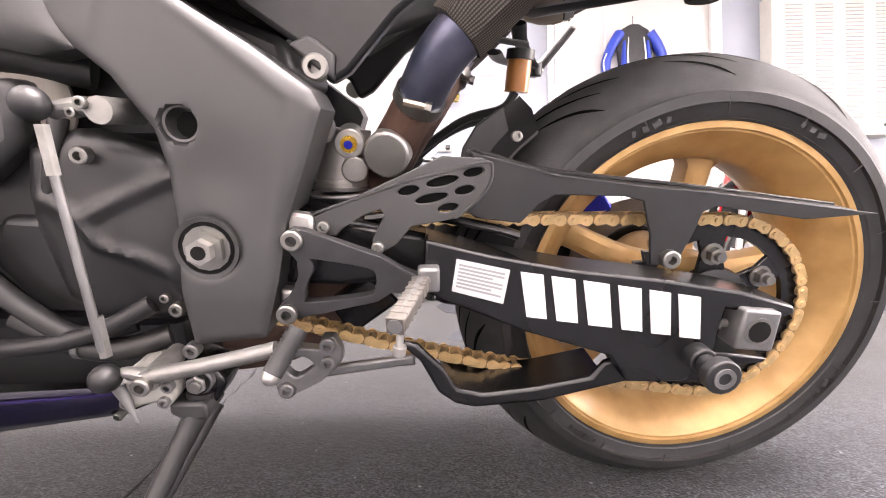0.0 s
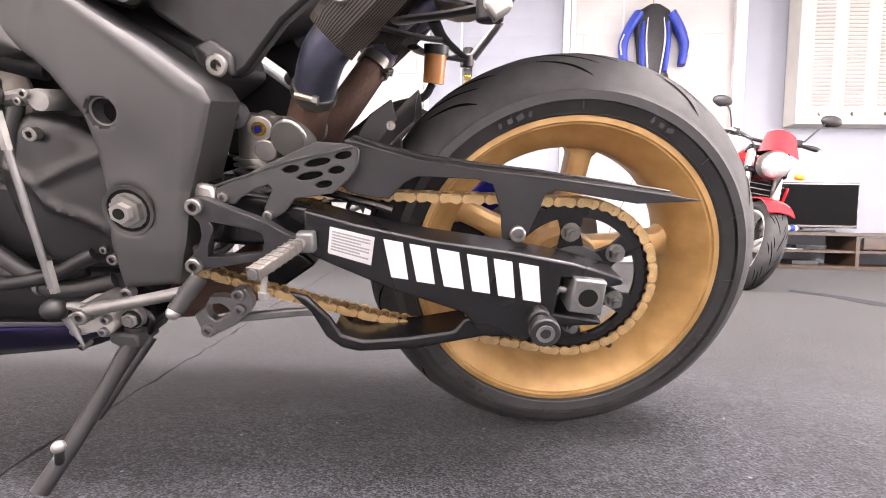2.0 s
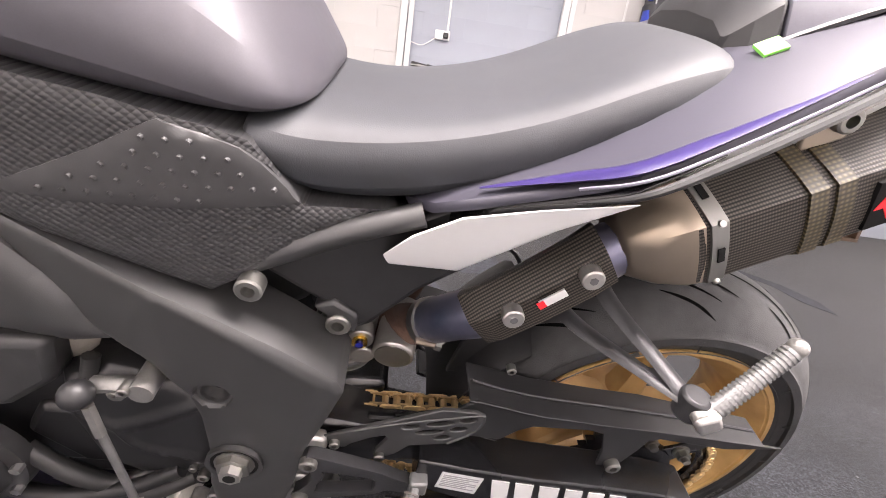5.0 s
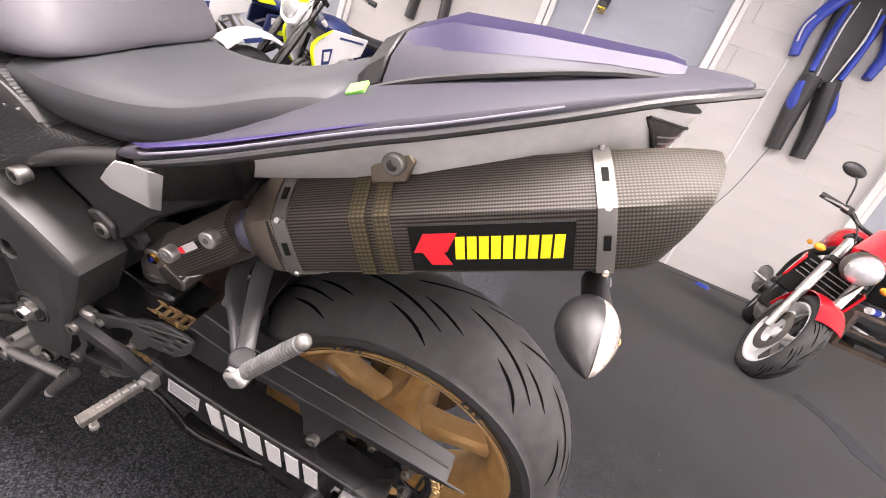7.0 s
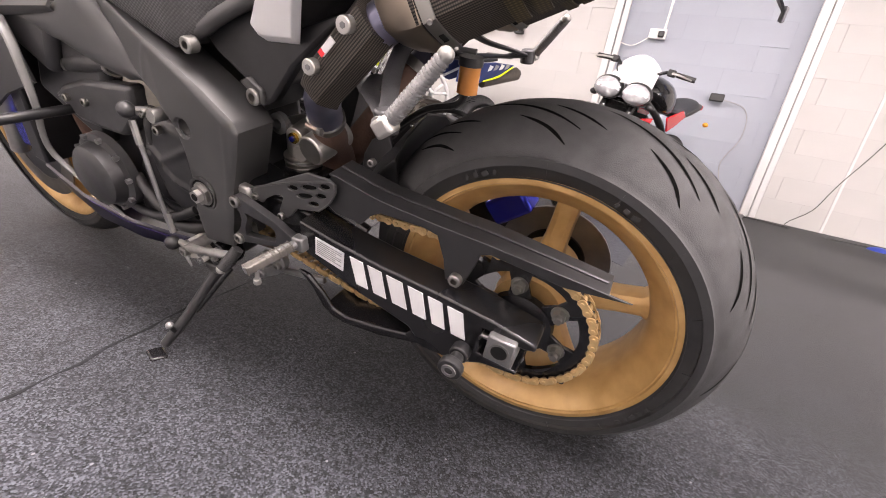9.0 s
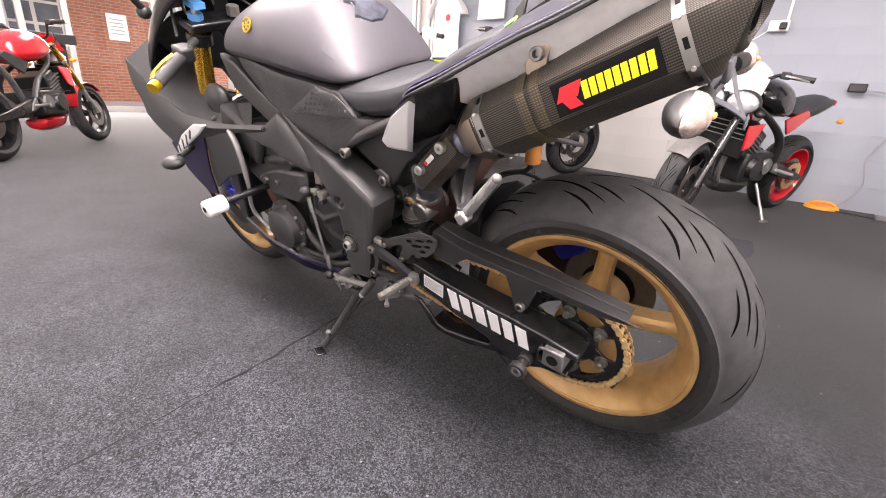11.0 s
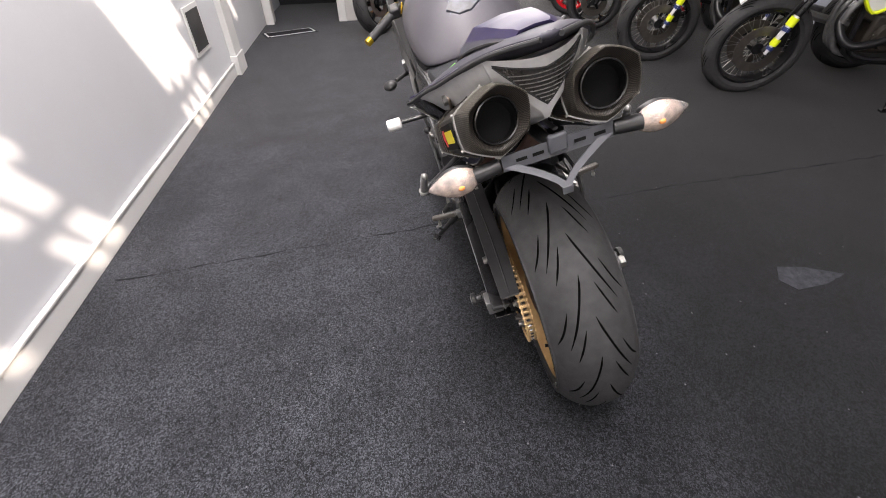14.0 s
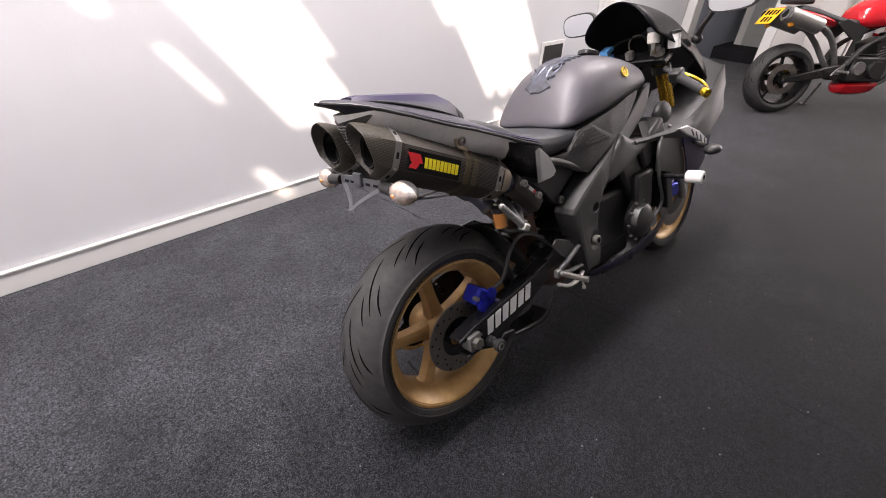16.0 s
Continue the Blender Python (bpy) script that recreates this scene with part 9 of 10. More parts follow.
        for q in range(3):
            part("panel_bar", plate([(0.47 - 0.07 * q, 0.825 + 0.016 * q), (0.42 - 0.07 * q, 0.836 + 0.016 * q), (0.41 - 0.07 * q, 0.79 + 0.016 * q), (0.46 - 0.07 * q, 0.779 + 0.016 * q)], s * 0.1355, s * 0.138), WHITE_PAINT, pn)
        for q in range(4):
            x, z = 0.16 - 0.07 * q, 0.865 + 0.016 * q
            part("panel_splash", plate([(x, z + 0.035), (x - 0.045, z + 0.03), (x - 0.025, z - 0.005), (x + 0.015, z - 0.02)], s * 0.1355, s * 0.1375), PRINT_AND_SHADE_GREY if q % 2 else WHITE_PAINT, pn)
        part("frame_tube", tube([(0.52, s * 0.10, 0.40), (0.56, s * 0.12, 0.60), (0.75, s * 0.12, 0.78), (1.0, s * 0.05, 0.92)], 0.018, 8), WHITE_PAINT, b)
        part("frame_truss", tube([(0.56, s * 0.12, 0.60), (0.75, s * 0.125, 0.60), (0.95, s * 0.09, 0.76)], 0.013, 8), WHITE_PAINT, b)
        part("frame_truss", tube([(0.62, s * 0.122, 0.68), (0.72, s * 0.125, 0.60)], 0.011, 8), WHITE_PAINT, b)
        part("tail_rail", tube([(0.45, s * 0.10, 0.72), (0.20, s * 0.11, 0.84), (-0.10, s * 0.10, 0.93)], 0.011, 8), WHITE_PAINT, b)
        part("footpeg", rod((0.50, s * 0.12, 0.38), (0.49, s * 0.24, 0.37), 0.013), ALU, b)
        part("downtube", tube([(1.0, s * 0.05, 0.80), (0.98, s * 0.09, 0.55), (0.92, s * 0.10, 0.30), (0.60, s * 0.11, 0.27)], 0.015, 8), BLACK_SATIN, b)
    engine_of(b, 0.74, 0.42, ENGINE_BROWN, 0.24)
    part("header", tube([(1.0, 0.02, 0.58), (1.05, 0.06, 0.46), (0.96, 0.15, 0.36), (0.70, 0.15, 0.46), (0.40, 0.14, 0.62), (0.22, -0.0, 0.72)], 0.024, 10), BLACK_SATIN, b)
    part("bash_plate", plate([(1.0, 0.42), (0.97, 0.30), (0.88, 0.235), (0.58, 0.235), (0.58, 0.255), (0.86, 0.26), (0.95, 0.32)], -0.09, 0.09), BLACK_PLASTIC, b, bevel=0.004)
    part("seat", half_loft([(0.82, [(0, 0.90), (0.05, 0.90), (0.065, 0.93), (0.05, 0.965), (0, 0.975)]), (0.62, [(0, 0.86), (0.08, 0.86), (0.10, 0.90), (0.085, 0.935), (0, 0.945)]), (0.35, [(0, 0.87), (0.10, 0.87), (0.125, 0.90), (0.10, 0.935), (0, 0.945)]), (0.10, [(0, 0.92), (0.08, 0.92), (0.10, 0.94), (0.08, 0.965), (0, 0.975)]), (-0.04, [(0, 0.945), (0.05, 0.945), (0.06, 0.955), (0.05, 0.97), (0, 0.98)])]), SEAT if flyscreen else NAVY, b, "long flat seat", sub=2)
    if not flyscreen:
        for s in (1, -1):
            part("tank_stripe", plate([(0.98, 0.955), (0.52, 0.965), (0.46, 0.925), (0.60, 0.90), (0.66, 0.93), (0.94, 0.925)], s * 0.128, s * 0.148), FLUO, b, "broad yellow flash", bevel=0.003)
    part("tank", half_loft([(0.72, [(0, 0.86), (0.09, 0.86), (0.12, 0.90), (0.09, 0.96), (0, 0.98)]), (0.88, [(0, 0.84), (0.11, 0.84), (0.14, 0.90), (0.10, 0.97), (0, 0.99)]), (1.0, [(0, 0.86), (0.08, 0.86), (0.10, 0.90), (0.08, 0.95), (0, 0.96)])]), NAVY, b, sub=1)
    part("silencer", rod((0.16, 0.085, 0.745), (-0.25, 0.105, 0.885), 0.048, 0.058, 20), BRONZE_GREY, b, "dark grey upswept silencer")
    part("silencer_cap", rod((-0.25, 0.105, 0.885), (-0.275, 0.106, 0.894), 0.052, 0.040, 20), BLACK_SATIN, b)
    part("rack", tube([(0.0, 0.10, 0.985), (-0.14, 0.09, 1.0), (-0.16, 0.0, 1.0), (-0.14, -0.09, 1.0), (0.0, -0.10, 0.985)], 0.010, 8), ALU, b)
    part("tail_tidy", loft([[(-0.08, y, 0.91 - 0.2 * abs(y)) for y in (-0.09, 0, 0.09)] + [(-0.08, y, 0.90 - 0.2 * abs(y)) for y in (0.09, 0, -0.09)], [(-0.32, y, 0.90 - 0.2 * abs(y)) for y in (-0.05, 0, 0.05)] + [(-0.32, y, 0.892 - 0.2 * abs(y)) for y in (0.05, 0, -0.05)]]), BLACK_PLASTIC, b, "black rear mudguard")
    fork_of(b, (1.09, 0, 1.06), fa, BLACK_SATIN)
    part("front_mudguard", loft([[(fa[0] - 0.05 + 0.36 * math.cos(a), y, fa[2] + 0.06 + 0.36 * math.sin(a) - 2.2 * y * y) for y in (-0.075, -0.04, 0, 0.04, 0.075)] + [(fa[0] - 0.05 + 0.352 * math.cos(a), y, fa[2] + 0.055 + 0.352 * math.sin(a) - 2.2 * y * y) for y in (0.075, 0.04, 0, -0.04, -0.075)] for a in np.linspace(radians(40), radians(130), 10)]), WHITE_PAINT, b, "white front mudguard", smooth=50)
    part("mudguard_graphic", plate([(fa[0] + 0.02, 0.70), (fa[0] + 0.14, 0.66), (fa[0] + 0.12, 0.64), (fa[0] + 0.0, 0.675)], 0.079, 0.082), NAVY, b)
    mk = part("headlamp_mask", half_loft([(1.18, [(0, 0.80), (0.09, 0.83), (0.125, 0.95), (0.09, 1.12), (0, 1.15)]), (1.25, [(0, 0.81), (0.07, 0.84), (0.105, 0.95), (0.065, 1.08), (0, 1.10)])]), mask or WHITE_PAINT, b, "headlamp mask", bevel=0.01)
    part("lamp_glass", ball((1.252, 0, 0.93), 0.07, 0.35, 1.05, 1.15), HEADLAMP, mk)
    bars_of(b, (1.06, 0, 1.11), 0.39, 0.07, GRIP_RUBBER, False, guards)
    if flyscreen:
        sc = part("clear_screen", loft([[(1.24 - 0.20 * u, y * (1 - 0.2 * u), 1.02 + 0.22 * u - 3 * y * y) for y in (-0.12, -0.06, 0, 0.06, 0.12)] + [(1.236 - 0.20 * u, y * (1 - 0.2 * u), 1.018 + 0.22 * u - 3 * y * y) for y in (0.12, 0.06, 0, -0.06, -0.12)] for u in (0, 0.5, 1)]), SCREEN_CLEAR, b, "clear tall fly screen", smooth=60)
        sc.visible_shadow = False
        part("yellow_cowl", half_loft([(1.22, [(0, 0.98), (0.10, 0.98), (0.11, 1.01), (0.08, 1.05), (0, 1.06)]), (1.27, [(0, 0.98), (0.08, 0.98), (0.09, 1.0), (0.06, 1.03), (0, 1.04)])]), FLUO, b)
    side_stand_of(b, 0.62, BLACK_SATIN, lean)
    steered(b, 8, 1.12)
    part("hose", tube([(1.05, 0.06, 1.05), (1.18, 0.12, 0.98), (1.28, 0.12, 0.7), (wb - 0.06, 0.09, 0.42)], 0.005, 6), CABLE_BLACK, b)
    return b


# red naked bike by the doorway
R0, R1 = (-4.70, -0.36), (-5.85, 0.62)
naked_bike("red naked motorcycle with twin silencers and a yellow plate", placed(*R0, heading_of(R0, R1)), RED, RED, BLACK_SATIN, GOLD_ANO, "round", wb=math.dist(R0, R1), exhaust="under", plate_on=True, mirrors=False, rise=0.13, tank_size=1.16)
# white, black and red naked bike under the socket
T1, T0 = (-0.36, 2.42), (0.22, 3.72)
naked_bike("white and black naked motorcycle with red rear wheel", placed(*T0, heading_of(T0, T1)), BLACK_MATT, RED, RED, BLACK_SATIN, "twin", wb=math.dist(T0, T1), exhaust="low", sport=True, tank_mat=BLACK_GLOSS, screen_mat=WHITE_PAINT, fender=ALU, mirrors=False, steer=12, front_rim=BLACK_SATIN, panel=RED)
# red bike with white wheels beside the television
D1, D0 = (1.665, 2.065), (2.255, 3.223)
naked_bike("red naked motorcycle with white wheels and round headlamp", placed(*D0, heading_of(D0, D1), 14), RED, ALU_DARK, WHITE_PAINT, ALU, "round", wb=math.dist(D0, D1), exhaust="low", spokes=3, steer=16)
# supermoto pair along the long wall
A1, A0 = (-2.22, 2.27), (-1.62, 3.74)
trail_bike("navy, white and yellow supermoto with a clear fly screen", placed(*A0, heading_of(A0, A1), 8), wb=math.dist(A0, A1), flyscreen=True)
B1, B0 = (-3.13, 2.05), (-2.53, 3.50)
trail_bike("white and navy enduro motorcycle with hand guards", placed(*B0, heading_of(B0, B1), 8), wb=math.dist(B0, B1), guards=WHITE_PAINT, mask=WHITE_PAINT)
# darker road bikes further along
C1, C0 = (-4.42, 2.05), (-3.85, 3.35)
naked_bike("black naked motorcycle with black wheels", placed(*C0, heading_of(C0, C1)), BLACK_GLOSS, RED, BLACK_SATIN, BLACK_SATIN, "twin", wb=math.dist(C0, C1), exhaust="low", sport=True)
E1, E0 = (-5.30, 2.15), (-4.75, 3.45)
naked_bike("black and red road motorcycle with red wheels", placed(*E0, heading_of(E0, E1)), BLACK_MATT, RED, RED, GOLD_ANO, "twin", wb=math.dist(E0, E1), exhaust="low", tank_mat=RED)
F1, F0 = (-6.25, 2.30), (-5.75, 3.60)
naked_bike("dark road motorcycle with gold fork", placed(*F0, heading_of(F0, F1)), BLACK_GLOSS, BLACK_MATT, BLACK_SATIN, GOLD_ANO, "twin", wb=math.dist(F0, F1), exhaust="low", sport=True)

# ---- clothes, television and clutter along the walls ----


def on_wall(name, label, category, group=""):
    return thing(name, label, category, group, RIGHT_M)


suit = on_wall("leather_suit", "blue, black and white leather racing suit hung on the wall", "racing suit")
part("torso", loft([[(2.10 + w * math.cos(a), -0.075 + d * math.sin(a), z) for a in (2 * math.pi * k / 16 for k in range(16))] for z, w, d in ((2.02, 0.155, 0.05), (2.20, 0.165, 0.06), (2.45, 0.19, 0.07), (2.68, 0.21, 0.065), (2.80, 0.17, 0.055), (2.86, 0.07, 0.04))]), BLACK_LEATHER, suit)
for s in (1, -1):
    part("sleeve", tube([(2.10 + s * 0.17, -0.08, 2.76), (2.10 + s * 0.27, -0.085, 2.60), (2.10 + s * 0.33, -0.09, 2.42), (2.10 + s * 0.31, -0.09, 2.20)], [0.085, 0.075, 0.07, 0.055], 12, flat=0.7), BLUE_LEATHER, suit, "blue sleeve")
    part("sleeve_mark", tube([(2.10 + s * 0.335, -0.135, 2.52), (2.10 + s * 0.37, -0.13, 2.42), (2.10 + s * 0.355, -0.13, 2.30)], 0.016, 6, flat=0.5), WHITE_PAINT, suit, "white bar on the sleeve")
    part("flank", tube([(2.10 + s * 0.13, -0.115, 2.66), (2.10 + s * 0.14, -0.125, 2.42), (2.10 + s * 0.12, -0.12, 2.12)], [0.03, 0.045, 0.04], 10, flat=0.6), BLUE_LEATHER, suit)
    part("stripe", tube([(2.10 + s * 0.085, -0.135, 2.70), (2.10 + s * 0.10, -0.145, 2.44), (2.10 + s * 0.06, -0.13, 2.06)], [0.008, 0.016, 0.012], 8, flat=0.6), WHITE_PAINT, suit)
    part("leg", tube([(2.10 + s * 0.08, -0.08, 2.08), (2.13 + s * 0.105, -0.085, 1.84), (2.16 + s * 0.115, -0.08, 1.62), (2.18 + s * 0.115, -0.075, 1.43)], [0.115, 0.115, 0.10, 0.09], 12, flat=0.7), BLACK_LEATHER, suit)
    part("thigh_panel", tube([(2.10 + s * 0.14, -0.12, 2.02), (2.13 + s * 0.155, -0.125, 1.86), (2.15 + s * 0.13, -0.12, 1.74)], [0.05, 0.075, 0.05], 10, flat=0.6), BLUE_LEATHER, suit)
    part("knee_slider", ball((2.15 + s * 0.11, -0.125, 1.69), 0.055, 0.95, 0.5, 1.3), BLACK_PLASTIC, suit)
    part("thigh_stripe", tube([(2.10 + s * 0.07, -0.14, 1.98), (2.13 + s * 0.10, -0.15, 1.86)], 0.014, 6, 0), WHITE_PAINT, suit)
part("hanger", tube([(2.10, -0.05, 2.98), (2.10, -0.05, 2.88), (2.10, -0.07, 2.82)], 0.006, 6), ALU_DARK, suit)

trousers = on_wall("hanging_trousers", "black leather trousers hung on the white wall", "trousers")
part("waist", loft([[(-1.70 + w * math.cos(a), -0.06 + 0.045 * math.sin(a), z) for a in (2 * math.pi * k / 14 for k in range(14))] for z, w in ((2.40, 0.20), (2.30, 0.205), (2.12, 0.215), (2.0, 0.18))]), BLACK_LEATHER, trousers)
for s in (1, -1):
    part("leg", tube([(-1.70 + s * 0.10, -0.065, 2.12), (-1.69 + s * 0.14, -0.07, 1.90), (-1.68 + s * 0.175, -0.065, 1.66), (-1.68 + s * 0.19, -0.06, 1.40)], [0.11, 0.10, 0.09, 0.085], 12, flat=0.6), BLACK_LEATHER, trousers)
    part("knee_panel", ball((-1.68 + s * 0.165, -0.11, 1.72), 0.06, 1, 0.4, 1.4), BLACK_PLASTIC, trousers)


def tee(x, z0, z1, w, label):
    t = on_wall("hanging_shirt", label, "shirt", "shirts on the wall")
    part("body", loft([[(x + ww * math.cos(a), -0.045 + 0.03 * math.sin(a), z) for a in (2 * math.pi * k / 14 for k in range(14))] for z, ww in ((z0, w), ((z0 + z1) / 2, w * 0.96), (z1 - 0.06, w), (z1, w * 0.45))]), TEXTILE_WHITE, t)
    for s in (1, -1):
        part("sleeve", tube([(x + s * w * 0.8, -0.05, z1 - 0.06), (x + s * w * 1.2, -0.05, z1 - 0.16), (x + s * w * 1.35, -0.05, z1 - 0.26)], [0.07, 0.075, 0.08], 10, flat=0.4), TEXTILE_WHITE, t)
    part("print", rod((x + 0.05, -0.076, z1 - 0.28), (x + 0.05, -0.0775, z1 - 0.28), 0.045, seg=20), RED_PRINT, t)
    part("hanger", tube([(x - w * 0.6, -0.05, z1 - 0.02), (x, -0.05, z1 + 0.04), (x + w * 0.6, -0.05, z1 - 0.02)], 0.008, 6), BLACK_PLASTIC, t)


tee(-4.08, 1.25, 2.05, 0.25, "white printed shirt on a hanger")
tee(-6.95, 1.10, 1.70, 0.20, "plain white shirt hung low on the wall")
tee(-3.30, 1.72, 2.45, 0.22, "white long shirt on a hanger")

hx, hz = -7.30, 2.20
hm = on_wall("hung_helmet", "black off-road helmet hung on the wall", "helmet")
part("shell", ball((hx, -0.16, hz), 0.14, 1.0, 1.0, 1.05), BLACK_GLOSS, hm, smooth=60)
part("chin_bar", tube([(hx - 0.125, -0.20, hz - 0.05), (hx - 0.09, -0.31, hz - 0.11), (hx, -0.35, hz - 0.13), (hx + 0.09, -0.31, hz - 0.11), (hx + 0.125, -0.20, hz - 0.05)], 0.045, 10), BLACK_PLASTIC, hm)
part("peak", loft([[(hx + q * w, y, z - 3.0 * (q * w) ** 2) for q in (-1, -0.5, 0, 0.5, 1)] + [(hx + q * w, y, z - 0.008 - 3.0 * (q * w) ** 2) for q in (1, 0.5, 0, -0.5, -1)] for y, z, w in ((-0.20, hz + 0.13, 0.11), (-0.30, hz + 0.15, 0.10), (-0.40, hz + 0.14, 0.08))]), BLACK_GLOSS, hm, "peak")
part("opening", ball((hx, -0.245, hz - 0.005), 0.075, 1.25, 0.75, 0.75), BLACK_AND_SHADE, hm)
part("hook", rod((hx, -0.12, hz), (hx, 0.01, hz + 0.03), 0.008), ALU_DARK, hm)

ys = on_wall("hanging_race_suit", "fluorescent yellow and black suit hung on the wall", "racing suit")
part("torso", loft([[(-5.72 + w * math.cos(a), -0.07 + 0.05 * math.sin(a), z) for a in (2 * math.pi * k / 14 for k in range(14))] for z, w in ((2.45, 0.16), (2.7, 0.19), (2.95, 0.2), (3.05, 0.1))]), FLUO, ys)
for s in (1, -1):
    part("leg", tube([(-5.72 + s * 0.08, -0.07, 2.50), (-5.72 + s * 0.11, -0.075, 2.25), (-5.72 + s * 0.12, -0.07, 1.92)], [0.09, 0.085, 0.06], 10, flat=0.6), FLUO, ys)
    part("knee", ball((-5.72 + s * 0.11, -0.12, 2.14), 0.06, 1, 0.5, 1.3), BLACK_PLASTIC, ys)
    part("sleeve", tube([(-5.72 + s * 0.18, -0.08, 2.95), (-5.72 + s * 0.27, -0.08, 2.75), (-5.72 + s * 0.27, -0.08, 2.50)], [0.07, 0.065, 0.05], 10, flat=0.6), BLACK_LEATHER, ys)

bt_ = on_wall("hanging_boot", "black and gold riding boot hung by a hook", "boot")
part("shaft", tube([(0.05, -0.07, 2.40), (0.05, -0.07, 2.25), (0.05, -0.075, 2.14)], [0.06, 0.055, 0.05], 12), BLACK_LEATHER, bt_)
part("foot", tube([(0.05, -0.07, 2.13), (0.05, -0.12, 2.09), (0.05, -0.20, 2.075)], [0.05, 0.05, 0.035], 12), BLACK_LEATHER, bt_)
part("buckle", rod((0.05, -0.122, 2.22), (0.05, -0.130, 2.22), 0.02), LEVER_GOLD, bt_)
part("sole", box(0.05, -0.13, 2.045, 0.075, 0.20, 0.016), LEVER_GOLD, bt_, bevel=0.005)

so = on_wall("wall_socket", "white double socket with conduit and a black plug", "socket")
part("box", box(-0.08, -0.015, 1.52, 0.155, 0.05, 0.09), WHITE_NYLON, so, bevel=0.006)
part("plug", box(-0.045, -0.055, 1.515, 0.055, 0.045, 0.055), BLACK_PLASTIC, so, bevel=0.01)
part("conduit", rod((-0.03, -0.0, 1.56), (-0.03, -0.0, 3.28), 0.011), WHITE_NYLON, so)
part("switch", box(-0.115, -0.042, 1.53, 0.02, 0.008, 0.03), WHITE_NYLON, so)
ch_ = on_wall("charger_cable", "grey cable hanging from the socket to the floor", "cable")
part("flex", tube([(-0.13, -0.02, 1.50), (-0.28, -0.02, 1.40), (-0.42, -0.02, 1.42)], 0.005, 6), WHITE_NYLON, ch_)
part("drop", tube([(0.60, -0.03, 1.02), (0.86, -0.03, 0.95), (0.91, -0.03, 0.70), (0.82, -0.03, 0.45), (0.86, -0.03, 0.22), (0.72, -0.05, 0.01), (0.62, -0.15, 0.008)], 0.005, 6), CABLE, ch_)
part("charger", box(0.60, -0.05, 1.02, 0.12, 0.05, 0.07), BLACK_PLASTIC, ch_, bevel=0.01)
ol = thing("extension_reel", "orange plastic lead reel on the floor", "cable reel", m=pose(0.64, 4.19, 0.0))
part("drum", rod((0, 0, 0.0), (0, 0, 0.03), 0.13, 0.12, 26), ORANGE, ol, bevel=0.006)
part("handle", tube([(-0.09, 0.0, 0.03), (-0.05, 0.0, 0.055), (0.05, 0.0, 0.055), (0.09, 0.0, 0.03)], 0.012, 8), ORANGE, ol)
fc = thing("floor_cable", "thin black cables trailing along the wall", "cable")
part("flex", tube([(2.02, 4.12, 1.42), (1.92, 4.14, 0.9), (1.72, 4.12, 0.45), (1.62, 4.10, 0.2), (1.45, 4.02, 0.008), (1.9, 3.95, 0.006), (2.4, 4.0, 0.006), (3.1, 3.85, 0.006)], 0.0035, 6), CABLE_BLACK, fc)
part("flex", tube([(0.7, 4.12, 0.006), (1.0, 4.05, 0.006), (1.2, 4.12, 0.006), (1.5, 4.05, 0.006)], 0.0045, 6), CABLE_BLACK, fc)
bc = thing("blue_cloth", "crumpled blue cloth on the carpet by the wall", "cloth", m=pose(2.08, 3.86, 0.0))
part("cloth", loft([[(0.07 * w * math.cos(a) * (1 + 0.25 * math.sin(3 * a)), 0.05 * w * math.sin(a), z) for a in (2 * math.pi * k / 14 for k in range(14))] for z, w in ((0.0, 1.0), (0.015, 0.9), (0.03, 0.5), (0.034, 0.2))]), BLUE_LEATHER, bc)
sc_ = thing("metal_ramp", "flat grey steel block on the carpet by the wall", "block", m=pose(1.05, 4.05, 0.0))
part("block", box(0, 0, 0.018, 0.14, 0.06, 0.035), ALU_DARK, sc_, bevel=0.004)

# louvred cabinet high on the wall
lv = on_wall("louvred_cabinet", "white louvred heater cabinet fixed high on the wall", "cabinet")
part("body", span(3.60, 5.00, -0.16, 0.03, 1.55, 3.15), LOUVRE, lv, bevel=0.006)
for c in range(4):
    x = 3.76 + 0.335 * c
    for k in range(32):
        z = 1.76 + 0.041 * k
        part("slat", box(x + 0.09, -0.164, z, 0.20, 0.010, 0.013, Matrix.Rotation(radians(35), 4, "X")), LOUVRE, lv)
        # grey strip painted under each slat for the shade in the louvre
        part("slot", box(x + 0.09, -0.1605, z - 0.017, 0.195, 0.003, 0.012), PRINT_AND_SHADE_GREY, lv)
    part("catch", rod((x + 0.09, -0.16, 1.66), (x + 0.09, -0.185, 1.66), 0.022, seg=16), STEEL, lv)
    part("catch_bar", box(x + 0.09, -0.19, 1.66, 0.06, 0.01, 0.014), STEEL, lv)

tv = thing("television", "black flat television standing on a dark wooden unit", "television", m=pose(3.72, 3.86, 0.385, 0, 0, -4))
part("screen", box(0.06, 0, 0.29, 0.80, 0.012, 0.43), TV_BLACK, tv)
part("bezel", box(0.06, 0.025, 0.285, 0.84, 0.04, 0.48), BLACK_GLOSS, tv, bevel=0.008)
part("foot", box(0, 0.03, 0.012, 0.42, 0.20, 0.02), BLACK_PLASTIC, tv, bevel=0.006)
part("neck", box(0, 0.04, 0.07, 0.12, 0.03, 0.12), BLACK_GLOSS, tv)
un = thing("television_unit", "dark stained wooden television unit with open shelves", "television unit", m=pose(4.05, 3.84, 0, 0, 0, -4))
part("top", span(-0.80, 0.85, -0.20, 0.20, 0.345, 0.385), WOOD_DARK, un, bevel=0.004)
part("shelf", span(-0.76, 0.81, -0.18, 0.20, 0.17, 0.20), WOOD_DARK, un, bevel=0.003)
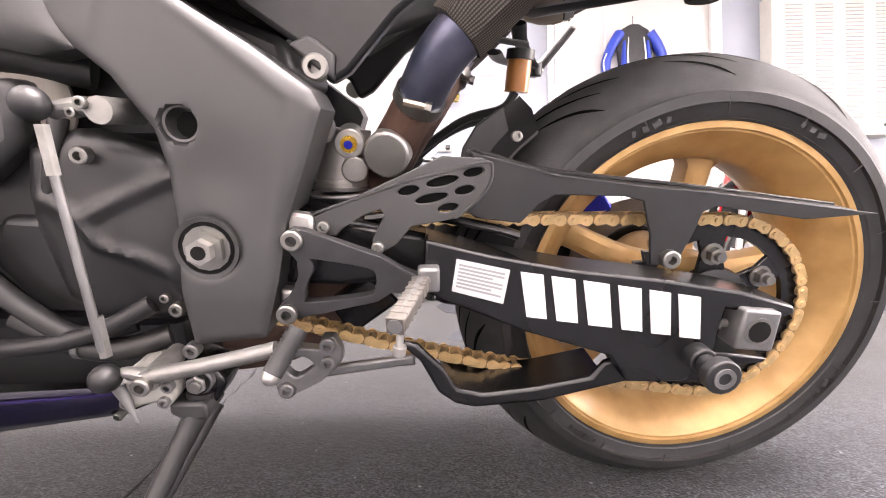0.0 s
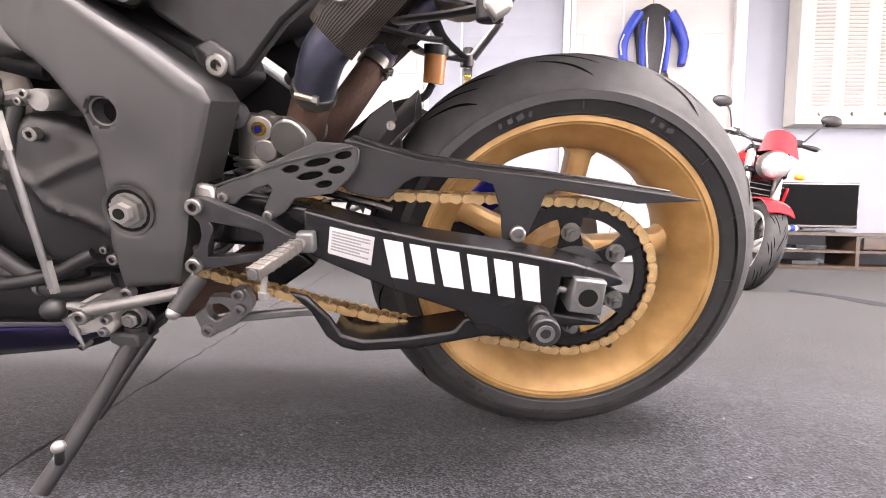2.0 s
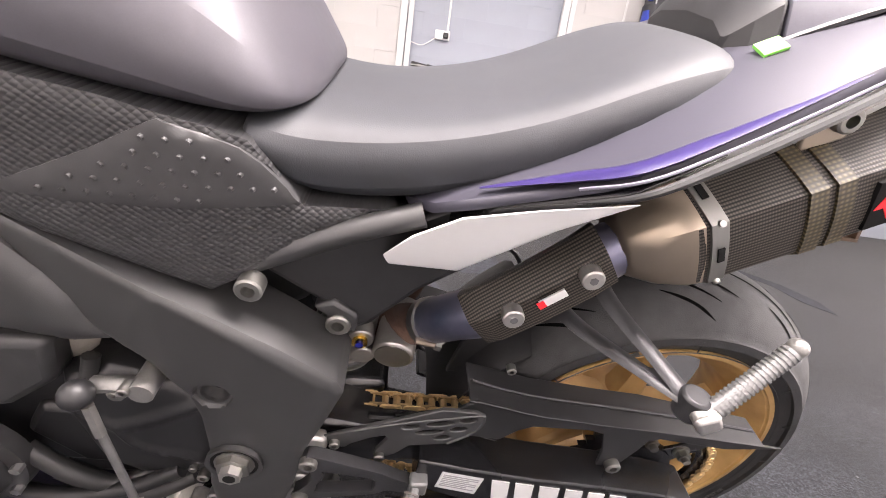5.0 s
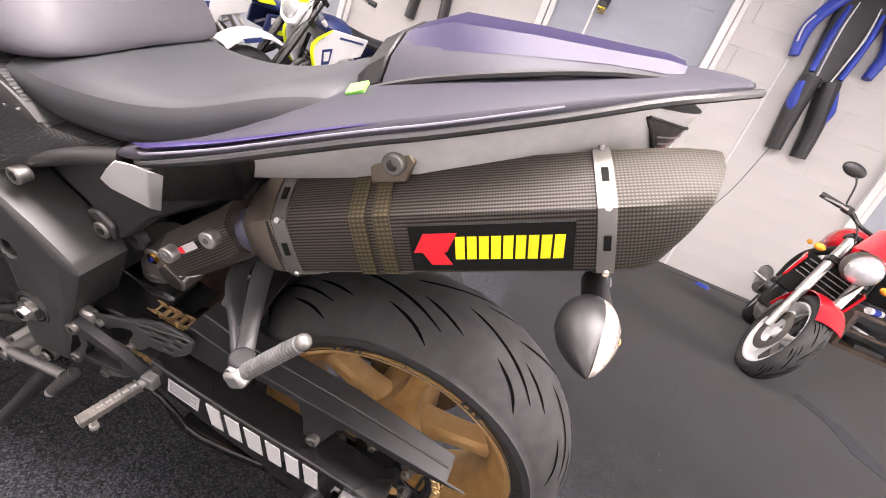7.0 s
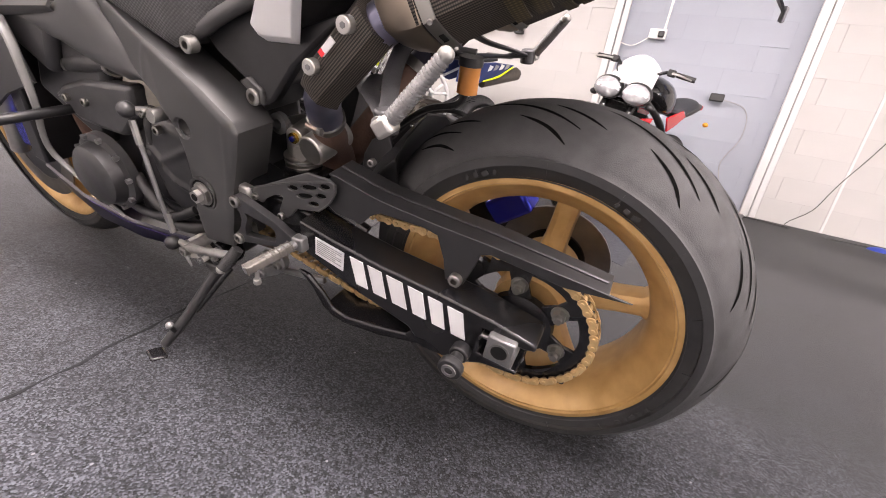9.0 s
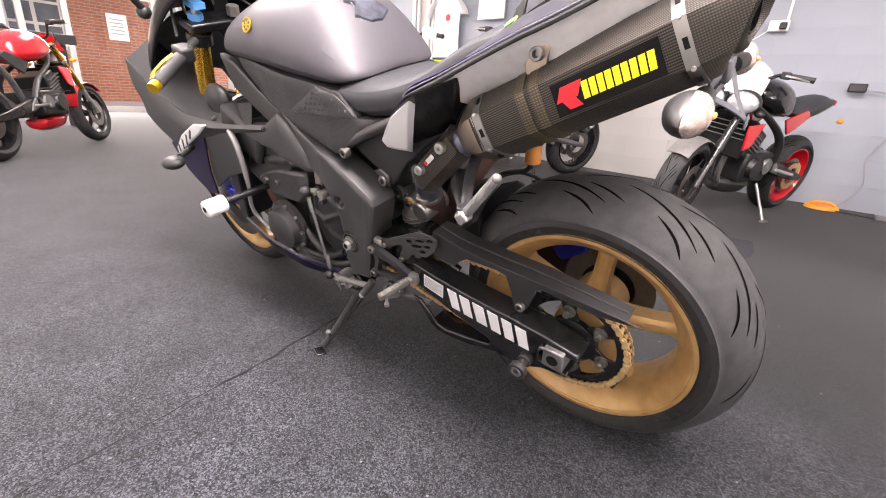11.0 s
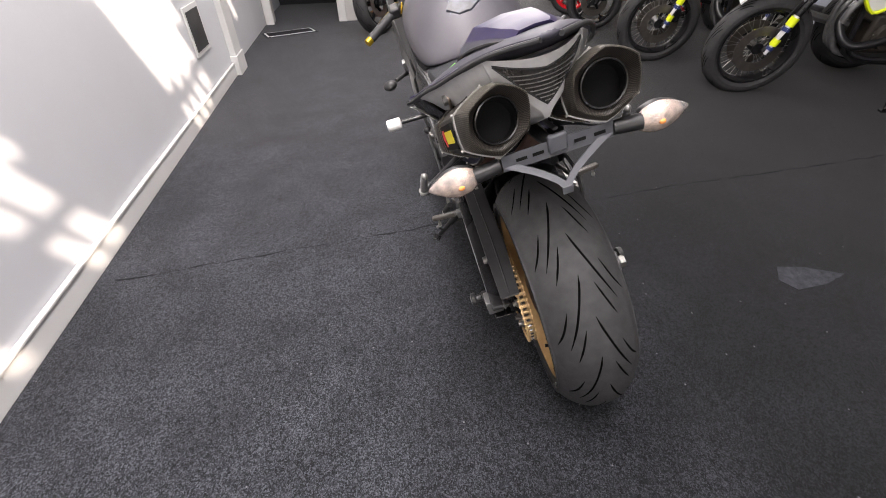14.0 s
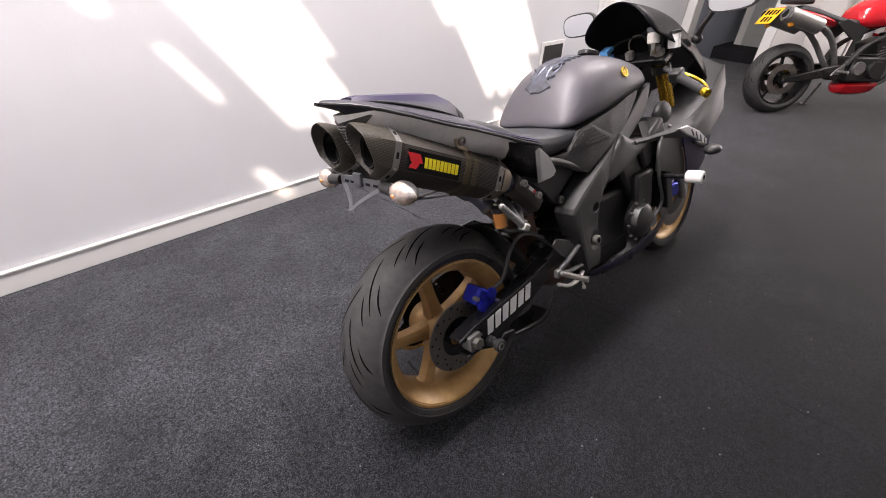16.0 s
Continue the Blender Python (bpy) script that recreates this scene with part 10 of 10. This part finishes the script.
part("base", span(-0.78, 0.83, -0.19, 0.20, 0.0, 0.04), WOOD_DARK, un, bevel=0.003)
for x in (-0.78, -0.01, 0.79):
    part("side", span(x, x + 0.04, -0.19, 0.20, 0.04, 0.345), WOOD_DARK, un, bevel=0.003)
part("drawer", span(0.06, 0.78, -0.195, -0.17, 0.215, 0.335), WOOD_DARK, un, bevel=0.004)
for k, (x, z, w, h, c) in enumerate(((-0.40, 0.20, 0.30, 0.05, BLACK_GLOSS), (-0.55, 0.20, 0.14, 0.012, TEXTILE_WHITE), (-0.45, 0.04, 0.26, 0.045, BLACK_PLASTIC))):
    bx_ = thing("media_box", "flat media box on the unit shelf", "media box", "boxes on the unit", pose(4.05, 3.84, z, 0, 0, -4))
    part("case", box(x, -0.02, h / 2, w, 0.22, h), c, bx_, bevel=0.004)
wbt = thing("water_bottle", "clear bottle with blue label on the unit", "bottle", m=pose(3.40, 3.72, 0.385, 0, 0, 20))
part("bottle", rod((-0.09, 0, 0.034), (0.07, 0, 0.034), 0.032, seg=18), WHITE_NYLON, wbt)
part("label", rod((-0.05, 0, 0.034), (0.03, 0, 0.034), 0.0325, seg=18), BLUE_LEATHER, wbt)
part("cap", rod((0.07, 0, 0.034), (0.11, 0, 0.034), 0.028, 0.012, 14), BLUE_LEATHER, wbt)
fb = thing("floor_bottle", "small clear bottle with blue cap on the floor", "bottle", m=pose(3.05, 3.62, 0, 0, 0, 40))
part("bottle", rod((-0.08, 0, 0.031), (0.06, 0, 0.031), 0.030, seg=16), WHITE_NYLON, fb)
part("cap", rod((0.06, 0, 0.031), (0.10, 0, 0.031), 0.025, 0.012, 14), BLUE_LEATHER, fb)

# street end: display bench, banner, notices in the window
db = thing("display_bench", "long dark display bench before the window", "bench", m=pose(-7.5, 0.2, 0))
part("top", span(-0.18, 0.18, -0.62, 0.75, 1.02, 1.14), BLACK_PLASTIC, db, bevel=0.01)
for y in (-0.5, 0.6):
    part("leg", span(-0.12, 0.12, y - 0.04, y + 0.04, 0.0, 1.02), BLACK_PLASTIC, db, bevel=0.006)
bn = thing("banner", "orange and yellow banner with black bars", "banner", m=pose(-7.9, -0.12, 0, 0, 0, 0))
part("cloth", span(-0.02, 0.02, -0.30, 0.22, 1.15, 2.35), ORANGE, bn)
part("pole", rod((0, -0.32, 0.0), (0, -0.32, 2.42), 0.014), ALU, bn)
part("base", box(0, -0.32, 0.012, 0.30, 0.30, 0.024), BLACK_PLASTIC, bn, bevel=0.004)
part("yellow_field", span(0.021, 0.026, -0.30, 0.02, 1.50, 2.30), YELLOW, bn)
for k in range(6):
    part("bar", span(0.027, 0.03, -0.27, -0.02, 1.55 + 0.12 * k, 1.60 + 0.12 * k), BLACK_AND_SHADE, bn)
part("red_stripe", span(0.021, 0.027, 0.08, 0.20, 1.15, 2.35), RED_PRINT, bn)
for k, (y, z) in enumerate(((0.6, 1.55), (2.3, 1.5))):
    nt = thing("window_notice", "pale paper notice stuck on the shop window", "notice", "window notices", pose(-10.09, y, z))
    part("sheet", span(-0.002, 0.002, -0.16, 0.16, -0.22, 0.22), TEXTILE_WHITE, nt)
    for q in range(5):
        part("line", span(0.002, 0.004, -0.12, 0.10, 0.12 - 0.06 * q, 0.14 - 0.06 * q), PRINT_AND_SHADE_GREY, nt)
tr_ = thing("tree", "green tree beyond the yard", "tree", m=pose(-13.0, -1.6, -0.05))
part("trunk", tube([(0, 0, 0), (0.05, 0.05, 1.0), (0.0, 0.1, 2.2), (0.1, 0.0, 3.2)], [0.10, 0.08, 0.06, 0.03], 10), WOOD_DARK, tr_)
random.seed(9)
lf = bmesh.new()
for k in range(900):
    u, v, r = random.uniform(0, 6.28), random.uniform(-1, 1), random.uniform(0.4, 1.0) ** 0.5
    q = math.sqrt(1 - v * v)
    c = Vector((0.9 * r * q * math.cos(u), 1.0 * r * q * math.sin(u), 2.7 + 1.2 * r * v))
    if noise.noise(c * 1.7) < -0.12:
        continue
    rot = Euler((random.uniform(0, 3), random.uniform(0, 3), random.uniform(0, 6))).to_matrix()
    lf.faces.new([lf.verts.new(c + rot @ Vector(p)) for p in ((-0.05, 0, 0), (0, 0.03, 0.01), (0.06, 0, 0), (0, -0.03, 0.01))])
tagged(part("crown", lf, LEAF, tr_, smooth=0), kind="stuff")

# carpet details
SEAM_LINE = [(-0.62, -1.55), (-0.70, -0.93), (-0.76, -0.40), (-0.80, -0.20), (-0.83, 0.12), (-0.86, 0.49), (-0.93, 1.08), (-0.97, 1.7), (-1.05, 2.6), (-1.2, 4.3)]
random.seed(21)
seam_pts, seam_r = [], []
for k in range(118):
    y = -1.55 + 0.05 * k
    seam_pts.append((float(np.interp(y, [q[1] for q in SEAM_LINE], [q[0] for q in SEAM_LINE])) + random.uniform(-0.007, 0.007), y, 0.0))
    seam_r.append(random.choice((0.0012, 0.002, 0.0035, 0.005)))
sm_ = part("carpet_seam", tube(seam_pts, seam_r, 6, 0, flat=0.35, up=(0, 0, 1)), SEAM)
tagged(sm_, "dark ragged joint between two lengths of carpet", "carpet joint", kind="structure")
for nm, poly in (("carpet_patch", [(-0.27, 1.05), (-0.20, 1.0), (-0.14, 1.03), (-0.15, 1.16), (-0.19, 1.27), (-0.25, 1.15)]), ("carpet_patch", [(1.97, 1.93), (2.04, 2.0), (2.16, 1.75), (2.17, 1.50), (2.10, 1.32), (2.03, 1.48), (2.05, 1.72)]), ("carpet_patch", [(-0.24, 1.76), (-0.28, 2.02), (-0.20, 2.25), (-0.06, 2.36), (0.10, 2.30), (0.24, 2.36), (0.27, 2.06), (0.21, 1.72), (0.17, 1.36), (0.06, 1.44), (-0.03, 1.42), (-0.10, 1.62)])):
    pb = bmesh.new()
    lo = [pb.verts.new((x, y, 0.0005)) for x, y in poly]
    hi = [pb.verts.new((x, y, 0.0018)) for x, y in poly]
    skin(pb, [lo, hi])
    tagged(part(nm, pb, CARPET_PALE), "pale rubbed patch in the carpet", "carpet patch", kind="structure")
mt = thing("door_mat", "small grey mat with a pale border by the doorway", "mat", m=pose(-5.03, -1.44, 0, 0, 0, 22))
part("mat", span(-0.13, 0.13, -0.30, 0.30, 0.0, 0.008), CARPET_PALE, mt, bevel=0.002)
part("border", span(-0.115, 0.115, -0.28, 0.28, 0.0081, 0.0095), TEXTILE_WHITE, mt)
part("field", span(-0.095, 0.095, -0.26, 0.26, 0.0096, 0.011), SEAM, mt)

# ---- blocks of the long wall, carpet joints ----
blk = bmesh.new()
box(0, 0, 0, 0.4399, 0.012, 0.2149, bm=blk)
bmesh.ops.bevel(blk, geom=blk.edges[:], offset=0.0009, segments=1, affect="EDGES")
BLOCK_MESHES = {}
for c, mat in (("w", WALL_CREAM), ("g", WALL_GREY)):
    me = bpy.data.meshes.new("block")
    blk.to_mesh(me)
    me.materials.append(mat)
    BLOCK_MESHES[c] = me
blk.free()
for w, x0, x1, depth, c in walls_right:
    if x1 < -4.6 or x0 > 3.0:
        continue
    for row in range(13):
        z = 0.106 + row * 0.215
        x = x0 + (0.22 if row % 2 else 0.0)
        while x + 0.44 <= x1 + 0.001:
            ob = bpy.data.objects.new("block", BLOCK_MESHES[c])
            scene.collection.objects.link(ob)
            ob.parent = w
            ob.location = (x + 0.22, depth + 0.0045, z)
            x += 0.44
